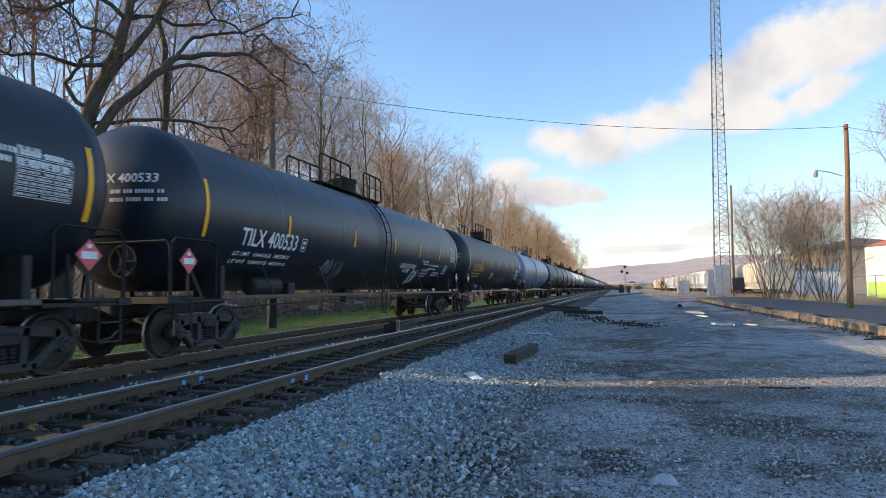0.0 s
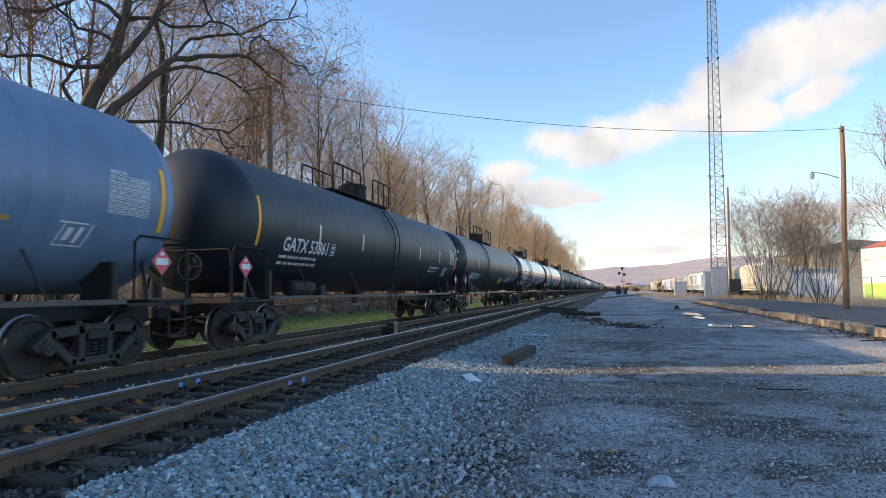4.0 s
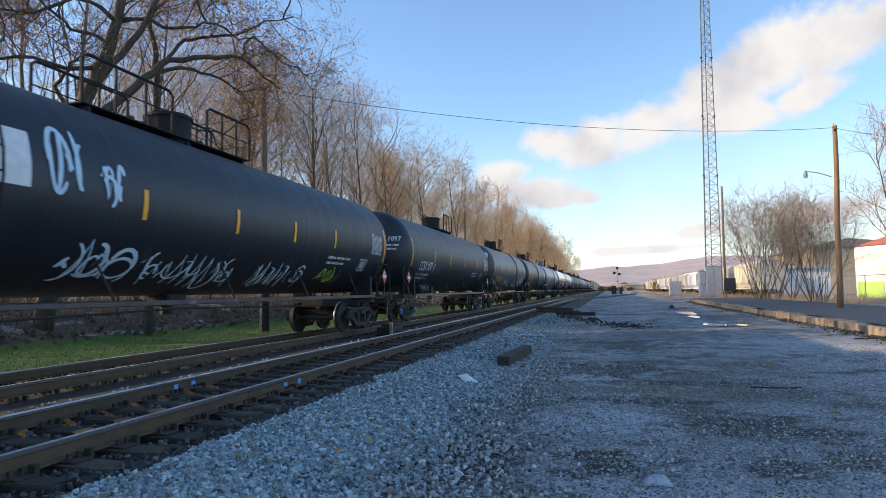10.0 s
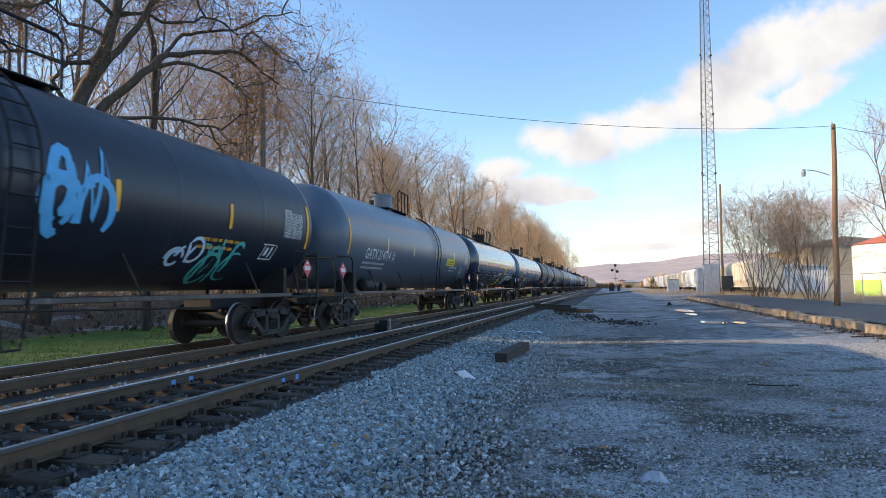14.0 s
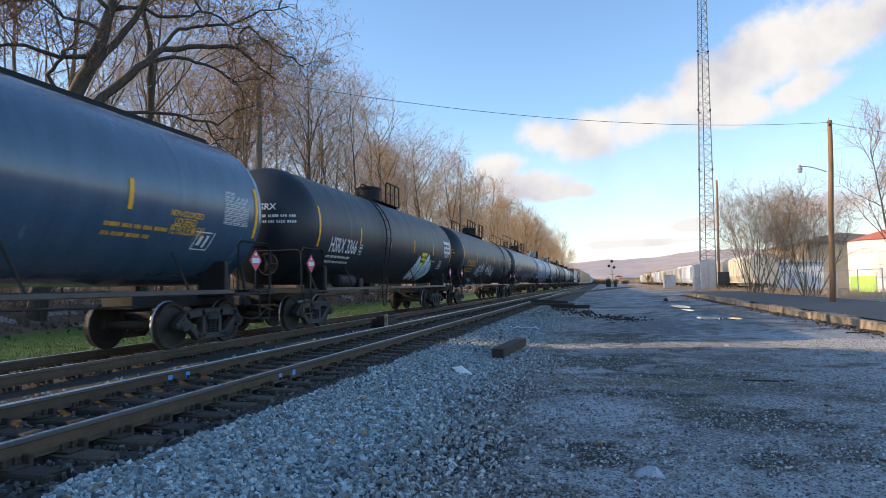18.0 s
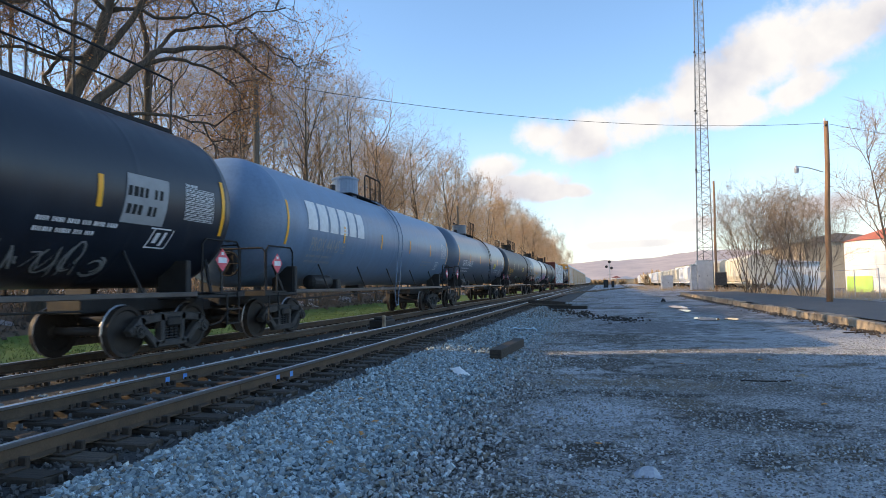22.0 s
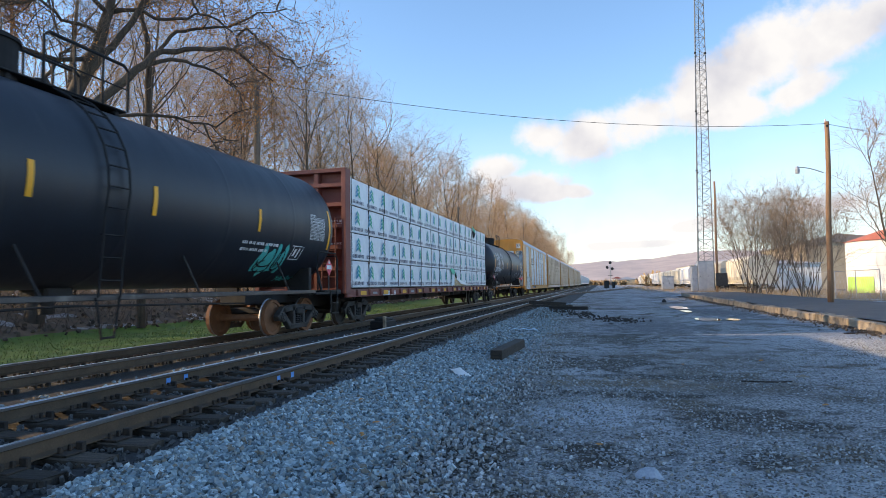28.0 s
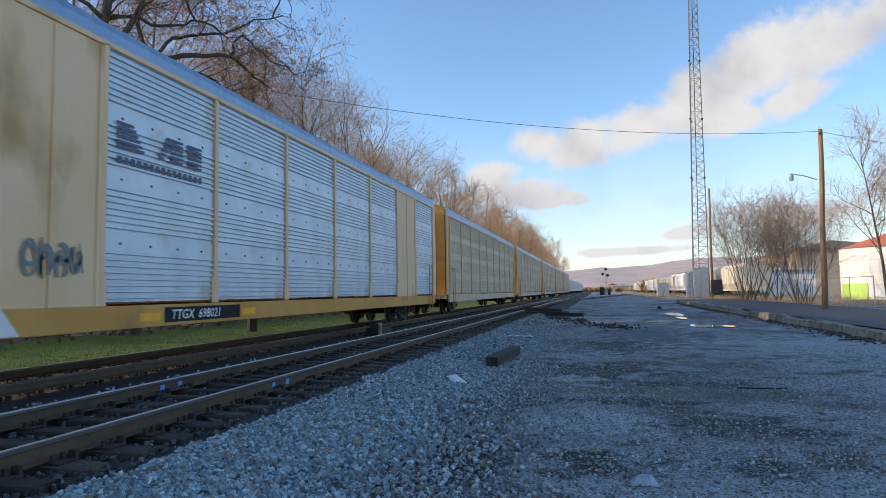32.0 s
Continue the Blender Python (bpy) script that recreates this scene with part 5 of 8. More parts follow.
EBM, EDM, SAM, CSM = end_beam_mesh(), end_deck_mesh(), saddle_mesh(), corner_sill_mesh()
ENM, ERM, CRM, STM, BRM, TGM = end_mesh(), end_rail_mesh(), cross_rail_mesh(), steps_mesh(), brake_mesh(), tankside_gear_mesh()
for me_ in (ENM, STM, TGM, EBM, EDM, SAM, CSM):
    me_.materials.append(M["steel"])
for me_ in (ERM, CRM, BRM):
    me_.materials.append(M["blackpipe"])


def placard_parts(car, y, z=1.75, x=1.56):
    """Diamond placard in its holder."""
    bm = one_box(-0.012, 0.0, -0.165, 0.165, -0.165, 0.165)
    bmesh.ops.rotate(bm, matrix=Matrix.Rotation(radians(45), 3, "X"), verts=bm.verts)
    p = part("placard", bm, M["red"], car, "red and white diamond placard", at=(x, y, z))
    part("placard_panel", one_box(0.001, 0.004, -0.14, 0.14, -0.055, 0.055), M["white"], p)
    part("placard_tip", one_box(0.001, 0.004, -0.04, 0.04, 0.1, 0.16), M["white"], p)
    part("placard_post", one_box(-0.03, -0.012, -0.03, 0.03, -0.65, 0.1), M["steel"], p)


def tag_stuff(ob):
    ob["kind"] = "stuff"
    return ob


def tank_car(b, e, look_, label, mark="", ink="white", mark_box=(1.1, -0.72, 2.3, 0.34), strips="yellow", tags=(), panels=(), lines=(), words=(), plat=(0.5, 4.4),
             run=False, ladder=0.5, seed=1, R=1.6, blue=False, rust=False, dome=0.5, brand=None, bandat=(), head="", head_tag=None, strip_u=None, load=None):
    rng = random.Random(seed)
    L = e - b
    car = thing("tank_car", (XT, (b + e) / 2, RZ), label, "tank car", "tank cars of the train")
    CARS.append((car, (b + e) / 2))
    paint_ = M[look_]
    hc = L / 2 + 0.12
    prof = [(-hc - 0.5 * R * math.cos(a), R * math.sin(a)) for a in (math.pi / 2 * k / 9 for k in range(10))]
    body = prof + [(-hc + 0.02, R + 0.004), (-hc + 0.06, R)]
    body += [(-hc + 0.2, R)]
    for k in range(1, 6):
        y = -hc + 2 * hc * (k - 0.18) / 5.6
        body += [(y - 0.12, R), (y - 0.03, R), (y - 0.012, R + 0.0022), (y + 0.012, R + 0.0022), (y + 0.03, R), (y + 0.12, R)]
    body += [(hc - 0.2, R)]
    body += [(-y, r) for y, r in ([*prof, (-hc + 0.02, R + 0.004), (-hc + 0.06, R)])[::-1]]
    bm = lathe_y(body, 56)
    bmesh.ops.translate(bm, vec=(0, 0, ZC), verts=bm.verts)
    shell = part("tank", bm, paint_, car, smooth=True)
    for y, w in bandat:
        part("tank_band", lathe_band(R, y - L / 2, w), M["band"], shell, "dark stained band round the tank")
    # ends
    for s in (-1, 1):
        flip = pose(0, -L / 2, 0) if s < 0 else pose(0, L / 2, 0, 0, 0, 180)
        pl = part("stub_sill", ENM, None, car, at=flip)
        part("end_rail", CRM, None, pl)
        part("end_beam", EBM, None, pl)
        part("end_deck", EDM, None, pl)
        for mir in (1, -1):
            part("saddle", SAM, None, pl, at=Matrix.Diagonal((mir, 1, 1, 1)))
            part("corner_sill", CSM, None, pl, at=Matrix.Diagonal((mir, 1, 1, 1)))
        part("handrail", ERM, None, pl)
        part("handrail", ERM, None, pl, at=Matrix.Diagonal((-1, 1, 1, 1)))
        part("steps", STM, None, pl)
        part("steps", STM, None, pl, at=Matrix.Diagonal((-1, 1, 1, 1)))
        part("coupler", CUM, None, car, at=flip @ pose(0, -0.42, 0))
        part("air_hose", HOM, None, car, at=flip @ pose(0, -0.42, 0))
        truck_at(car, s * (L / 2 - 0.78), rng, blue, rust)
        for sx in (-1, 1):
            part("saddle_brace", tube(bmesh.new(), [(sx * 1.4, s * (L / 2 - 0.1), 1.1), (sx * 1.12, s * (L / 2 + 0.05), 1.95)], 0.035, 6), M["steel"], car)
    part("brake_wheel", BRM, None, car, at=pose(0, -L / 2, 0))
    part("air_reservoir", TGM, None, car, at=pose(0, -L / 2 + 0.6, 0))
    placard_parts(car, L / 2 + 0.05)
    placard_parts(car, -L / 2 - 0.45)
    # side pipes with their brackets
    for sx in (-1, 1):
        pipe = part("side_sill", one_box(sx * 1.46 - 0.025, sx * 1.46 + 0.025, -L / 2 + 0.62, L / 2 - 0.62, 1.04, 1.13, bevel=0.012), M["sill"], car)
        n = int(L / 3.1)
        for k in range(n):
            y = -L / 2 + 2.3 + (L - 4.6) * k / (n - 1)
            part("bracket", tube(bmesh.new(), [(sx * 1.46, y + 0.28, 1.09), (sx * 1.2, y, 1.98)], 0.022, 5), M["steel"], pipe)
    part("brake_rod", tube(bmesh.new(), [(0.35, -L / 2 + 1.4, 0.82), (0.3, 0, 0.95), (0.35, L / 2 - 1.4, 0.82)], 0.022, 5), M["steel"], car)
    out = one_box(-0.28, 0.28, -0.28, 0.28, 1.05, ZC - R + 0.12, bevel=0.04)
    cyl(out, (0, 0, 0.82), (0, 0, 1.06), 0.12)
    part("bottom_outlet", out, M["steel"], car)
    # top fittings
    ty = -L / 2 + L * plat[0]
    zt = ZC + R
    half = plat[1] / 2
    y0_, y1_ = ty - (0.75 if plat[1] < 4.2 else half * 1.25), ty + half * (1.45 if plat[1] < 4.2 else 1.0)
    pf = one_box(-0.55, 0.55, y0_, y1_, zt + 0.02, zt + 0.05, bevel=0.008)
    for y in (y0_ + 0.2, ty, y1_ - 0.2):
        box(pf, -0.5, 0.5, y - 0.04, y + 0.04, zt - 0.12, zt + 0.03)
    plt = part("walkway", pf, M["blackpipe"], car)
    for sx in (-1, 1):
        bm = bmesh.new()
        x = sx * 0.54
        hr = 0.88
        for ya, yb in ((ty + 0.55, y1_),) if plat[1] < 4.2 else ((ty + 0.55, y1_), (y0_, ty - 0.55)):
            tube(bm, [(x, ya, zt + 0.04), (x, ya, zt + hr - 0.08), (x, ya + 0.1, zt + hr), (x, yb - 0.1, zt + hr), (x, yb, zt + hr - 0.08), (x, yb, zt + 0.04)], 0.03)
            tube(bm, [(x, ya, zt + 0.45), (x, yb, zt + 0.45)], 0.014)
            for k in (1, 2):
                y = ya + (yb - ya) * k / 3
                tube(bm, [(x, y, zt + 0.04), (x, y, zt + hr)], 0.026)
        part("guard_rail", bm, M["blackpipe"], plt)
    dm = cyl(bmesh.new(), (0, ty, zt - 0.1), (0, ty, zt + dome), 0.46, n=24)
    cyl(dm, (0, ty, zt + dome), (0, ty, zt + dome + 0.05), 0.5, n=24)
    cyl(dm, (0, ty, zt + dome + 0.05), (0, ty, zt + dome + 0.1), 0.42, n=24)
    part("manway_housing", dm, M["blackpipe"] if look_ not in ("bluegrey", "greygloss") else paint_, car, smooth=False)
    for dy_ in (-1.1, 1.0):
        part("valve", cyl(bmesh.new(), (0, ty + dy_, zt - 0.05), (0, ty + dy_, zt + 0.28), 0.1, n=10), M["steel"], car)
    if run:
        rb = one_box(-0.3, 0.3, -hc + 0.1, hc - 0.1, zt + 0.03, zt + 0.06)
        for sx in (-1, 1):
            box(rb, sx * 0.31 - 0.01, sx * 0.31 + 0.01, -hc + 0.1, hc - 0.1, zt - 0.01, zt + 0.08)
        for k in range(9):
            y = -hc + 2 * hc * k / 8
            box(rb, -0.3, 0.3, y - 0.03, y + 0.03, zt - 0.06, zt + 0.04)
        for z in (0.1, 0.45, 0.8, 1.1):      # grab irons on the head
            d = -hc - 0.5 * R * math.sqrt(1 - (0.16 + z * z) / (R * R)) - 0.05
            part("grab_iron", tube(bmesh.new(), [(0.2, d + 0.09, ZC + z), (0.2, d, ZC + z), (0.6, d, ZC + z), (0.6, d + 0.12, ZC + z)], 0.012, 5), M["galv"], shell)
        board = part("running_board", rb, M["blackpipe"], car)
        if run > 1:
            for sx in (-1, 1):
                bm = bmesh.new()
                tube(bm, [(sx * 0.5, -hc + 0.5, zt + 1.02), (sx * 0.5, hc - 0.3, zt + 1.02)], 0.024)
                for k in range(8):
                    y = -hc + 0.5 + (2 * hc - 0.8) * k / 7
                    tube(bm, [(sx * 0.5, y, zt - 0.04), (sx * 0.5, y, zt + 1.02)], 0.024)
                part("guard_rail", bm, M["blackpipe"], board)
    if ladder is not None:
        y = -L / 2 + L * ladder
        bm = bmesh.new()
        for dy_ in (-0.22, 0.22):
            pts = [(1.52, y + dy_, 1.09)] + [((R + 0.09) * math.cos(a), y + dy_, ZC + (R + 0.09) * math.sin(a)) for a in (radians(q) for q in range(-15, 70, 12))]
            tube(bm, pts, 0.02, 5)
        for q in range(-12, 66, 11):
            a = radians(q)
            tube(bm, [((R + 0.09) * math.cos(a), y - 0.22, ZC + (R + 0.09) * math.sin(a)), ((R + 0.09) * math.cos(a), y + 0.22, ZC + (R + 0.09) * math.sin(a))], 0.014, 5)
        for z in (1.35, 1.7, 2.05):
            tube(bm, [(1.56, y - 0.22, z), (1.56, y + 0.22, z)], 0.014, 5)
        for dy_, dz in ((-0.6, 0.45), (0.6, 0.45)):
            tube(bm, [(1.5, y + dy_ * 0.4, 1.09), (1.5, y + dy_ * 0.2, dz)], 0.018, 5)
        tube(bm, [(1.5, y - 0.14, 0.47), (1.5, y + 0.14, 0.47)], 0.018, 5)
        part("ladder", bm, M["blackpipe"] if look_ not in ("bluegrey",) else paint_, car)
    # reflectors
    inner = strip_u or [L * k / 6 for k in range(1, 6)]
    for u in [0.0, *inner, L]:
        edge = u in (0.0, L)
        v0, h = (-0.68, 1.1) if edge else (-0.45, 0.5)
        part("reflector", wrap(flat_bar(bmesh.new(), -0.05, 0, 0.1, h), u, v0, R, L), M[strips if not (edge and strips == "pale") else "yellow"], shell)
    # lettering
    ink_ = M[ink]
    if mark:
        mu, mv, mw, mh = mark_box
        bm = text_mesh(mark, mh)
        wide = max(v.co.x for v in bm.verts)
        part("lettering", wrap(bm, mu, mv, R, L, sx=mw / wide), ink_, shell)
        for r in range(2):
            if load:
                bm = text_mesh(load[r], 0.095, 0.12)
                long_ = max(v.co.x for v in bm.verts)
                for v in bm.verts:
                    v.co.x = v.co.x * mw * 0.98 / long_
                    v.co.y += -0.24 - 0.19 * r
                part("load_line", wrap(bm, mu - 0.1, mv, R, L), ink_, shell)
            else:
                bm = word_bars(bmesh.new(), 0.05 * r, -0.19 - 0.17 * r, mw * 0.85, 0.075, rng)
                tag_stuff(part("data_line", wrap(bm, mu, mv, R, L), ink_, shell))
        bm = bmesh.new()
        for x0, y0, w, h in ((0, 0, 0.24, 0.02), (0, 0.3, 0.24, 0.02), (0, 0, 0.02, 0.32), (0.22, 0, 0.02, 0.32), (0.06, 0.06, 0.12, 0.07), (0.06, 0.18, 0.12, 0.07)):
            flat_bar(bm, x0, y0, w, h)
        part("stencil_box", wrap(bm, mu + mw + 0.2, mv, R, L), ink_, shell)
    for u, v, w, h in lines:
        bm = bmesh.new()
        rows_ = max(1, int(h / 0.1))
        for r in range(rows_):
            word_bars(bm, 0, h * (r + 0.2) / rows_, w, h / rows_ * 0.6, rng)
        tag_stuff(part("data_line", wrap(bm, u, v, R, L), ink_, shell))
    for u, v, w, h, words_ in words:
        bm = text_mesh(words_, h)
        wide = max(q.co.x for q in bm.verts)
        part("lettering", wrap(bm, u, v, R, L, sx=w / wide), ink_, shell)
    if brand:
        u, v, w, h = brand
        for k in range(6):
            part("brand_block", wrap(flat_bar(bmesh.new(), w * k / 6, 0, w / 6 * 0.8, h), u, v, R, L), M["white"], shell, "white brand lettering block")
    bm = bmesh.new()
    word_bars(bm, 0.02, 0.08, 0.34, 0.05, rng)
    for r in range(9):      # a ruled table of test dates
        flat_bar(bm, 0, -0.074 * r + 0.055, 0.84, 0.009)
        if r < 8:
            word_bars(bm, 0.03, -0.074 * r + 0.003, 0.36, 0.034, rng)
            word_bars(bm, 0.42, -0.074 * r + 0.003, 0.2, 0.034, rng)
            word_bars(bm, 0.65, -0.074 * r + 0.003, 0.17, 0.034, rng)
    for x in (0.0, 0.39, 0.62, 0.832):
        flat_bar(bm, x, -0.537, 0.009, 0.6)
    tag_stuff(part("test_stencil", wrap(bm, L - 1.15, 0.08, R, L), M["white"], shell))
    bm = bmesh.new()
    for x0, y0, w, h in ((0, 0, 0.5, 0.025), (0, 0.36, 0.5, 0.025), (0, 0, 0.025, 0.38), (0.475, 0, 0.025, 0.38), (0.12, 0.1, 0.1, 0.2), (0.3, 0.06, 0.07, 0.26)):
        flat_bar(bm, x0, y0, w, h, 0.25)
    part("stencil_box", wrap(bm, L - 1.9, -1.05, R, L), M["white"], shell)
    bm = bmesh.new()
    for r in range(2):
        word_bars(bm, 0, -0.16 * r, 1.5 - 0.4 * r, 0.07, rng)
    tag_stuff(part("data_line", wrap(bm, L - 4.1, -0.75, R, L), ink_, shell))
    for u, v, w, h, col in panels:
        pn = part("notice_panel", wrap(flat_bar(bmesh.new(), 0, 0, w, h, 0.1), u, v, R, L), M[col], shell)
        bm = bmesh.new()
        for r in range(2):
            word_bars(bm, 0.08 * w, h * (0.55 - 0.36 * r), w * 0.84, h * 0.2, rng, 0.1)
        tag_stuff(part("notice_line", wrap(bm, u, v, R, L, off=0.014), M["steel"] if col in ("panel", "gold") else M["blackpipe"], pn))
    for i, (u, v, w, h, col, kind) in enumerate(tags):
        if kind == "fill":
            part("sprayed_fill", wrap(bubble(w, h, seed * 7 + i), u, v, R, L, off=0.008), M[col], shell, "sprayed bubble-shaped piece")
            part("sprayed_tag", wrap(scrawl(w, h, seed * 11 + i, 0.035), u, v, R, L, off=0.014), M["blackpipe"], shell)
        else:
            part("sprayed_tag", wrap(scrawl(w, h, seed * 13 + i, kind), u, v, R, L, off=0.012), M[col], shell, "sprayed graffiti tag")
    # markings on the leading head
    if head:
        bm = text_mesh(head, 0.17)
        onto_head(bm, 0.15, 0.35, R, hc)
        part("head_lettering", bm, ink_, shell)
        bm = bmesh.new()
        for r in range(2):
            word_bars(bm, 0.1, -0.2 - 0.15 * r, 1.0, 0.07, rng)
        onto_head(bm, 0.15, 0.35, R, hc)
        tag_stuff(part("head_line", bm, ink_, shell))
    if head_tag:
        bm = scrawl(0.9, 0.4, seed, 0.06, 4)
        onto_head(bm, 0.3, 0.55, R, hc)
        part("sprayed_tag", bm, M[head_tag], shell)
    return car


def lathe_band(R, y, w):
    bm = lathe_y([(y, R + 0.002), (y, R + 0.012), (y + w, R + 0.012), (y + w, R + 0.002)], 48)
    bmesh.ops.translate(bm, vec=(0, 0, ZC), verts=bm.verts)
    return bm


def onto_head(bm, x0, z0, R, hc):
    for v in bm.verts:
        x, z = x0 + v.co.x, z0 + v.co.y
        d = max(0.0, 1 - (x * x + z * z) / (R * R))
        v.co = Vector((x, -hc - 0.5 * R * math.sqrt(d) - 0.008, ZC + z))
    bmesh.ops.recalc_face_normals(bm, faces=bm.faces)
    return bm


TC = tank_car
TC(-11.3, 7.12, 'black', 'black pressure tank car with white stencils and yellow reflectors', seed=1, lines=((17.04, -0.07, 1.04, 0.26),))
TC(9.78, 28.42, 'semi', 'black pressure tank car with faint pale graffiti', mark='TILX 400533', mark_box=(1.2, -0.75, 2.29, 0.38), head='X 400533', dome=0.45, seed=2, tags=((5.09, -1.61, 1.44, 0.78, 'gdim', 0.05), (12.68, -1.85, 1.04, 1.0, 'gpale', 0.045),), panels=((13.76, -1.28, 0.91, 0.38, 'greystencil'),), lines=((13.56, -0.74, 0.81, 0.21), (15.36, -1.21, 0.98, 0.23),), words=((11.13, -0.92, 1.76, 0.17, 'LIQUEFIED PETROLEUM GAS'), (11.57, -1.11, 0.72, 0.16, 'NON-ODORIZED'),), strip_u=[3.02, 6.77, 10.17, 12.96, 15.75], load=('LD LMT  154400LB  70050KG', 'LT WT  108600LB  49250KG'))
TC(31.36, 49.11, 'black', 'black tank car with yellow lettering and a lime notice panel', mark='UTLX 958586', mark_box=(1.0, -0.72, 2.41, 0.4), ink='gold', head='UTLX', seed=3, ladder=None, tags=((8.06, -1.63, 1.62, 0.72, 'gdim', 0.025), (9.8, -1.45, 2.23, 0.66, 'gdim', 0.025),), panels=((6.06, -1.13, 0.83, 0.39, 'ggreen'), (15.22, -1.01, 0.9, 0.69, 'white'),), strip_u=[2.9, 5.61, 8.2, 10.85, 13.75])
TC(51.75, 69.71, 'bluegrey', 'blue-grey tank car with yellow lettering', mark='UTLX 951436', mark_box=(1.17, -0.71, 2.06, 0.37), ink='gold', strips='pale', plat=(0.55, 5.0), seed=4, ladder=0.37, panels=((6.3, -0.52, 0.86, 0.37, 'panel'),), strip_u=[3.23, 6.0, 8.81, 11.59, 14.84])
TC(72.67, 89.79, 'black', 'dull black tank car with pale reflectors', mark='GATX 53861', strips='pale', seed=5)
TC(92.36, 110.0, 'semi', 'black pressure tank car with a yellow notice panel', mark='AREX 2736', mark_box=(1.23, -1.09, 2.01, 0.36), head='AREX 2736', plat=(0.53, 5.0), seed=6, ladder=0.3, panels=((10.24, -1.3, 1.07, 0.38, 'panel'),), lines=((12.57, -1.19, 2.11, 0.33),), strip_u=[2.9, 5.75, 8.6, 11.8, 14.84], load=('LD LIMIT  162800 LB  73850 KG', 'LT WT  100200 LB  45450 KG'))
TC(112.7, 129.9, 'gloss', 'glossy black tank car with a pink graffiti piece', mark='CBTX 784921', mark_box=(0.72, -0.78, 2.47, 0.43), seed=7, ladder=0.315, tags=((6.3, -1.53, 2.4, 1.13, 'gpink', 'fill'), (3.49, -1.63, 0.93, 0.86, 'gdim', 0.03),), panels=((11.78, -1.34, 0.94, 0.43, 'panel'),), strip_u=[3.22, 5.92, 8.69, 11.49, 14.4], load=('LD LMT  162900LB  73900KG', 'LT WT  100100LB  45400KG'))
TC(132.77, 151.28, 'gloss', 'glossy black tank car with blue and white graffiti', mark='TILX 309991', mark_box=(1.25, -0.75, 1.98, 0.38), head='309991', blue=True, seed=8, ladder=0.22, tags=((11.02, -1.16, 1.39, 0.49, 'white', 0.07), (13.95, -1.43, 1.14, 1.03, 'gdim', 0.035), (15.86, -1.85, 1.44, 1.04, 'gpale', 0.06), (3.13, -1.58, 1.56, 0.77, 'gblue', 0.06), (5.03, -1.84, 1.78, 1.05, 'gblue', 0.07),), panels=((11.73, -1.63, 0.89, 0.42, 'ggreen'),), lines=((15.97, -0.67, 1.04, 0.44),), strip_u=[3.38, 5.93, 8.31, 10.8, 13.3, 15.6])
TC(154.12, 171.55, 'black', 'black tank car covered with pale graffiti tags', mark='PROX 93072', mark_box=(1.15, -0.78, 1.63, 0.35), head_tag='ggreen', seed=9, ladder=0.2, brand=(0.33, -0.24, 3.96, 0.76), tags=((4.37, -0.43, 0.87, 1.35, 'gpale', 0.06), (5.32, -0.44, 0.52, 0.76, 'gpale', 0.05), (4.65, -1.85, 1.75, 1.0, 'gpale', 0.05), (6.6, -1.85, 2.78, 0.96, 'gpale', 0.035), (10.16, -1.85, 2.29, 0.89, 'gpale', 0.035), (13.19, -1.73, 1.47, 0.72, 'ggreen', 0.03),), strip_u=[3.6, 6.25, 8.87, 11.26, 13.54])
TC(174.7, 190.0, 'black', 'black tank car with white lettering', mark='CCSX 1097', mark_box=(1.17, -0.82, 1.81, 0.4), strips='yellow', head='CCSX 1097', dome=0.55, blue=True, plat=(0.53, 3.2), seed=10, ladder=None, tags=((3.78, -1.14, 0.71, 0.69, 'gdim', 0.025),), strip_u=[3.15, 5.94, 8.98, 12.1], load=('LD LMT  194500LB  88250KG', 'LT WT  91200LB  41400KG'))
TC(192.7, 208.2, 'charcoal', 'charcoal grey tank car with scattered blue-white graffiti', mark='TEIX 173008', mark_box=(1.39, -1.11, 2.17, 0.42), ink='gold', strips='yellow', head='173008', head_tag='gpale', dome=0.55, plat=(0.45, 3.2), seed=11, ladder=0.62, tags=((5.09, -1.43, 1.38, 0.62, 'gpale', 0.05), (6.97, -1.65, 1.55, 0.63, 'gpale', 0.045), (9.39, -1.59, 1.5, 0.98, 'gpale', 0.045), (11.4, -1.56, 1.25, 0.64, 'white', 0.05), (12.79, -1.35, 2.25, 0.82, 'white', 0.05), (10.88, -1.8, 1.22, 0.86, 'white', 0.06), (12.47, -1.84, 1.87, 1.36, 'gpale', 0.045),), strip_u=[2.87, 5.93, 9.32, 12.5])
TC(211.06, 226.3, 'semi', 'black tank car with a blue scrawl and teal tags', mark='UTLX 212777', mark_box=(1.16, -0.75, 2.1, 0.38), ink='gold', plat=(0.42, 3.4), seed=12, ladder=0.48, tags=((7.53, -0.98, 1.36, 1.53, 'gblue', 0.12), (10.37, -1.4, 0.88, 0.75, 'gpale', 0.05), (11.3, -1.85, 1.45, 1.34, 'gteal', 0.06), (1.68, -1.85, 2.36, 0.65, 'gteal', 0.05),), strip_u=[3.0, 6.0, 8.95, 11.95])
TC(229.0, 245.4, 'greygloss', 'dark grey tank car with white lettering', mark='GATX 214714', mark_box=(1.36, -0.73, 2.32, 0.35), strips='pale', dome=0.55, plat=(0.42, 2.6), seed=13, ladder=0.6, panels=((11.52, -0.64, 1.56, 0.33, 'panel'),), strip_u=[3.3, 6.31, 9.6, 12.9])
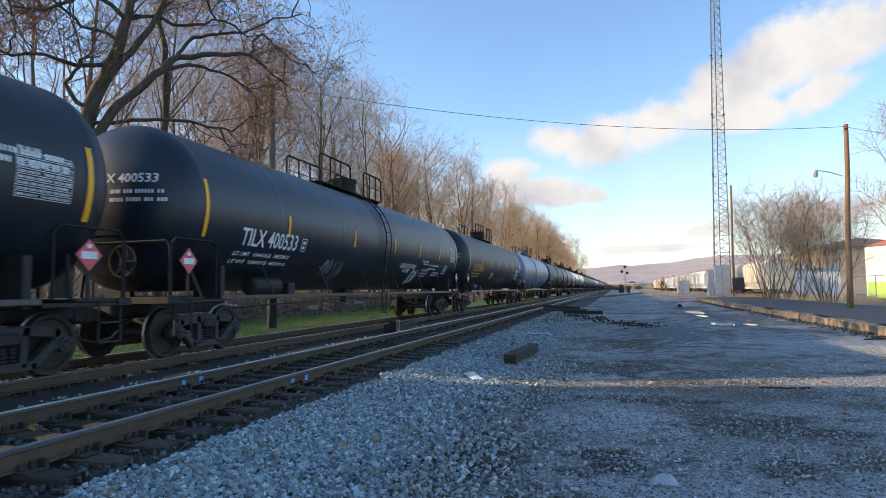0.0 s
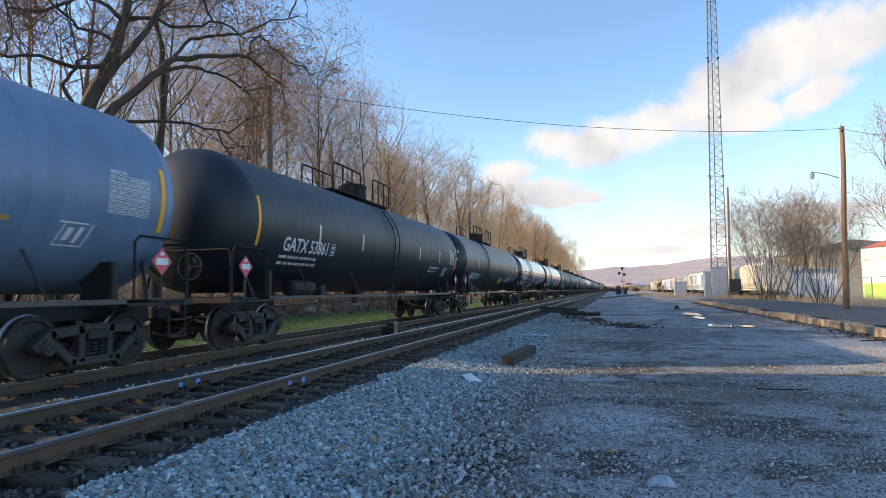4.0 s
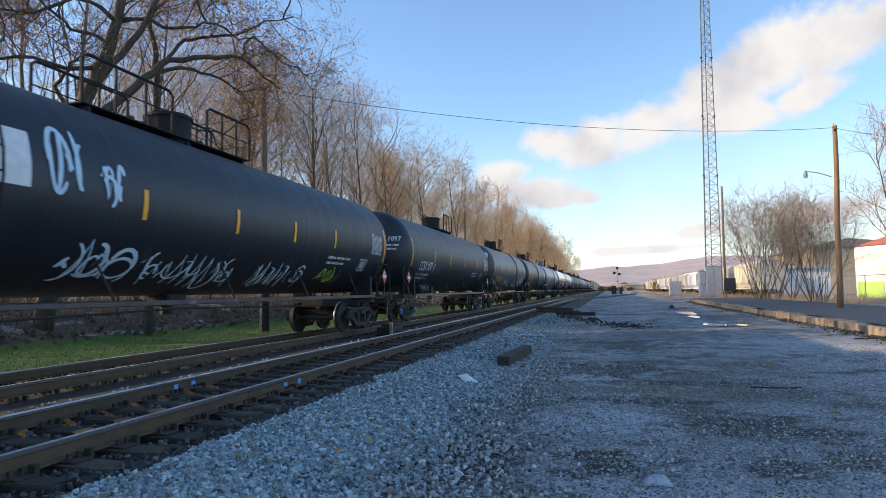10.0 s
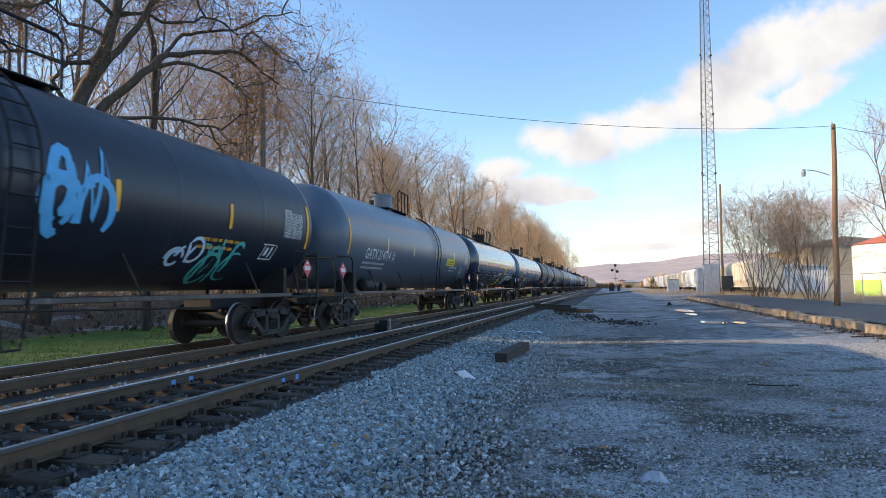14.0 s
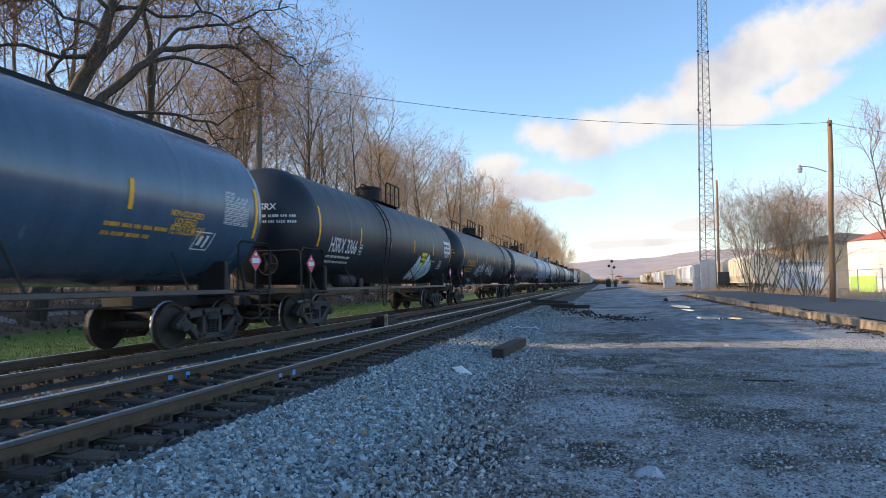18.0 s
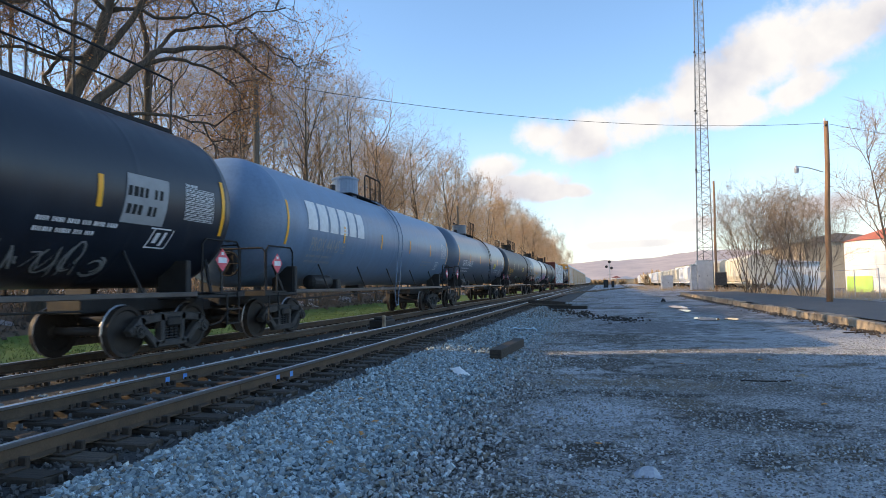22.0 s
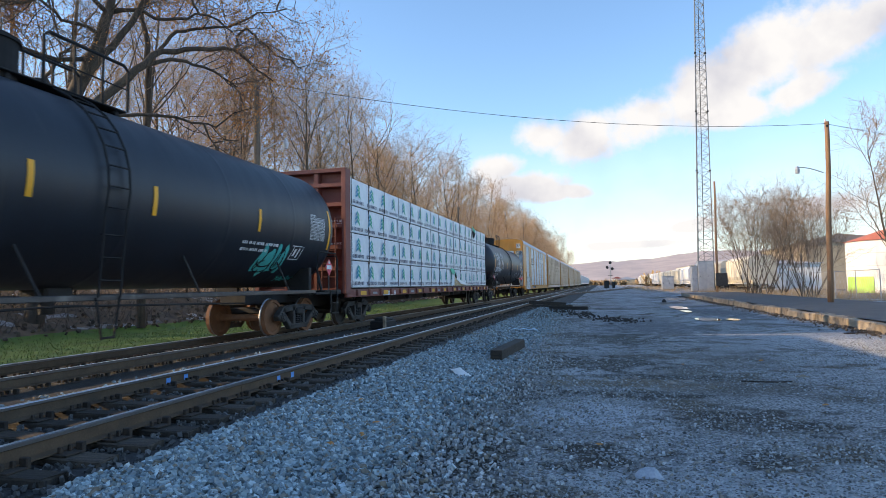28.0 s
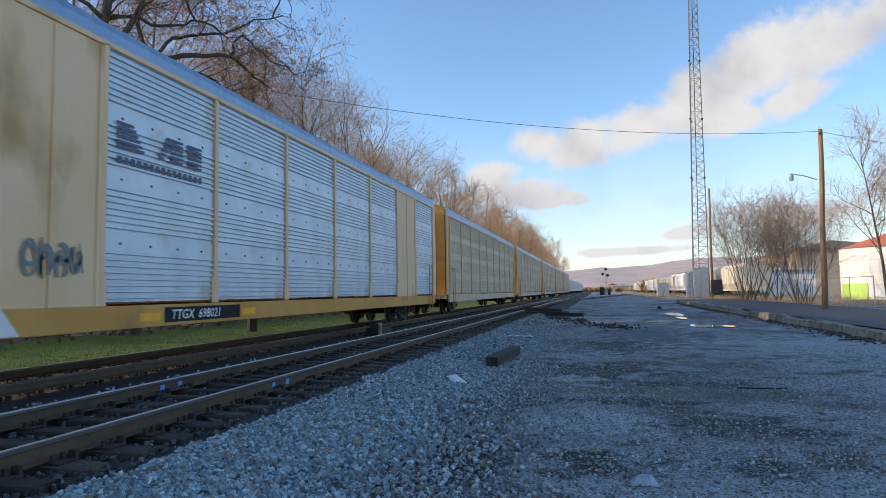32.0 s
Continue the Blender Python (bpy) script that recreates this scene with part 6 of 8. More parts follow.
TC(248.2, 263.3, 'gloss', 'glossy black tank car with yellow panels and white graffiti', run=True, seed=14, ladder=None, tags=((7.86, -1.25, 1.16, 0.43, 'gdim', 0.03), (10.07, -1.71, 1.56, 0.81, 'gpale', 0.06), (11.69, -1.37, 1.82, 0.61, 'white', 0.05),), panels=((9.76, -0.8, 0.74, 0.55, 'panel'), (8.1, -1.85, 0.78, 0.69, 'panel'),), lines=((7.77, -0.84, 1.05, 0.18),))
TC(265.92, 283.9, 'slateblue', 'dark slate tank car with yellow lettering', mark='NATX 1023', mark_box=(1.12, -0.81, 1.42, 0.37), ink='gold', run=True, plat=(0.46, 2.6), seed=15, ladder=None, panels=((4.75, -1.19, 0.84, 0.36, 'panel'),), words=((15.28, -0.44, 0.92, 0.11, 'NON-ODORIZED'), (15.42, -0.59, 0.61, 0.13, 'LIQUEFIED'), (15.36, -0.77, 0.94, 0.18, 'PETROLEUM GAS'),), strip_u=[3.49, 7.11, 10.74, 14.31])
TC(287.04, 301.6, 'black', 'black tank car with a filled white graffiti piece', mark='HSRX 3366', mark_box=(0.77, -0.77, 1.92, 0.43), head='HSRX', plat=(0.52, 3.0), seed=16, ladder=0.36, tags=((9.14, -1.85, 2.51, 1.26, 'gpale', 'fill'),), panels=((9.71, -0.92, 0.73, 0.53, 'panel'), (13.24, -0.27, 1.19, 0.58, 'white'),), strip_u=[2.9, 5.7, 8.55, 11.4])
TC(304.7, 322.3, 'black', 'black tank car with looping white graffiti', mark='UTLX 659059', mark_box=(1.0, -0.73, 2.2, 0.38), ink='gold', head='UTLX', plat=(0.5, 4.6), seed=17, ladder=0.78, tags=((4.06, -1.69, 0.86, 1.15, 'gpale', 0.07), (5.01, -1.39, 1.52, 1.0, 'white', 0.065), (7.18, -1.17, 1.48, 0.82, 'white', 0.06), (8.72, -1.51, 1.14, 0.92, 'white', 0.05),), strip_u=[3.7, 6.76, 9.64, 11.96, 14.11])
TC(325.0, 342.3, 'semi', 'black tank car with outlined graffiti letters', mark='IARX 58723', mark_box=(1.31, -0.68, 1.96, 0.43), head='58723', run=2, plat=(0.62, 5.2), seed=18, ladder=None, tags=((7.58, -1.85, 3.65, 1.25, 'gpale', 0.05), (11.96, -1.82, 2.88, 0.75, 'gdim', 0.035),), panels=((14.65, -0.64, 0.98, 0.81, 'greystencil'),), strip_u=[4.15, 6.74, 9.44, 11.88, 14.18], load=('LD LMT  162700 LBS  73800 KGS', 'LT WT  100300 LBS  45500 KGS'))
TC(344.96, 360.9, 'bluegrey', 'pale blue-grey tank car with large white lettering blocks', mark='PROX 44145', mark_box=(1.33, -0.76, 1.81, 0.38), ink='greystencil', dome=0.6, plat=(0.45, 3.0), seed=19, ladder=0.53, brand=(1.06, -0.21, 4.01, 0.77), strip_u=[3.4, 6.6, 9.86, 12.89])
TC(363.7, 379.4, 'greygloss', 'slate grey tank car with white lettering', mark='GATX 214866', mark_box=(1.03, -0.66, 2.24, 0.33), dome=0.55, plat=(0.45, 3.0), seed=20, ladder=0.58, panels=((11.02, -0.63, 0.8, 0.32, 'panel'),), strip_u=[2.9, 5.94, 9.03, 12.42])
TC(382.05, 399.3, 'black', 'black tank car with yellow lettering and a yellow panel', mark='UTLX 959108', mark_box=(0.88, -0.78, 2.05, 0.37), ink='gold', strips='pale', plat=(0.55, 4.6), seed=21, ladder=0.74, tags=((5.96, -1.44, 1.1, 0.45, 'gpale', 0.05), (8.9, -1.65, 1.13, 0.62, 'gdkgreen', 0.05), (11.02, -1.67, 0.94, 0.56, 'gdim', 0.04),), panels=((9.35, -0.54, 0.73, 0.34, 'panel'),), strip_u=[3.5, 5.92, 8.48, 11.42, 13.9])
TC(402.2, 418.15, 'silver', 'stained silver tank car with a dark band and graffiti', mark='UTLX 66080', mark_box=(1.15, -0.64, 2.57, 0.32), ink='gold', head_tag='gdkgreen', plat=(0.5, 3.4), bandat=((8.4, 0.55),), seed=22, ladder=0.54, tags=((4.89, -1.84, 5.0, 1.15, 'gpale', 'fill'), (9.99, -1.77, 5.86, 1.21, 'gpink', 0.09),))
TC(420.9, 435.9, 'black', 'black tank car with a teal graffiti oval', mark='TILX 350402', mark_box=(1.24, -0.96, 2.27, 0.38), strips='yellow', dome=0.55, rust=True, plat=(0.42, 3.2), seed=23, ladder=0.48, tags=((11.8, -1.55, 1.2, 0.8, 'gteal', 'fill'), (13.32, -1.85, 1.1, 0.26, 'gteal', 0.03),), strip_u=[2.8, 5.73, 8.1, 11.41])

# ---- bulkhead lumber car


def lumber_car(b, e):
    L = e - b
    car = thing("lumber_car", (XT, (b + e) / 2, RZ), "maroon centre-beam flat car stacked with white-wrapped lumber", "flat car")
    CARS.append((car, (b + e) / 2))
    rng = random.Random(5)
    bm = one_box(-1.45, 1.45, -L / 2, L / 2, 1.0, 1.12, bevel=0.01)
    part("deck", bm, M["maroon"], car)
    for sx in (-1, 1):
        part("side_sill", one_box(sx * 1.45 - 0.05, sx * 1.45 + 0.05, -L / 2 - 0.3, L / 2 + 0.3, 0.88, 1.125, bevel=0.01), M["maroon"], car)
    part("centre_sill", one_box(-0.3, 0.3, -L / 2 - 0.6, L / 2 + 0.6, 0.62, 0.997, bevel=0.02), M["steel"], car)
    part("centre_beam", one_box(-0.1, 0.1, -L / 2, L / 2, 1.12, 4.5), M["maroon"], car)
    bm = word_bars(bmesh.new(), 0, 0, 1.5, 0.15, rng)
    bmesh.ops.rotate(bm, matrix=Matrix.Rotation(radians(90), 3, "X"), verts=bm.verts)
    bmesh.ops.rotate(bm, matrix=Matrix.Rotation(radians(90), 3, "Z"), verts=bm.verts)
    tag_stuff(part("stencil", bm, M["white"], car, at=(1.505, -8.7, 0.89)))
    n = 22
    for k in range(n):
        y = -L / 2 + 0.5 + (L - 1.0) * k / (n - 1)
        part("stake_pocket", one_box(1.5, 1.57, y - 0.11, y + 0.11, 0.92, 1.11, bevel=0.008), M["maroon"], car)
        if k % 2 == 0:
            part("reflector", one_box(1.5, 1.508, y + 0.24, y + 0.74, 0.93, 1.06), M["gold"], car)
        elif k % 4 == 1:
            part("stencil", one_box(1.5, 1.505, y + 0.3, y + 0.7, 0.95, 1.02), M["greystencil"], car)
    for k in range(9):
        y = -L / 2 + 1.4 + (L - 2.8) * k / 8
        part("winch", cyl(bmesh.new(), (1.25, y - 0.12, 0.78), (1.25, y + 0.12, 0.78), 0.09, n=10), M["steel"], car)
    for s in (-1, 1):
        y0 = s * (L / 2)
        bm = one_box(-1.5, 1.5, -0.06, 0.0, 1.0, 4.82, bevel=0.01)
        for x in (-1.45, -0.5, 0.5, 1.45):
            box(bm, x - 0.07, x + 0.07, -0.42 if abs(x) > 1 else -0.3, -0.05, 1.0, 4.8, bevel=0.01)
        for z in (1.1, 1.75, 2.4, 3.05, 3.7, 4.3, 4.75):
            box(bm, -1.5, 1.5, -0.34, -0.05, z - 0.06, z + 0.06, bevel=0.01)
        bh = part("bulkhead", bm, M["maroon"], car, "faded maroon steel bulkhead", at=pose(0, y0, 0, 0, 0, 0 if s < 0 else 180) @ Matrix.Diagonal((1 if s < 0 else 0.86, 1, 1 if s < 0 else 0.9, 1)))
        for z in (4.5, 3.45, 2.75):
            bm = bmesh.new()
            for r in range(2 if z < 4.4 else 1):
                word_bars(bm, 0, -0.1 * r, 0.8, 0.12 if z > 4.4 else 0.06, rng)
            bmesh.ops.rotate(bm, matrix=Matrix.Rotation(radians(90), 3, "X"), verts=bm.verts)
            part("stencil", bm, M["white"], bh, at=(0.58, -0.064, z - 0.25))
        for x in (0.75, 1.2):
            part("ladder_rail", tube(bmesh.new(), [(x, -0.46, 1.0), (x, -0.46, 3.3)], 0.02, 5), M["maroon"], bh)
        for k in range(6):
            part("rung", tube(bmesh.new(), [(0.75, -0.46, 1.1 + 0.4 * k), (1.2, -0.46, 1.1 + 0.4 * k)], 0.016, 5), M["maroon"], bh)
        part("coupler", CUM, None, car, at=pose(0, y0 - 0.2 if s < 0 else y0 + 0.2, 0, 0, 0, 0 if s < 0 else 180))
        truck_at(car, s * (L / 2 - 1.6), rng)
    # wrapped bundles: four tiers a side
    tiers, cols = 4, 5
    h0, hh = 1.16, 0.86
    z = h0
    for tier in range(tiers):
        y = -L / 2 + 0.12
        ws = [4.5, 4.7, 4.4, 4.6, L - 0.24 - 18.2]
        if tier % 2:
            ws = ws[::-1]
        for w in ws:
            for sx in (1, -1):
                bm = one_box(min(sx * 0.14, sx * 1.42), max(sx * 0.14, sx * 1.42), y + 0.008, y + w - 0.008, z + 0.014, z + hh - 0.006, bevel=0.022)
                if sx > 0:
                    bmesh.ops.subdivide_edges(bm, edges=[ed for ed in bm.edges if ed.calc_length() > 1.0], cuts=22, use_grid_fill=True)
                    for v in bm.verts:
                        if v.co.x > 1.3:
                            v.co.x += 0.014 * noise.noise(v.co * 3.0) + 0.008 * noise.noise(Vector((v.co.y * 9, v.co.z * 4 + v.co.y * 3, 1)))
                bd = part("wrapped_pack", bm, M["wrap"], car, "white plastic-wrapped lumber bundle", at=None)
                if sx > 0:
                    nl = 4
                    for k in range(nl):
                        yy = y + w * (k + 0.5) / nl - 0.35 + rng.uniform(-0.06, 0.06)
                        for sgn, ink_ in ((-1, "logoteal"), (1, "logogreen")):
                            bm = bmesh.new()
                            for q in range(3):
                                zz, hw = z + 0.36 + 0.13 * q, 0.2 - 0.025 * q
                                v = [bm.verts.new(c) for c in ((0, 0, zz + 0.02), (0, sgn * hw, zz - 0.1), (0, sgn * hw, zz - 0.012), (0, 0, zz + 0.112))]
                                bm.faces.new(v if sgn > 0 else v[::-1])
                            tag_stuff(part("printed_mark", bm, M[ink_], bd, at=(1.44, yy + 0.4, 0)))
                        bm = bmesh.new()
                        for q in range(8):
                            yq = yy + 0.115 * q - 0.02
                            v = [bm.verts.new(c) for c in ((0, yq, z + 0.09), (0, yq + 0.055, z + 0.09), (0, yq + 0.055, z + 0.2), (0, yq, z + 0.2))]
                            bm.faces.new(v)
                        tag_stuff(part("printed_bar", bm, M["print"], bd, at=(1.44, 0, 0)))
                    for k in (0.02, 0.34, 0.67):
                        part("strap", one_box(1.43, 1.442, y + w * k, y + w * k + 0.025, z + 0.04, z + hh), M["blackpipe"], bd)
                    part("bearing_strip", one_box(1.2, 1.415, y + 0.1, y + w - 0.1, z - 0.008, z + 0.014), M["steel"], bd)
                    part("strap_buckle", one_box(1.432, 1.452, y + w * 0.34 - 0.02, y + w * 0.34 + 0.045, z + hh - 0.09, z + hh - 0.005), M["blackpipe"], bd)
            y += w
        z += hh
    # torn wrapping: bare boards under a sagging edge, and two folded flaps
    for k in range(9):
        z0, y1 = 1.18 + 0.082 * k, 2.2 + 2.9 * (1 - k / 8.5) ** 2.2
        part("bare_board", one_box(1.446, 1.458, 2.05, y1, z0, z0 + 0.074, bevel=0.004), M["lumber"], car, "pale bare boards")

    def flap(pts, mat, label):
        bm = bmesh.new()
        front = [bm.verts.new(c) for c in pts]
        back = [bm.verts.new((c[0] - 0.012, c[1], c[2])) for c in pts]
        bm.faces.new(front)
        bm.faces.new(back[::-1])
        for i in range(len(pts)):
            j = (i + 1) % len(pts)
            bm.faces.new((front[i], back[i], back[j], front[j]))
        bmesh.ops.recalc_face_normals(bm, faces=bm.faces)
        part("torn_wrap", bm, M[mat], car, label)
    # black sheet stands in for the shadow beneath the torn wrapping
    flap([(1.462, 2.2, 1.93), (1.5, 2.36, 1.86), (1.54, 2.58, 1.56), (1.5, 2.42, 1.6), (1.47, 2.22, 1.82)], "blackpipe", "black sheet below torn wrapping")
    flap([(1.462, 1.36, 2.03), (1.47, 1.7, 2.08), (1.49, 2.12, 2.02), (1.53, 2.16, 1.93), (1.56, 1.88, 1.72), (1.51, 1.55, 1.84)], "logogreen", "green-printed folded flap of wrapping")
    flap([(1.46, 1.9, 1.86), (1.53, 2.1, 1.88), (1.5, 2.08, 1.2), (1.46, 1.6, 1.18)], "wrap", "hanging flap of white wrapping")
    flap([(1.462, 2.4, 1.75), (1.5, 2.7, 1.5), (1.5, 3.6, 1.28), (1.49, 5.1, 1.2), (1.462, 5.3, 1.3), (1.462, 3.6, 1.5)], "wrap", "sagging torn edge of white wrapping")
    flap([(1.462, 7.05, 4.72), (1.5, 7.78, 4.58), (1.56, 7.5, 4.33), (1.5, 7.2, 4.45)], "logogreen", "green-printed folded flap of wrapping")
    flap([(1.47, 7.15, 4.46), (1.57, 7.6, 4.34), (1.52, 7.3, 3.98), (1.47, 7.2, 4.2)], "blackpipe", "black sheet below torn wrapping")
    return car


lumber_car(437.64, 460.72)
TC(463.66, 478.75, 'black', 'dull black tank car with white graffiti', mark='GBRX 701488', mark_box=(0.47, -0.79, 2.28, 0.38), strips='yellow', plat=(0.42, 3.0), bandat=((7.3, 0.14),), seed=24, ladder=0.5, tags=((0.64, -0.8, 3.31, 1.51, 'white', 0.075), (7.2, -1.16, 0.9, 0.48, 'gdim', 0.035), (8.58, -1.19, 0.68, 0.58, 'greystencil', 0.035), (10.2, -1.3, 1.0, 0.4, 'greystencil', 0.03), (11.2, -1.25, 0.9, 0.5, 'greystencil', 0.04), (12.4, -1.45, 1.4, 0.75, 'greystencil', 0.03),), strip_u=[3.0, 5.9, 8.87, 11.84])

# ---- auto racks


def corrugated(w, z0, z1, pitch=0.1, depth=0.045):
    """A ribbed steel panel in the y-z plane, ribs running along y, flat girts at a quarter, half and three quarters."""
    prof, z = [], z0
    girts = [z0 + (z1 - z0) * f for f in (0.22, 0.48, 0.73)]
    while z < z1:
        g = min(abs(z - q) for q in girts)
        if g < 0.14:
            prof += [(0.022, z), (0.022, z + pitch * 0.9)]
        else:
            prof += [(0, z), (0, z + pitch * 0.45), (depth, z + pitch * 0.55), (depth, z + pitch * 0.9)]
        z += pitch
    vs, fs = [], []
    for x, zz in prof:
        vs += [(x, 0, zz), (x, w, zz)]
    for i in range(len(prof) - 1):
        fs.append((2 * i, 2 * i + 1, 2 * i + 3, 2 * i + 2))
    return quick_mesh("rack_panel", vs, fs)


def rack_roof(L, w=1.6, z0=5.1, z1=5.72):
    """A shallow corrugated roof with rounded shoulders."""
    prof = [(w, z0), (w - 0.01, z0 + 0.26), (w - 0.12, z0 + 0.42), (w * 0.62, z1 - 0.06), (0, z1), (-w * 0.62, z1 - 0.06), (-w + 0.12, z0 + 0.42), (-w + 0.01, z0 + 0.26), (-w, z0)]
    n = int(L / 0.15)
    vs, fs = [], []
    k = len(prof)
    for i in range(n + 1):
        d = 0.02 if i % 2 else 0.0
        for x, z in prof:
            vs.append((x * (1 + d * 0.4), -L / 2 + L * i / n, z + d * (z - z0)))
    for i in range(n):
        for j in range(k - 1):
            fs.append((i * k + j, i * k + j + 1, (i + 1) * k + j + 1, (i + 1) * k + j))
    return quick_mesh("rack_roof", vs, fs)


RACK_PANELS = {}


def auto_rack(b, L, first, label):
    car = thing("auto_rack", (XT, b + L / 2, RZ), label, "auto rack car", "auto rack cars of the train")
    CARS.append((car, b + L / 2))
    rng = random.Random(int(b))
    W, Z0, Z1 = 1.6, 1.05, 5.1
    post_m = M["rackcream"] if first else M["rackgrey"]
    bm = bmesh.new()
    for sx in (-1, 1):
        box(bm, sx * W - 0.05, sx * W + 0.05, -L / 2 + 0.3, L / 2 - 0.3, 0.68, 1.05, bevel=0.01)
    box(bm, -1.5, 1.5, -L / 2, L / 2, 0.85, 1.0)
    box(bm, -0.35, 0.35, -L / 2 - 0.5, L / 2 + 0.5, 0.6, 0.9)
    part("underframe", bm, M["rackyellow"] if first else M["rackgrey"], car)
    rm = rack_roof(L)
    rm.materials.append(M["rackroof"])
    part("roof", rm, None, car, "blue-grey galvanised corrugated roof")
    segs = [("c", 0.0, 1.7), ("p", 1.7, 4.4), ("c", 4.4, 6.2)] + [("p", 6.2 + 2.86 * k, 6.2 + 2.86 * (k + 1)) for k in range(5)] + [("c", 20.5, 22.9), ("p", 22.9, 25.7), ("c", 25.7, L)]
    if not first:
        segs = [("y", 0.0, 0.6)] + [("p", 0.6 + (L - 1.2) / 9 * k, 0.6 + (L - 1.2) / 9 * (k + 1)) for k in range(9)] + [("y", L - 0.6, L)]
    for sx in (1, -1):
        for kind, a, c in segs:
            if kind in "cy":
                bm = one_box(-0.04, 0.03, a, c, Z0, Z1, bevel=0.008)
                ob = part("end_panel" if kind == "c" else "corner_post", bm, M["rackcream"] if kind == "c" else M["rackyellow"], car)
                ob.matrix_basis = pose(sx * W, -L / 2, 0) if sx > 0 else pose(-W, L / 2, 0, 0, 0, 180)
                if c - a > 1.2:
                    for q in (a + 0.08, (a + c) / 2, c - 0.08):
                        part("panel_rib", one_box(0.03, 0.055, q - 0.04, q + 0.04, Z0, Z1 - 0.06, bevel=0.006), M["rackcream"], ob)
            else:
                w = round(c - a - 0.12, 2)
                key = (w, first)
                if key not in RACK_PANELS:
                    RACK_PANELS[key] = corrugated(w, Z0 + 0.06, Z1 - 0.05)
                    RACK_PANELS[key].materials.append(M["rackpanel"] if first else M["rackgrey"])
                m = pose(W - 0.02, -L / 2 + a + 0.06, 0) if sx > 0 else pose(-W + 0.02, L / 2 - a - 0.06, 0, 0, 0, 180)
                pn = part("rack_panel", RACK_PANELS[key], None, car, at=m)
                if first and sx > 0:
                    for f in (0.22, 0.48, 0.73):
                        bm = bmesh.new()
                        nb = max(4, int(w / 0.55))
                        for q in range(nb):
                            yq, zq = w * (q + 0.5) / nb, Z0 + 0.06 + (Z1 - Z0 - 0.11) * f + 0.05
                            cyl(bm, (0.02, yq, zq), (0.034, yq, zq), 0.022, n=6)
                        part("bolt_row", bm, M["steel"], pn)
            # posts
            bm = one_box(-0.03, 0.06, -0.05, 0.05, Z0, Z1 + 0.02, bevel=0.008)
            box(bm, 0.0, 0.05, -0.1, 0.1, Z0, Z0 + 0.5, bevel=0.01)
            m = pose(sx * W, -L / 2 + a, 0) if sx > 0 else pose(-W, L / 2 - a, 0, 0, 0, 180)
            part("side_post", bm, post_m, car, at=m)
        top = one_box(sx * W - 0.04, sx * W + 0.06, -L / 2, L / 2, Z1 - 0.03, Z1 + 0.06, bevel=0.01)
        part("top_rail", top, post_m, car)
    # end doors
    for s in (-1, 1):
        dr = []
        for k in range(4):
            x0, x1 = -1.52 + 0.76 * k, -1.52 + 0.76 * (k + 1)
            bm = one_box(x0, x1, -0.06, 0.0, 1.0, 5.3 if k in (0, 3) else 5.52, bevel=0.012)
            box(bm, x0 + 0.06, x0 + 0.13, -0.11, -0.06, 1.0, 5.2, bevel=0.01)
            dr.append(part("end_door", bm, M["rackyellow"], car, "yellow folding end door panel", at=pose(0, s * L / 2, 0, 0, 0, 0 if s < 0 else 180)))
        bm = bmesh.new()
        bm.faces.new([bm.verts.new((x, -0.03, z)) for x, z in ((-1.59, 5.1), (1.59, 5.1), (1.58, 5.36), (1.47, 5.5), (0.98, 5.64), (0, 5.7), (-0.98, 5.64), (-1.47, 5.5), (-1.58, 5.36))])
        ex = bmesh.ops.extrude_face_region(bm, geom=bm.faces[:])
        bmesh.ops.translate(bm, vec=(0, 0.1, 0), verts=[g for g in ex["geom"] if isinstance(g, bmesh.types.BMVert)])
        part("end_gable", bm, M["rackyellow"], car, at=pose(0, s * L / 2, 0, 0, 0, 0 if s < 0 else 180))
        if first and s < 0:
            for k, (xa, xb) in enumerate(((-1.5, -0.78), (-0.74, -0.02), (0.02, 0.64))):
                part("silver_patch", one_box(xa, xb, -0.068, -0.062, 1.05, 4.5), M["rackpanel"], dr[k], "silver-blue painted lower door")
            part("primer_patch", one_box(0.78, 1.1, -0.068, -0.062, 1.05, 4.5), M["primer"], dr[3], "stained cream primer")
            part("blue_patch", one_box(1.12, 1.5, -0.068, -0.062, 1.05, 4.5), M["stainblue"], dr[3], "blue stained paint")
            bm = scrawl(0.34, 0.25, 5, 0.03, 3)
            bmesh.ops.rotate(bm, matrix=Matrix.Rotation(radians(90), 3, "X"), verts=bm.verts)
            part("sprayed_tag", bm, M["red"], dr[3], "red sprayed tag", at=(1.13, -0.075, 1.65))
            bm = text_mesh("TTGX\n698021", 0.16)
            bmesh.ops.rotate(bm, matrix=Matrix.Rotation(radians(90), 3, "X"), verts=bm.verts)
            part("lettering", bm, M["blackpipe"], dr[3], at=(0.84, -0.072, 4.3))
            sg = part("height_sign", one_box(0.9, 1.3, -0.068, -0.062, 4.75, 5.2), M["white"], dr[3])
            bm = text_mesh("EXCESS\nHEIGHT\nCAR", 0.085)
            bmesh.ops.rotate(bm, matrix=Matrix.Rotation(radians(90), 3, "X"), verts=bm.verts)
            part("lettering", bm, M["blackpipe"], sg, at=(0.93, -0.072, 5.08))
        part("coupler", CUM, None, car, at=pose(0, s * (L / 2), 0, 0, 0, 0 if s < 0 else 180))
        truck_at(car, s * (L / 2 - 3.2), rng)
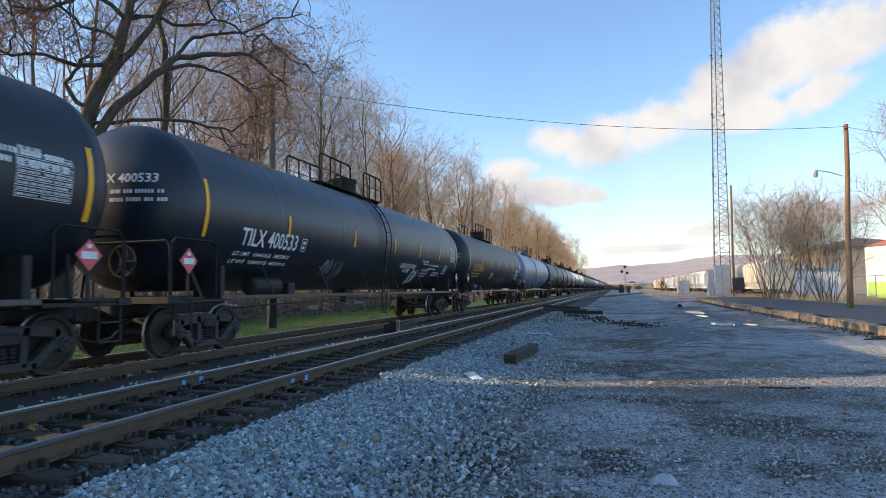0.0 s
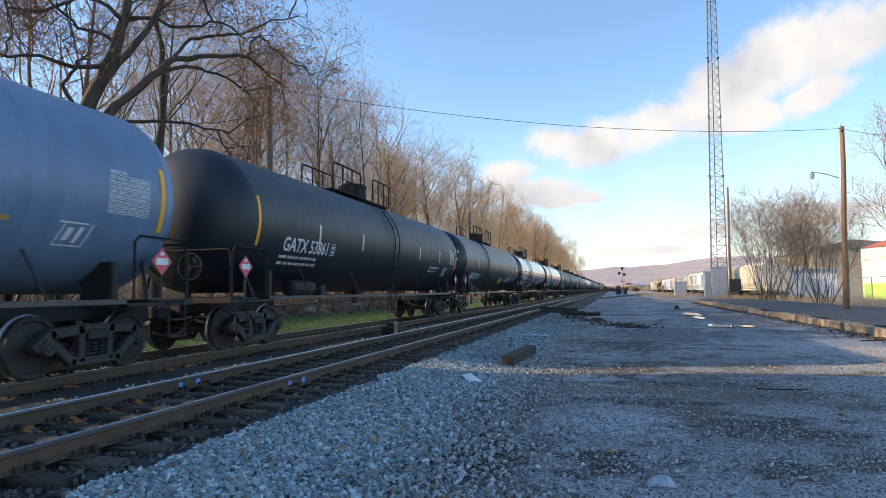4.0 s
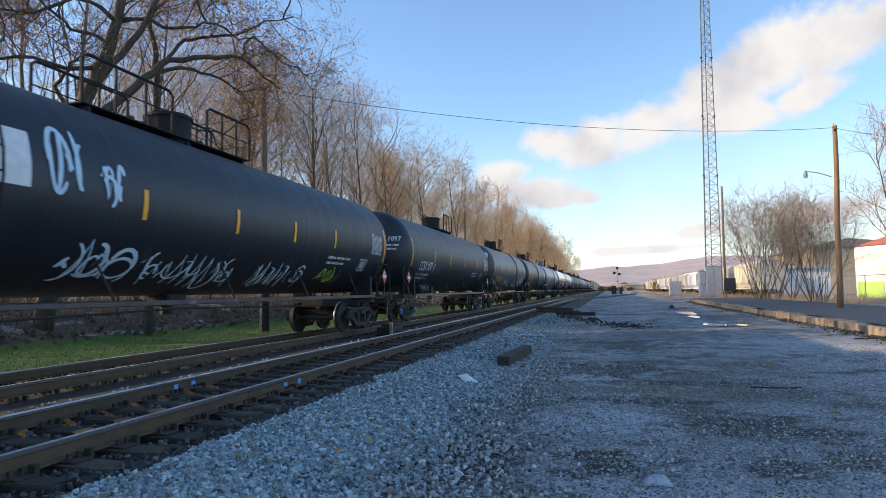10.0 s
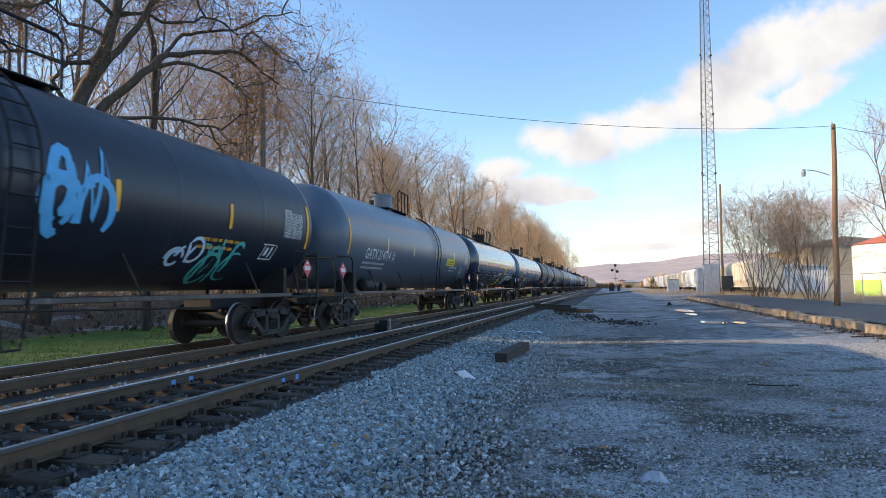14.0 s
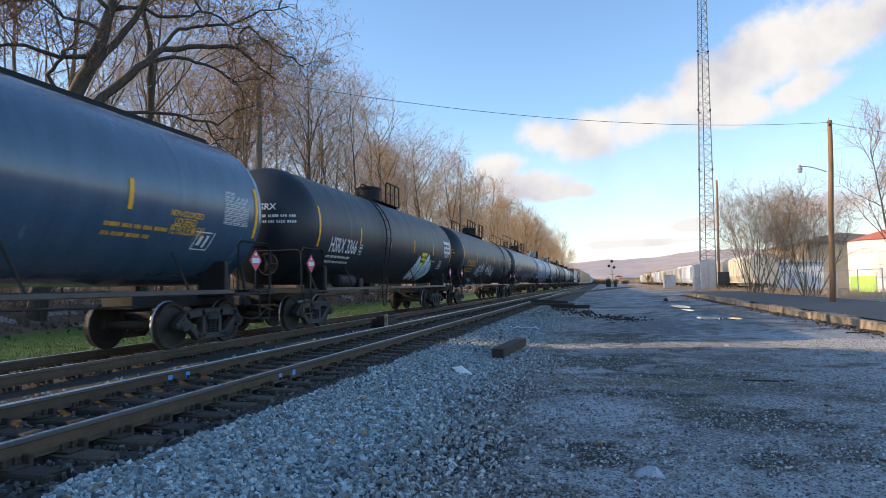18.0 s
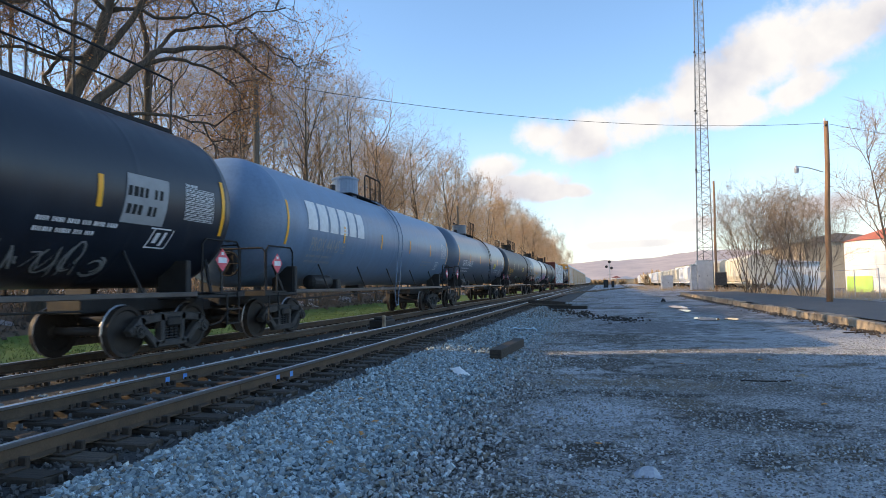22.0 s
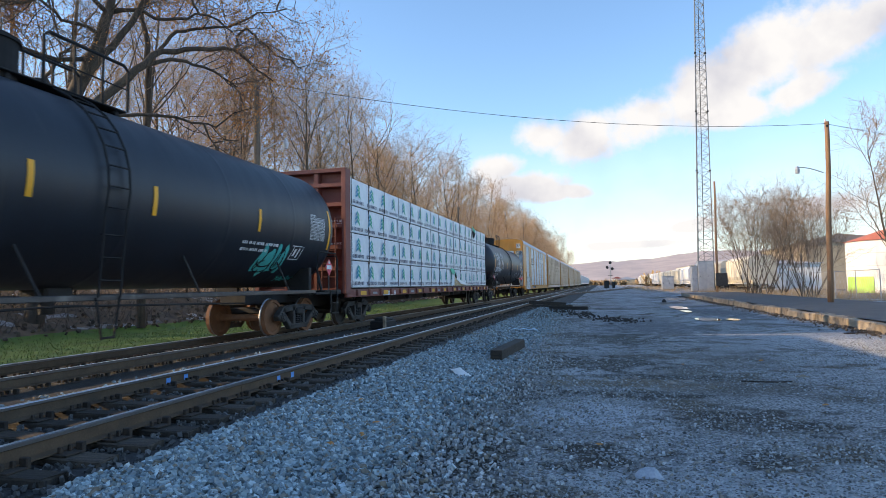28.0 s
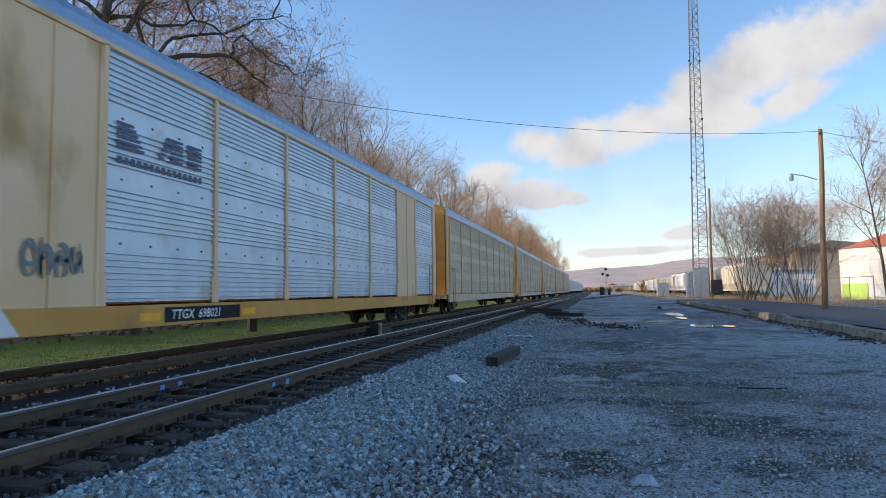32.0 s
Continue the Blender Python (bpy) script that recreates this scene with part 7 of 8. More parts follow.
        for sx in (1,):
            lad = part("ladder", tube(bmesh.new(), [(W + 0.02, s * (L / 2 - 0.9), 0.4), (W + 0.1, s * (L / 2 - 0.9), 0.45), (W + 0.1, s * (L / 2 - 0.9), 2.4), (W + 0.02, s * (L / 2 - 0.9), 2.45)], 0.018, 5), M["rackyellow"], car)
            part("stile", tube(bmesh.new(), [(W + 0.02, s * (L / 2 - 1.4), 0.4), (W + 0.1, s * (L / 2 - 1.4), 0.45), (W + 0.1, s * (L / 2 - 1.4), 2.4), (W + 0.02, s * (L / 2 - 1.4), 2.45)], 0.018, 5), M["rackyellow"], lad)
            for q in range(6):
                part("rung", tube(bmesh.new(), [(W + 0.1, s * (L / 2 - 0.9), 0.45 + 0.38 * q), (W + 0.1, s * (L / 2 - 1.4), 0.45 + 0.38 * q)], 0.015, 5), M["rackyellow"], lad)
    if first:
        plate = part("number_board", one_box(W + 0.052, W + 0.06, -L / 2 + 7.6, -L / 2 + 9.9, 0.74, 1.0), M["blackpipe"], car)
        bm = text_mesh("TTGX  698021", 0.17, 0.2)
        bmesh.ops.rotate(bm, matrix=Matrix.Rotation(radians(90), 3, "X"), verts=bm.verts)
        bmesh.ops.rotate(bm, matrix=Matrix.Rotation(radians(90), 3, "Z"), verts=bm.verts)
        part("lettering", bm, M["white"], plate, at=(W + 0.065, -L / 2 + 7.75, 0.79))
        for y in (7.0, 10.0):
            part("reflector", one_box(W + 0.052, W + 0.058, -L / 2 + y, -L / 2 + y + 0.5, 0.78, 0.92), M["yellow"], car)
        # striped emblem, drawn as plain bars
        y0 = -L / 2 + 6.45
        bm = bmesh.new()
        for r in range(6):
            for a0, a1 in ((0.0, 0.62 - 0.05 * r), (0.95 + 0.04 * r, 1.1 + 0.06 * r), (1.25, 1.6), (1.72, 2.15)):
                box(bm, 0, 0.004, a0, a1, 3.55 + 0.075 * r, 3.6 + 0.075 * r)
        for q in range(15):
            box(bm, 0, 0.004, 0.02 + 0.145 * q, 0.12 + 0.145 * q, 3.3, 3.42)
        tag_stuff(part("striped_emblem", bm, M["print"], car, "dark striped emblem bars", at=(W + 0.035, y0, 0)))
        # sprayed pieces at the foot of the leading panels
        bm = bmesh.new()
        flat_pts = [(0.75, 0.72), (4.85, 0.7), (4.55, 1.1), (4.45, 1.75), (3.7, 2.15), (3.2, 1.95), (2.5, 2.25), (1.9, 2.0), (1.55, 2.2), (1.25, 1.6), (0.9, 1.1)]
        bm.faces.new([bm.verts.new((0, y, z)) for y, z in flat_pts])
        sp = part("sprayed_fill", bm, M["white"], car, "white sprayed field of graffiti", at=(W + 0.062, -L / 2, 0))
        for k in range(4):
            for r, (zz, hh, pen, ink_) in enumerate(((0.76, 0.2, 0.085, "blackpipe"), (1.14, 0.62, 0.06, "gdim"), (1.78, 0.2, 0.07, "gdim"))):
                bm = bmesh.new()
                rk = random.Random(90 + 5 * k + r)
                if r == 1:      # a blocky outlined letter
                    ribbon(bm, [(0.06, 0), (0.02, hh), (0.5, hh * 1.04), (0.56, hh * 0.72), (0.2, hh * 0.66)], pen)
                    ribbon(bm, [(0.22, hh * 0.62), (0.55, hh * 0.5), (0.6, 0.02), (0.3, -0.02), (0.25, hh * 0.3)], pen)
                elif r == 0:    # a wedge
                    ribbon(bm, [(0.1, hh), (0.3, hh * 0.4), (0.5, hh * 0.9)], pen)
                    ribbon(bm, [(0.28, hh * 0.5), (0.22, 0.0)], pen * 0.7)
                else:
                    ribbon(bm, [(0.04 + 0.07 * q, hh * abs(math.sin(q * 0.75 + k))) for q in range(10)], pen)
                for v in bm.verts:      # each letter of the piece leans its own way
                    x_, y_ = v.co.x, v.co.y
                    v.co.x = (0.62 - x_ if k % 2 else x_) + (0.12 if k < 2 else -0.15) * y_
                    v.co.y = hh - y_ if k == 2 and r == 1 else y_ * (1.0 + 0.06 * rk.random())
                bmesh.ops.rotate(bm, matrix=Matrix.Rotation(radians(90), 3, "X"), verts=bm.verts)
                bmesh.ops.rotate(bm, matrix=Matrix.Rotation(radians(90), 3, "Z"), verts=bm.verts)
                part("sprayed_tag", bm, M[ink_], sp, at=(0.006, 1.35 + 0.8 * k, zz))
        bm = scrawl(1.0, 0.55, 77, 0.04, 4)
        bmesh.ops.rotate(bm, matrix=Matrix.Rotation(radians(90), 3, "X"), verts=bm.verts)
        bmesh.ops.rotate(bm, matrix=Matrix.Rotation(radians(90), 3, "Z"), verts=bm.verts)
        part("sprayed_tag", bm, M["gdim"], car, at=(W + 0.064, -L / 2 + 4.8, 1.45))
    return car


auto_rack(480.4, 26.2, True, "cream and silver auto rack with graffiti and a blue-grey roof")
for k in range(5):
    auto_rack(508.9 + 28.45 * k, 26.2, False, "dusty grey auto rack with yellow corner posts")


def hopper_car(at, look_, label, moving=False, L=17.5):
    car = thing("hopper_car", at, label, "hopper car", "hopper cars of the train" if moving else "parked hopper cars in the yard")
    prof = [(-1.2, 1.3), (-1.58, 2.0), (-1.58, 4.2), (-1.1, 4.6), (1.1, 4.6), (1.58, 4.2), (1.58, 2.0), (1.2, 1.3)]
    bm = bmesh.new()
    rings = [[bm.verts.new((x, y, z)) for x, z in prof] for y in (-L / 2 + 1.5, L / 2 - 1.5)]
    for j in range(8):
        bm.faces.new((rings[0][j], rings[0][(j + 1) % 8], rings[1][(j + 1) % 8], rings[1][j]))
    bm.faces.new(rings[0][::-1])
    bm.faces.new(rings[1])
    bmesh.ops.recalc_face_normals(bm, faces=bm.faces)
    part("body", bm, M[look_], car)
    for k in range(9):
        y = -L / 2 + 1.6 + (L - 3.2) * k / 8
        for sx in (-1, 1):
            part("side_rib", one_box(sx * 1.58 - 0.06, sx * 1.58 + 0.06, y - 0.06, y + 0.06, 1.6, 4.2), M[look_], car)
    for k in range(3):
        y = -L / 3.4 + L / 3.4 * k
        bm = bmesh.new()
        top = [bm.verts.new(c) for c in ((-1.2, y - 1.8, 1.35), (1.2, y - 1.8, 1.35), (1.2, y + 1.8, 1.35), (-1.2, y + 1.8, 1.35))]
        bot = [bm.verts.new(c) for c in ((-0.4, y - 0.4, 0.55), (0.4, y - 0.4, 0.55), (0.4, y + 0.4, 0.55), (-0.4, y + 0.4, 0.55))]
        for j in range(4):
            bm.faces.new((top[j], top[(j + 1) % 4], bot[(j + 1) % 4], bot[j]))
        bm.faces.new(bot)
        part("hopper", bm, M[look_], car)
    part("sill", one_box(-1.5, 1.5, -L / 2, L / 2, 1.0, 1.2), M[look_], car)
    part("roof_walk", one_box(-0.4, 0.4, -L / 2 + 1.4, L / 2 - 1.4, 4.66, 4.72), M["galv"], car)
    rng = random.Random(3)
    for s in (-1, 1):
        if moving:
            truck_at(car, s * (L / 2 - 1.7), rng)
        else:
            tr = part("truck", BOM, None, car, at=(0, s * (L / 2 - 1.7), 0))
            for sx in (-1, 1):
                part("side_frame", SFM, None, tr, at=(sx * 1.0, 0, 0))
            for sy in (-1, 1):
                part("wheelset", WSM, None, tr, at=(0, sy * 0.889, 0.457))
        part("end_post", one_box(-1.4, 1.4, s * (L / 2 - 0.2) - 0.05, s * (L / 2 - 0.2) + 0.05, 1.2, 1.9), M[look_], car)
    return car


for k in range(9):
    c_ = 661.0 + 18.4 * k
    CARS.append((hopper_car((XT, c_, RZ), "whitehopper", "pale grey covered hopper car", True), c_))

for at_ in FAR_HOPPERS:
    hopper_car(at_, "hopper" if int(at_[1]) % 3 else "whitehopper", "cream covered hopper car parked in the far yard")
# ---------------------------------------------------------------- bare winter trees
def branch_mesh(name, limbs, material):
    """limbs: (points, first radius, last radius, sides)."""
    vs, fs = [], []
    for pts, r0, r1, n in limbs:
        base = len(vs)
        k = len(pts)
        side = None
        for i, p in enumerate(pts):
            d = (pts[min(i + 1, k - 1)] - pts[max(i - 1, 0)])
            d.normalize()
            if side is None:
                side = d.orthogonal().normalized()
            side = side - d * side.dot(d)
            side.normalize()
            up = d.cross(side)
            r = r0 + (r1 - r0) * i / (k - 1)
            for q in range(n):
                a = 6.2832 * q / n
                vs.append(p + side * (r * math.cos(a)) + up * (r * math.sin(a)))
        for i in range(k - 1):
            for q in range(n if n > 2 else 1):
                q2 = (q + 1) % n
                fs.append((base + i * n + q, base + i * n + q2, base + (i + 1) * n + q2, base + (i + 1) * n + q))
    me = quick_mesh(name, vs, fs)
    me.materials.append(material)
    return me


def wander(p, d, length, n, rng, bend, lift):
    pts, p, d = [p.copy()], p.copy(), d.normalized()
    for _ in range(n):
        d = (d + Vector((rng.uniform(-bend, bend), rng.uniform(-bend, bend), rng.uniform(-bend, bend) + lift))).normalized()
        p = p + d * (length / n)
        pts.append(p.copy())
    return pts


def along(pts, f):
    x = f * (len(pts) - 1)
    i = min(int(x), len(pts) - 2)
    return pts[i].lerp(pts[i + 1], x - i), (pts[i + 1] - pts[i]).normalized()


def sprout(out, pts, r0, r1, level, rng, counts, length, spread_, lift, bend=0.3, least=(0.034, 0.017, 0.0095, 0.0065), ahead=(0.2, 0.9)):
    """Side shoots on a limb, and shoots on those."""
    if level >= len(counts):
        return
    n = counts[level]
    for k in range(n):
        f = 0.25 + 0.75 * (k + rng.random()) / n if level else 0.35 + 0.65 * (k + rng.random()) / n
        p, d = along(pts, min(f, 0.999))
        o = d.orthogonal().normalized()
        o.rotate(Matrix.Rotation(rng.uniform(0, 6.283), 3, d))
        w = (d * rng.uniform(*ahead) + o * spread_ + Vector((0, 0, lift))).normalized()
        ln = length * rng.uniform(0.55, 1.15) * (1.15 - 0.55 * f)
        rr = max(least[min(level, 3)], (r0 + (r1 - r0) * f) * rng.uniform(0.34, 0.55))
        segs = (6, 4, 2, 1)[min(level, 3)]
        sh = wander(p, w, ln, segs, rng, bend, lift * 0.12 + (0.05 if level == 0 else 0.0))
        tip = max(0.0032, rr * 0.3)
        out[0 if level < 1 else 1].append((sh, rr, tip, (5, 4, 3, 2)[min(level, 3)]))
        sprout(out, sh, rr, tip, level + 1, rng, counts, length * (0.55 if level == 0 else 0.62), spread_ * 1.15, lift * 0.6, bend * 1.1, least, ahead)


def bare_tree(seed, h, r, counts=(13, 6, 5, 3), first=0.3, spread_=0.95, lift=0.22, stems=1, leaves=0, lean=0.05, least=(0.042, 0.019, 0.01, 0.0065), twig="twig", bend=0.22, ahead=(0.5, 1.1)):
    rng = random.Random(seed)
    out = ([], [])
    for s in range(stems):
        d = Vector((rng.uniform(-lean, lean) * (1 + 3 * (stems > 1)), rng.uniform(-lean, lean) * (1 + 3 * (stems > 1)), 1))
        st = Vector((rng.uniform(-0.3, 0.3), rng.uniform(-0.3, 0.3), -0.3)) if stems > 1 else Vector((0, 0, -0.4))
        tr = wander(st, d, h * rng.uniform(0.85, 1.0), 9, rng, 0.07, 0.05)
        out[0].append((tr, r, r * 0.12, 8))
        sub = ([], [])
        sprout(sub, tr, r, r * 0.12, 0, rng, counts, h * 0.36, spread_, lift, bend, least, ahead)
        out[0].extend(sub[0])
        out[1].extend(sub[1])
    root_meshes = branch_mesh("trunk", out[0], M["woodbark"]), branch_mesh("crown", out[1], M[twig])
    lf = None
    if leaves:
        vs, fs = [], []
        tips = out[1]
        for _ in range(leaves):
            pts = tips[rng.randrange(len(tips))][0]
            p = pts[rng.randrange(1, len(pts))] + Vector((rng.uniform(-0.1, 0.1), rng.uniform(-0.1, 0.1), rng.uniform(-0.15, 0.02)))
            a, b = Vector((rng.uniform(-1, 1), rng.uniform(-1, 1), rng.uniform(-1, 1))).normalized() * 0.07, Vector((rng.uniform(-1, 1), rng.uniform(-1, 1), rng.uniform(-1, 1))).normalized() * 0.05
            i = len(vs)
            vs += [p - a, p + b, p + a, p - b]
            fs.append((i, i + 1, i + 2, i + 3))
        lf = quick_mesh("dry_leaves", vs, fs)
        lf.materials.append(M["leaf"])
    return root_meshes[0], root_meshes[1], lf


def plant(kind, at, label, name="tree", group=""):
    root = thing(name, at, label, "shrub" if name == "shrub" else "tree", group)
    part("trunk", kind[0], None, root)
    part("crown", kind[1], None, root)
    if kind[2]:
        part("dry_leaves", kind[2], None, root, "a few orange-brown dry leaves")
    return root


KINDS = [bare_tree(1, 18, 0.17, (12, 6, 5, 2), leaves=500, lift=0.16, spread_=0.8), bare_tree(2, 19, 0.18, (13, 6, 5, 2), lift=0.2, spread_=0.75),
         bare_tree(3, 17, 0.15, (12, 6, 5, 2), spread_=0.85, lift=0.14, leaves=900), bare_tree(4, 19, 0.16, (13, 6, 5, 2), lift=0.22, spread_=0.7),
         bare_tree(5, 15, 0.12, (8, 5, 4, 2), stems=2, leaves=500, lift=0.12, spread_=0.65, lean=0.07), bare_tree(6, 19.5, 0.19, (13, 6, 5, 2), lift=0.15, spread_=0.85)]
FAR = (0.04, 0.024, 0.017, 0.012)
FARK = [bare_tree(21, 19, 0.18, (13, 7, 5, 1), lift=0.12, spread_=0.7, least=FAR), bare_tree(22, 18, 0.16, (13, 7, 5, 1), spread_=0.75, leaves=500, lift=0.1, least=FAR),
        bare_tree(23, 19.5, 0.18, (13, 7, 5, 1), spread_=0.68, lift=0.14, least=FAR)]
THIN = [bare_tree(7, 11, 0.08, (9, 5, 4), stems=2, lift=0.15, spread_=0.6), bare_tree(8, 9, 0.06, (9, 5, 4), stems=3, lift=0.15, spread_=0.6, leaves=200)]
rng = random.Random(2024)
spots = []
for k in range(900):
    y = 6 + 330 * rng.random() ** 1.5
    x = -17.2 - 9.5 * rng.random() ** 1.3
    near = 3.1 if y < 70 else 6.0
    if y < 1.0 - 0.8 * x:
        continue
    if any((x - a) ** 2 + (y - b) ** 2 < near * near for a, b, *_ in spots):
        continue
    spots.append((x, y))
    if len(spots) >= 62:
        break
for k in range(34):      # the edge of the wood along the line
    spots.append((-17.8 + rng.uniform(-1.2, 0.6), 34 + 5.2 * k + 0.09 * k * k + rng.uniform(-1.5, 1.5)))
for k in range(16):      # deeper in the wood behind the great tree
    spots.append((-22.5 - 15 * rng.random(), 15 + 30 * (k + rng.random()) / 16))
for k in range(6):      # a thicker stand half way down the wood
    spots.append((-20.5 - 4 * rng.random(), 42 + 6 * k + rng.uniform(-1, 1)))
for k in range(26):      # a second rank all along the wood
    spots.append((-20.0 - 4.5 * rng.random(), 34 + 6.5 * k + rng.uniform(-2, 2)))
for i, (x, y) in enumerate(spots):
    edge = x > -20.5 and i < 62
    kind = THIN[rng.randrange(2)] if (edge and rng.random() < 0.5) else (KINDS[rng.randrange(6)] if y < 62 else FARK[rng.randrange(3)])
    sc = rng.uniform(0.82, 1.0) if x < -22 and y < 50 else rng.uniform(0.72, 0.92) if y < 60 else rng.uniform(0.68, 0.84) if y < 100 else rng.uniform(0.72, 0.9) if y < 150 else rng.uniform(0.85, 1.08)
    m = pose(x, y, ground_z(x, y), 0, 0, rng.uniform(0, 360)) @ Matrix.Diagonal((sc, sc, sc * rng.uniform(0.9, 1.08), 1))
    plant(kind, m, "slender bare thicket tree with fine twigs" if kind in THIN else "tall bare deciduous tree in the winter wood", "tree", "bare trees of the wood")


# the great tree at the edge of the wood, its limbs reaching out to the lamp pole
def great_tree():
    rng = random.Random(12)
    limbs = []

    def limb(r0, r1, *pts):
        limbs.append(([Vector(p) for p in pts], r0, r1))

    # leaning trunk and the leader that forks from it
    limb(0.34, 0.09, (-18.0, 16.2, 0.3), (-17.6, 16.25, 3.6), (-17.2, 16.3, 6.5), (-16.8, 16.3, 7.6), (-16.5, 16.4, 8.5), (-16.1, 16.4, 9.2), (-15.9, 16.5, 9.7), (-15.7, 16.5, 10.3), (-15.5, 16.5, 10.8), (-15.3, 16.5, 11.8), (-15.2, 16.4, 13.1), (-15.4, 16.2, 16.0))
    limb(0.15, 0.05, (-16.35, 16.3, 8.6), (-15.8, 16.6, 9.4), (-15.3, 16.9, 10.2), (-14.9, 17.2, 11.1), (-14.7, 17.4, 11.9), (-14.4, 17.6, 13.0), (-14.0, 17.9, 15.5))
    # the long limb towards the lamp pole, with its hook and side arms
    limb(0.2, 0.03, (-17.3, 16.25, 5.6), (-16.8, 16.2, 6.4), (-16.2, 16.6, 7.6), (-15.8, 17.0, 8.3), (-15.2, 17.4, 9.1), (-14.9, 17.8, 9.7), (-14.8, 18.2, 10.0), (-14.2, 18.7, 10.2), (-13.6, 19.2, 10.3), (-12.9, 19.7, 10.4), (-12.7, 20.2, 10.2), (-12.5, 20.6, 9.9), (-12.1, 21.1, 9.6))
    limb(0.055, 0.02, (-12.9, 19.7, 10.4), (-13.0, 20.0, 11.0), (-12.7, 20.2, 11.4), (-12.5, 20.5, 11.2), (-12.2, 20.8, 10.9), (-12.0, 21.1, 10.6), (-11.5, 21.5, 10.5), (-11.2, 21.8, 10.2))
    limb(0.085, 0.025, (-14.9, 17.9, 9.8), (-14.8, 18.4, 10.4), (-14.6, 18.7, 10.9), (-14.3, 19.1, 11.1), (-13.5, 19.6, 11.3), (-13.0, 20.1, 11.6), (-12.4, 20.5, 12.1), (-11.5, 21.1, 12.4))
    limb(0.09, 0.025, (-15.1, 17.5, 9.2), (-14.8, 18.1, 9.6), (-14.1, 18.6, 9.7), (-13.7, 19.0, 9.6), (-13.2, 19.5, 9.3), (-12.8, 19.9, 9.0))
    # a slimmer stem just behind
    limb(0.17, 0.05, (-16.4, 19.2, 0.2), (-16.35, 19.1, 4.5), (-16.3, 19.1, 7.1), (-16.1, 19.1, 8.8), (-16.0, 19.0, 9.8), (-16.0, 18.9, 10.6), (-16.1, 18.9, 11.1), (-16.2, 18.8, 11.6), (-16.1, 18.8, 12.2), (-15.6, 18.9, 12.6), (-14.8, 19.2, 13.4))
    # low drooping arms
    limb(0.08, 0.025, (-16.7, 16.4, 7.3), (-16.1, 17.4, 7.6), (-15.5, 17.9, 7.7), (-14.8, 18.3, 7.7), (-14.2, 18.6, 7.6), (-13.7, 18.9, 7.5), (-13.3, 19.2, 7.4), (-12.7, 19.5, 8.0))
    limb(0.045, 0.02, (-13.6, 18.9, 7.5), (-13.5, 19.1, 7.0), (-13.4, 19.4, 6.6))
    limb(0.08, 0.025, (-15.5, 16.6, 10.8), (-15.1, 17.2, 11.1), (-14.6, 17.6, 10.9), (-14.0, 18.0, 11.0), (-13.6, 18.4, 11.3), (-13.0, 18.9, 11.2), (-12.7, 19.3, 10.9))
    # arms on the other side
    limb(0.1, 0.03, (-16.7, 16.3, 7.8), (-17.0, 16.0, 7.9), (-17.2, 15.7, 8.5), (-16.7, 15.6, 8.8), (-16.4, 15.5, 9.1), (-15.9, 15.4, 9.2))
    limb(0.08, 0.03, (-15.8, 16.5, 10.0), (-16.0, 16.1, 10.2), (-16.4, 15.5, 10.2), (-16.5, 15.1, 10.5), (-16.7, 14.6, 10.9))
    limb(0.09, 0.03, (-16.1, 16.4, 9.2), (-16.7, 15.7, 9.0), (-17.3, 15.0, 9.2), (-17.9, 14.4, 9.0), (-18.4, 13.7, 9.2))
    limb(0.09, 0.03, (-15.5, 16.5, 10.7), (-15.6, 15.9, 11.0), (-16.1, 15.3, 11.1), (-16.9, 14.6, 10.4), (-17.4, 13.9, 10.3))
    limb(0.09, 0.03, (-15.4, 16.5, 11.4), (-14.9, 16.1, 12.2), (-14.8, 15.4, 12.4), (-15.4, 14.4, 12.6))
    for k in range(9):      # crooked middle limbs all over the crown
        src = limbs[rng.choice((0, 0, 1, 1, 2, 4, 6, 9, 11, 12, 13))][0]
        a, d = along(src, rng.uniform(0.6, 0.97))
        w = Vector((rng.uniform(-0.5, 0.5), rng.uniform(-1, 1), rng.uniform(-0.15, 0.75)))
        limbs.append((wander(a, w, rng.uniform(2.5, 5.0), 6, rng, 0.45, 0.03), rng.uniform(0.03, 0.05), 0.014))
    big, fine = [], []
    for pts, r0, r1 in limbs:
        fineer = []
        for a, b in zip(pts, pts[1:]):       # knotty bends between the joints
            fineer += [a, a.lerp(b, 0.5) + Vector((rng.uniform(-0.07, 0.07), rng.uniform(-0.07, 0.07), rng.uniform(-0.07, 0.07)))]
        fineer.append(pts[-1])
        big.append((fineer, r0 * 0.9, r1, 8))
        sub = ([], [])
        tail = fineer[int(len(fineer) * 0.45):] if r0 > 0.13 else fineer[2:]
        sprout(sub, tail, min(r0, 0.09) * 0.6, r1, 0, rng, (8, 5, 4, 2) if r0 > 0.088 else (6, 4, 4, 2), 2.3, 0.9, 0.05, 0.3, (0.02, 0.011, 0.0065, 0.005), (0.4, 1.1))
        big.extend(sub[0])
        fine.extend(sub[1])
    root = thing("tree", (0, 0, 0), "great gnarled bare tree with long crooked limbs", "tree")
    root.matrix_basis = Matrix.Identity(4)
    part("trunk", branch_mesh("trunk", big, M["bark"]), None, root, smooth=True)
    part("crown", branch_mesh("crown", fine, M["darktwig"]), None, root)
    vs, fs = [], []
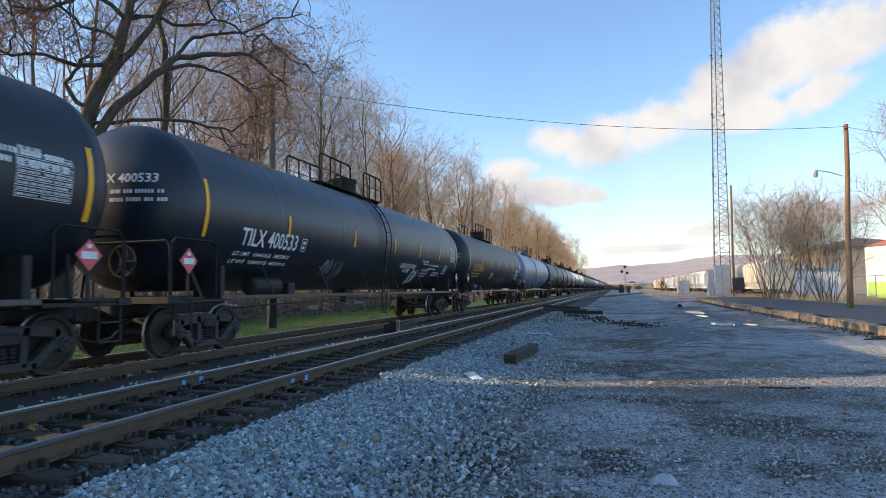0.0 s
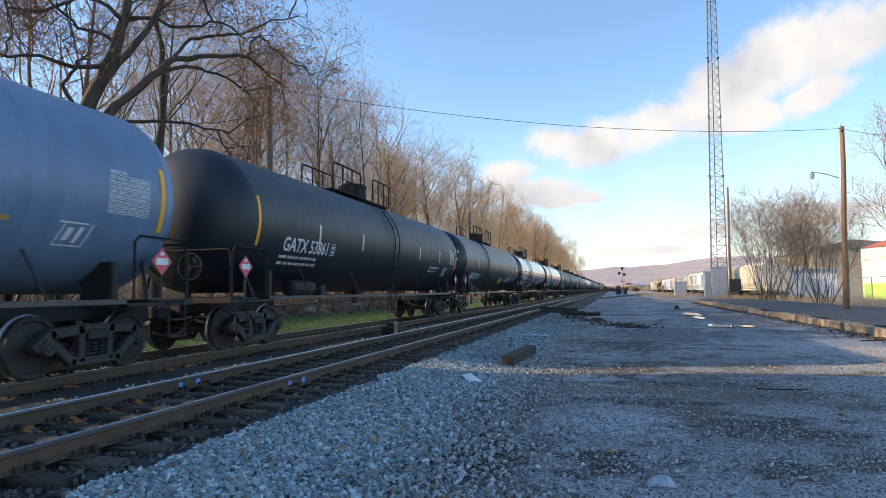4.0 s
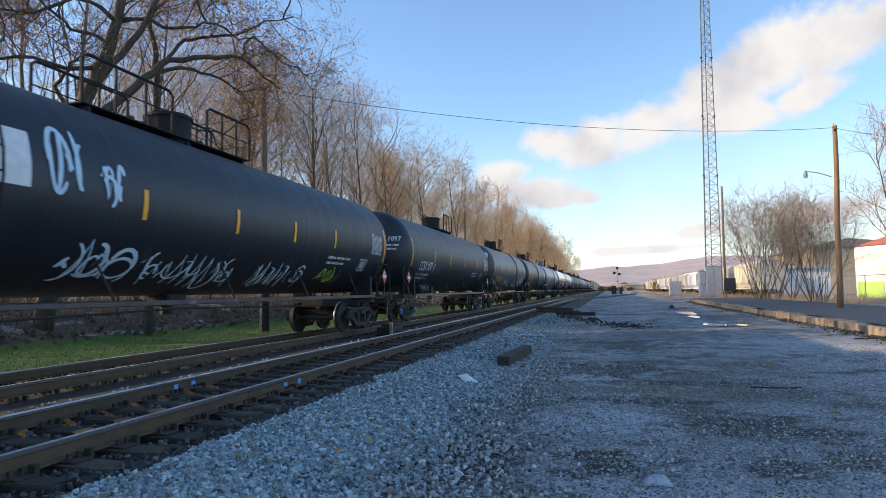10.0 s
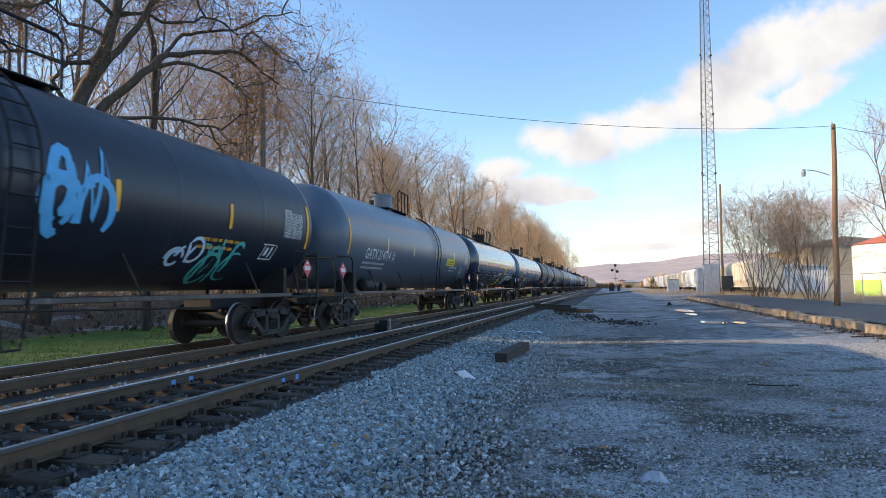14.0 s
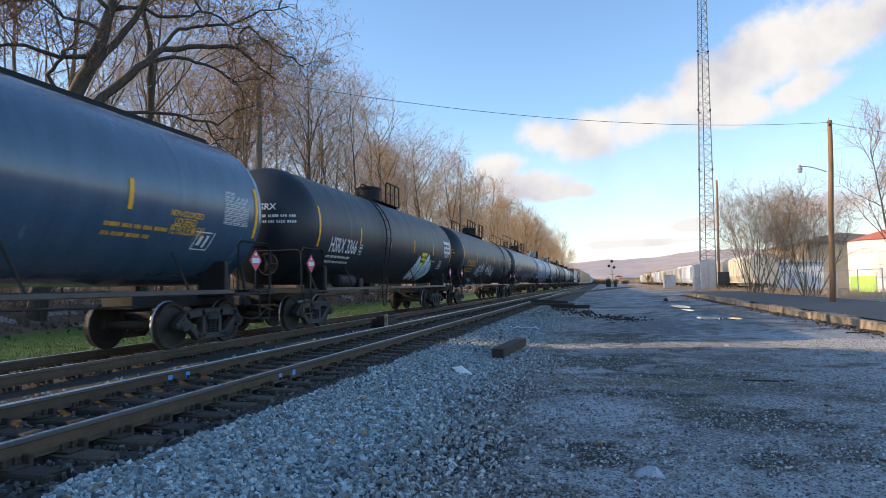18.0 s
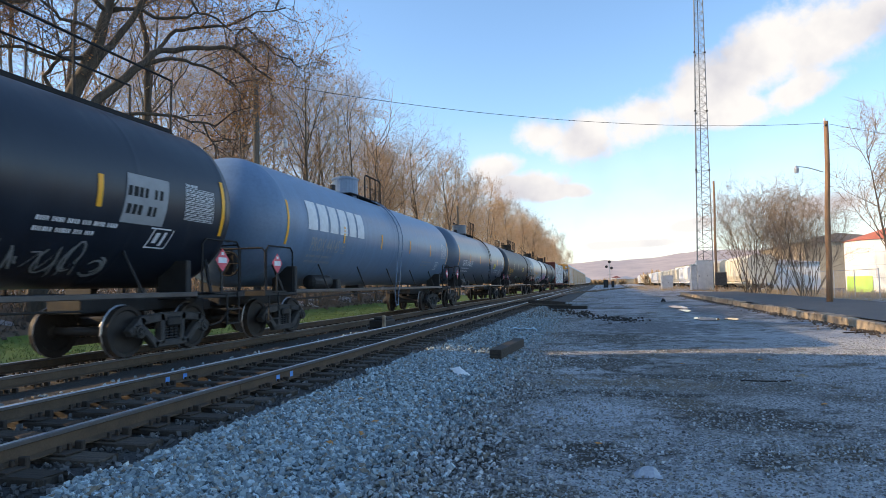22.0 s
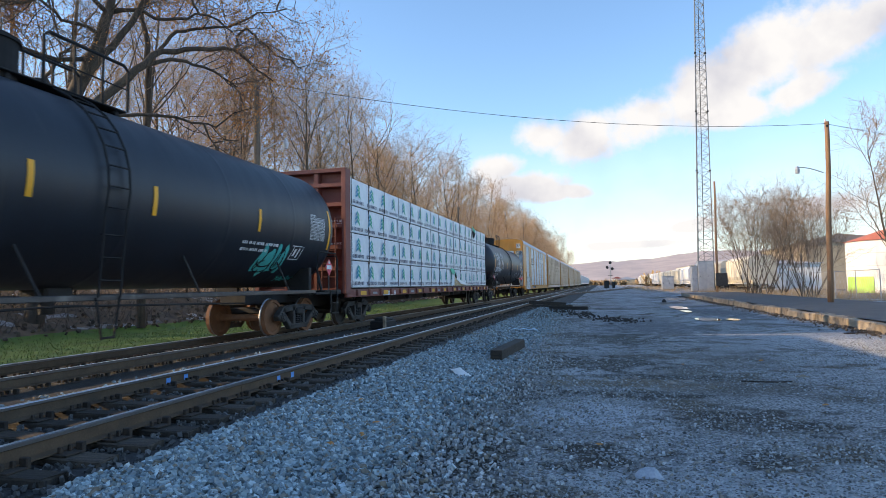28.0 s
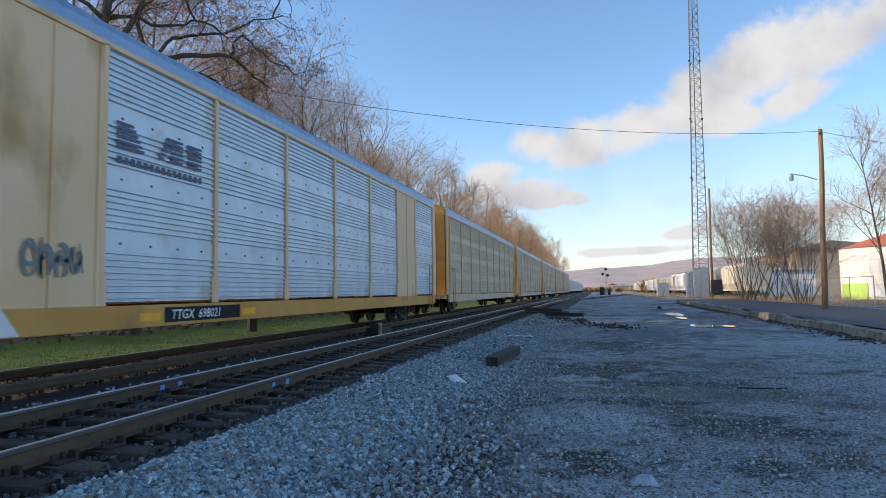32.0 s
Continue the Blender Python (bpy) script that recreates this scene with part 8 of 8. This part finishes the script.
    for _ in range(42000):
        pts = fine[rng.randrange(len(fine))][0]
        p = pts[-1] + Vector((rng.uniform(-0.15, 0.15), rng.uniform(-0.15, 0.15), rng.uniform(-0.2, 0.02)))
        if p.x - p.y > -31.8 - 2.5 * rng.random() ** 2 + (4 if rng.random() < 0.06 else 0) or p.z < 7:
            continue
        a, b = Vector((rng.uniform(-1, 1), rng.uniform(-1, 1), rng.uniform(-1, 1))).normalized() * 0.042, Vector((rng.uniform(-1, 1), rng.uniform(-1, 1), rng.uniform(-1, 1))).normalized() * 0.03
        i = len(vs)
        vs += [p - a, p + b, p + a, p - b]
        fs.append((i, i + 1, i + 2, i + 3))
    lf = quick_mesh("dry_leaves", vs, fs)
    lf.materials.append(M["leaf"])
    part("dry_leaves", lf, None, root, "orange-brown dry leaves left in the crown")


great_tree()

# shrubs and trees by the platform
SHRUB = [bare_tree(41, 12.5, 0.05, (8, 5, 4, 1), stems=9, lift=0.08, lean=0.12, spread_=0.75, least=(0.022, 0.014, 0.01, 0.007), twig="shrubtwig", bend=0.16),
         bare_tree(42, 12.2, 0.05, (8, 5, 4, 1), stems=8, lift=0.08, lean=0.13, spread_=0.78, least=(0.022, 0.014, 0.01, 0.007), twig="shrubtwig", bend=0.1)]
SIDE = bare_tree(43, 12.0, 0.11, (18, 8, 5, 2), lift=0.1, lean=0.06, spread_=0.75, twig="shrubtwig", least=(0.026, 0.014, 0.009, 0.006))
for k, (x, y, kd, sc) in enumerate(((13.9, 62.5, 0, 0.82), (15.4, 65, 1, 0.82), (13.6, 64.5, 1, 0.8), (17.3, 67, 0, 0.72), (14.5, 50.7, 1, 0.62), (15.7, 52.5, 0, 0.6), (19.9, 70, 0, 0.6))):
    plant(SHRUB[kd], pose(x, y, 0.1, 0, 0, 77 * k) @ Matrix.Diagonal((sc, sc, sc, 1)), "many-stemmed bare brown shrub by the platform", "shrub", "bare shrubs by the platform")
plant(SIDE, pose(15.6, 38.8, 0.0, 0, 0, 30) @ Matrix.Diagonal((0.9, 0.9, 0.88, 1)), "bare young tree beyond the platform")
plant(SIDE, pose(17.9, 41.2, 0.0, 0, 0, 160) @ Matrix.Diagonal((0.85, 0.85, 0.8, 1)), "bare young tree beyond the platform")


# undergrowth along both edges
def thicket(name, n, box_, h, seed, mat, label, gz=True, r=0.011):
    rng = random.Random(seed)
    limbs = []
    for _ in range(n):
        x, y = rng.uniform(box_[0], box_[1]), rng.uniform(box_[2], box_[3])
        hh = h * rng.uniform(0.35, 1.0)
        z = ground_z(x, y) if gz else 0.1
        limbs.append((wander(Vector((x, y, z)), Vector((rng.uniform(-0.9, 0.9), rng.uniform(-0.9, 0.9), 1)), hh, 3, rng, 0.45, 0.0 if r < 0.015 else 0.12), r, 0.003, 3))
    return tagged(new(name, branch_mesh(name, limbs, mat)), label, "undergrowth", kind="stuff")


thicket("undergrowth", 3000, (-22, -16.8, 5, 60), 1.3, 1, M["bark"], "tangled brown brush at the foot of the wood")
# thicket behind the great tree; its unseen near stretch is added to block low sun
thicket("saplings", 1800, (-26, -19.5, -6, 58), 6.5, 7, M["twig"], "dense bare saplings inside the wood", True, 0.016)
# mostly out of view; added to keep low sun off the near track
thicket("saplings_edge", 600, (-26, -19, -10, 19), 9.0, 8, M["twig"], "mostly unseen bare saplings added to block low sun", True, 0.03)
thicket("undergrowth_far", 2600, (-26, -16.5, 60, 200), 3.0, 2, M["twig"], "tangled brown brush along the far wood")
thicket("dead_weeds", 3200, (13.5, 24, 44, 90), 0.9, 3, M["brush"], "dead straw-coloured weeds beyond the platform", False)
thicket("dead_weeds_far", 2500, (6, 20, 90, 190), 0.8, 4, M["brush"], "dead straw-coloured weeds in the far yard", False)
bl_v, bl_f = [], []
rng = random.Random(6)
for _ in range(16000):
    x, y = rng.uniform(-16.6, -11.5), 4 + 44 * rng.random() ** 1.5
    z = ground_z(x, y) + 0.02
    a = rng.uniform(0, 6.28)
    w, h = 0.014, rng.uniform(0.03, 0.075)
    i = len(bl_v)
    bl_v += [(x - w * math.cos(a), y - w * math.sin(a), z), (x + w * math.cos(a), y + w * math.sin(a), z), (x + rng.uniform(-0.04, 0.04), y + rng.uniform(-0.04, 0.04), z + h)]
    bl_f.append((i, i + 1, i + 2))
me = quick_mesh("grass_blades", bl_v, bl_f)
me.materials.append(M["blade"])
tagged(new("grass_blades", me), "short green grass blades beside the track", "grass", kind="stuff")


# far brown woods under the ridge
def far_wood(name, n, a0, a1, d0, d1, h, seed, mat, label):
    rng = random.Random(seed)
    vs, fs = [], []
    for _ in range(n):
        a, d = radians(rng.uniform(a0, a1)), rng.uniform(d0, d1)
        x, y = d * math.sin(a), d * math.cos(a)
        hh, w = h * rng.uniform(0.5, 1.0), h * rng.uniform(0.25, 0.5)
        for q in range(26):      # a fan of bare rods
            i = len(vs)
            b, ln, r2 = rng.gauss(0, 0.42), hh * rng.uniform(0.45, 1.0), h * rng.uniform(0.008, 0.02)
            bx = x + rng.uniform(-w, w) * 0.5
            tx, tz = bx + ln * math.sin(b), ln * math.cos(b)
            vs += [(bx - r2, y, -0.5), (bx + r2, y + 0.2, -0.5), (tx + r2 * 1.5, y + rng.uniform(-2, 2), tz), (tx - r2 * 1.5, y, tz * 0.96)]
            fs.append((i, i + 1, i + 2, i + 3))
    me = quick_mesh(name, vs, fs)
    me.materials.append(mat)
    return tagged(new(name, me), label, "woods", kind="stuff")


far_wood("far_woods", 900, -3, 14, 400, 700, 5, 5, M["brush"], "brown bare brush woods below the ridge")
far_wood("far_woods_near", 260, 4, 18, 230, 330, 7, 6, M["brush"], "straw-brown hedge beyond the parked cars")

# chain-link fence beyond the platform
fc = thing("fence", (0, 0, 0.1), "grey chain-link fence beyond the platform", "fence")
for k in range(9):
    y = 48 + 4.2 * k
    part("post", cyl(bmesh.new(), (18.4, y, -0.1), (18.4, y, 2.1), 0.035, n=8), M["galv"], fc)
part("top_rail", tube(bmesh.new(), [(18.4, 48, 2.05), (18.4, 81.6, 2.05)], 0.025, 5), M["galv"], fc)
bm = bmesh.new()
for k in range(112):
    y = 48 + 0.3 * k
    for s in (-1, 1):
        a, b = (18.4, y, 0.0), (18.4, y + 1.0 * s, 2.0)
        tube(bm, [a, b], 0.004, 3)
ob = part("wire_mesh", bm, M["galv"], fc)
ob["kind"] = "stuff"


# ---------------------------------------------------------------- what moves
def motions():
    for car, c in CARS:
        walk(car, [(t, pose(XT, c - travel(t), RZ)) for t in (0.0, 2.0, 4.0, 6.0, 8.0, 10.0, 12.0, 14.0, 16.0, 18.0, 20.0, 22.0, 24.0, 26.0, 28.0, 30.0, 32.0)])
    # every wheelset turns alike: one set of rows for each of the two places in a truck
    for i, sy in enumerate((-1, 1)):
        first = WHEELSETS[i][0]
        walk(first, [(k / 30.0, pose(0, sy * 0.889, 0.457, math.degrees(travel(k / 30.0) / 0.457) % 360.0)) for k in range(961)])
        for ws in WHEELSETS[i][1:]:
            ws.rotation_mode = "QUATERNION"
            ws.animation_data_create()
            ws.animation_data.action = first.animation_data.action
            ws.animation_data.action_slot = first.animation_data.action_slot


motions()
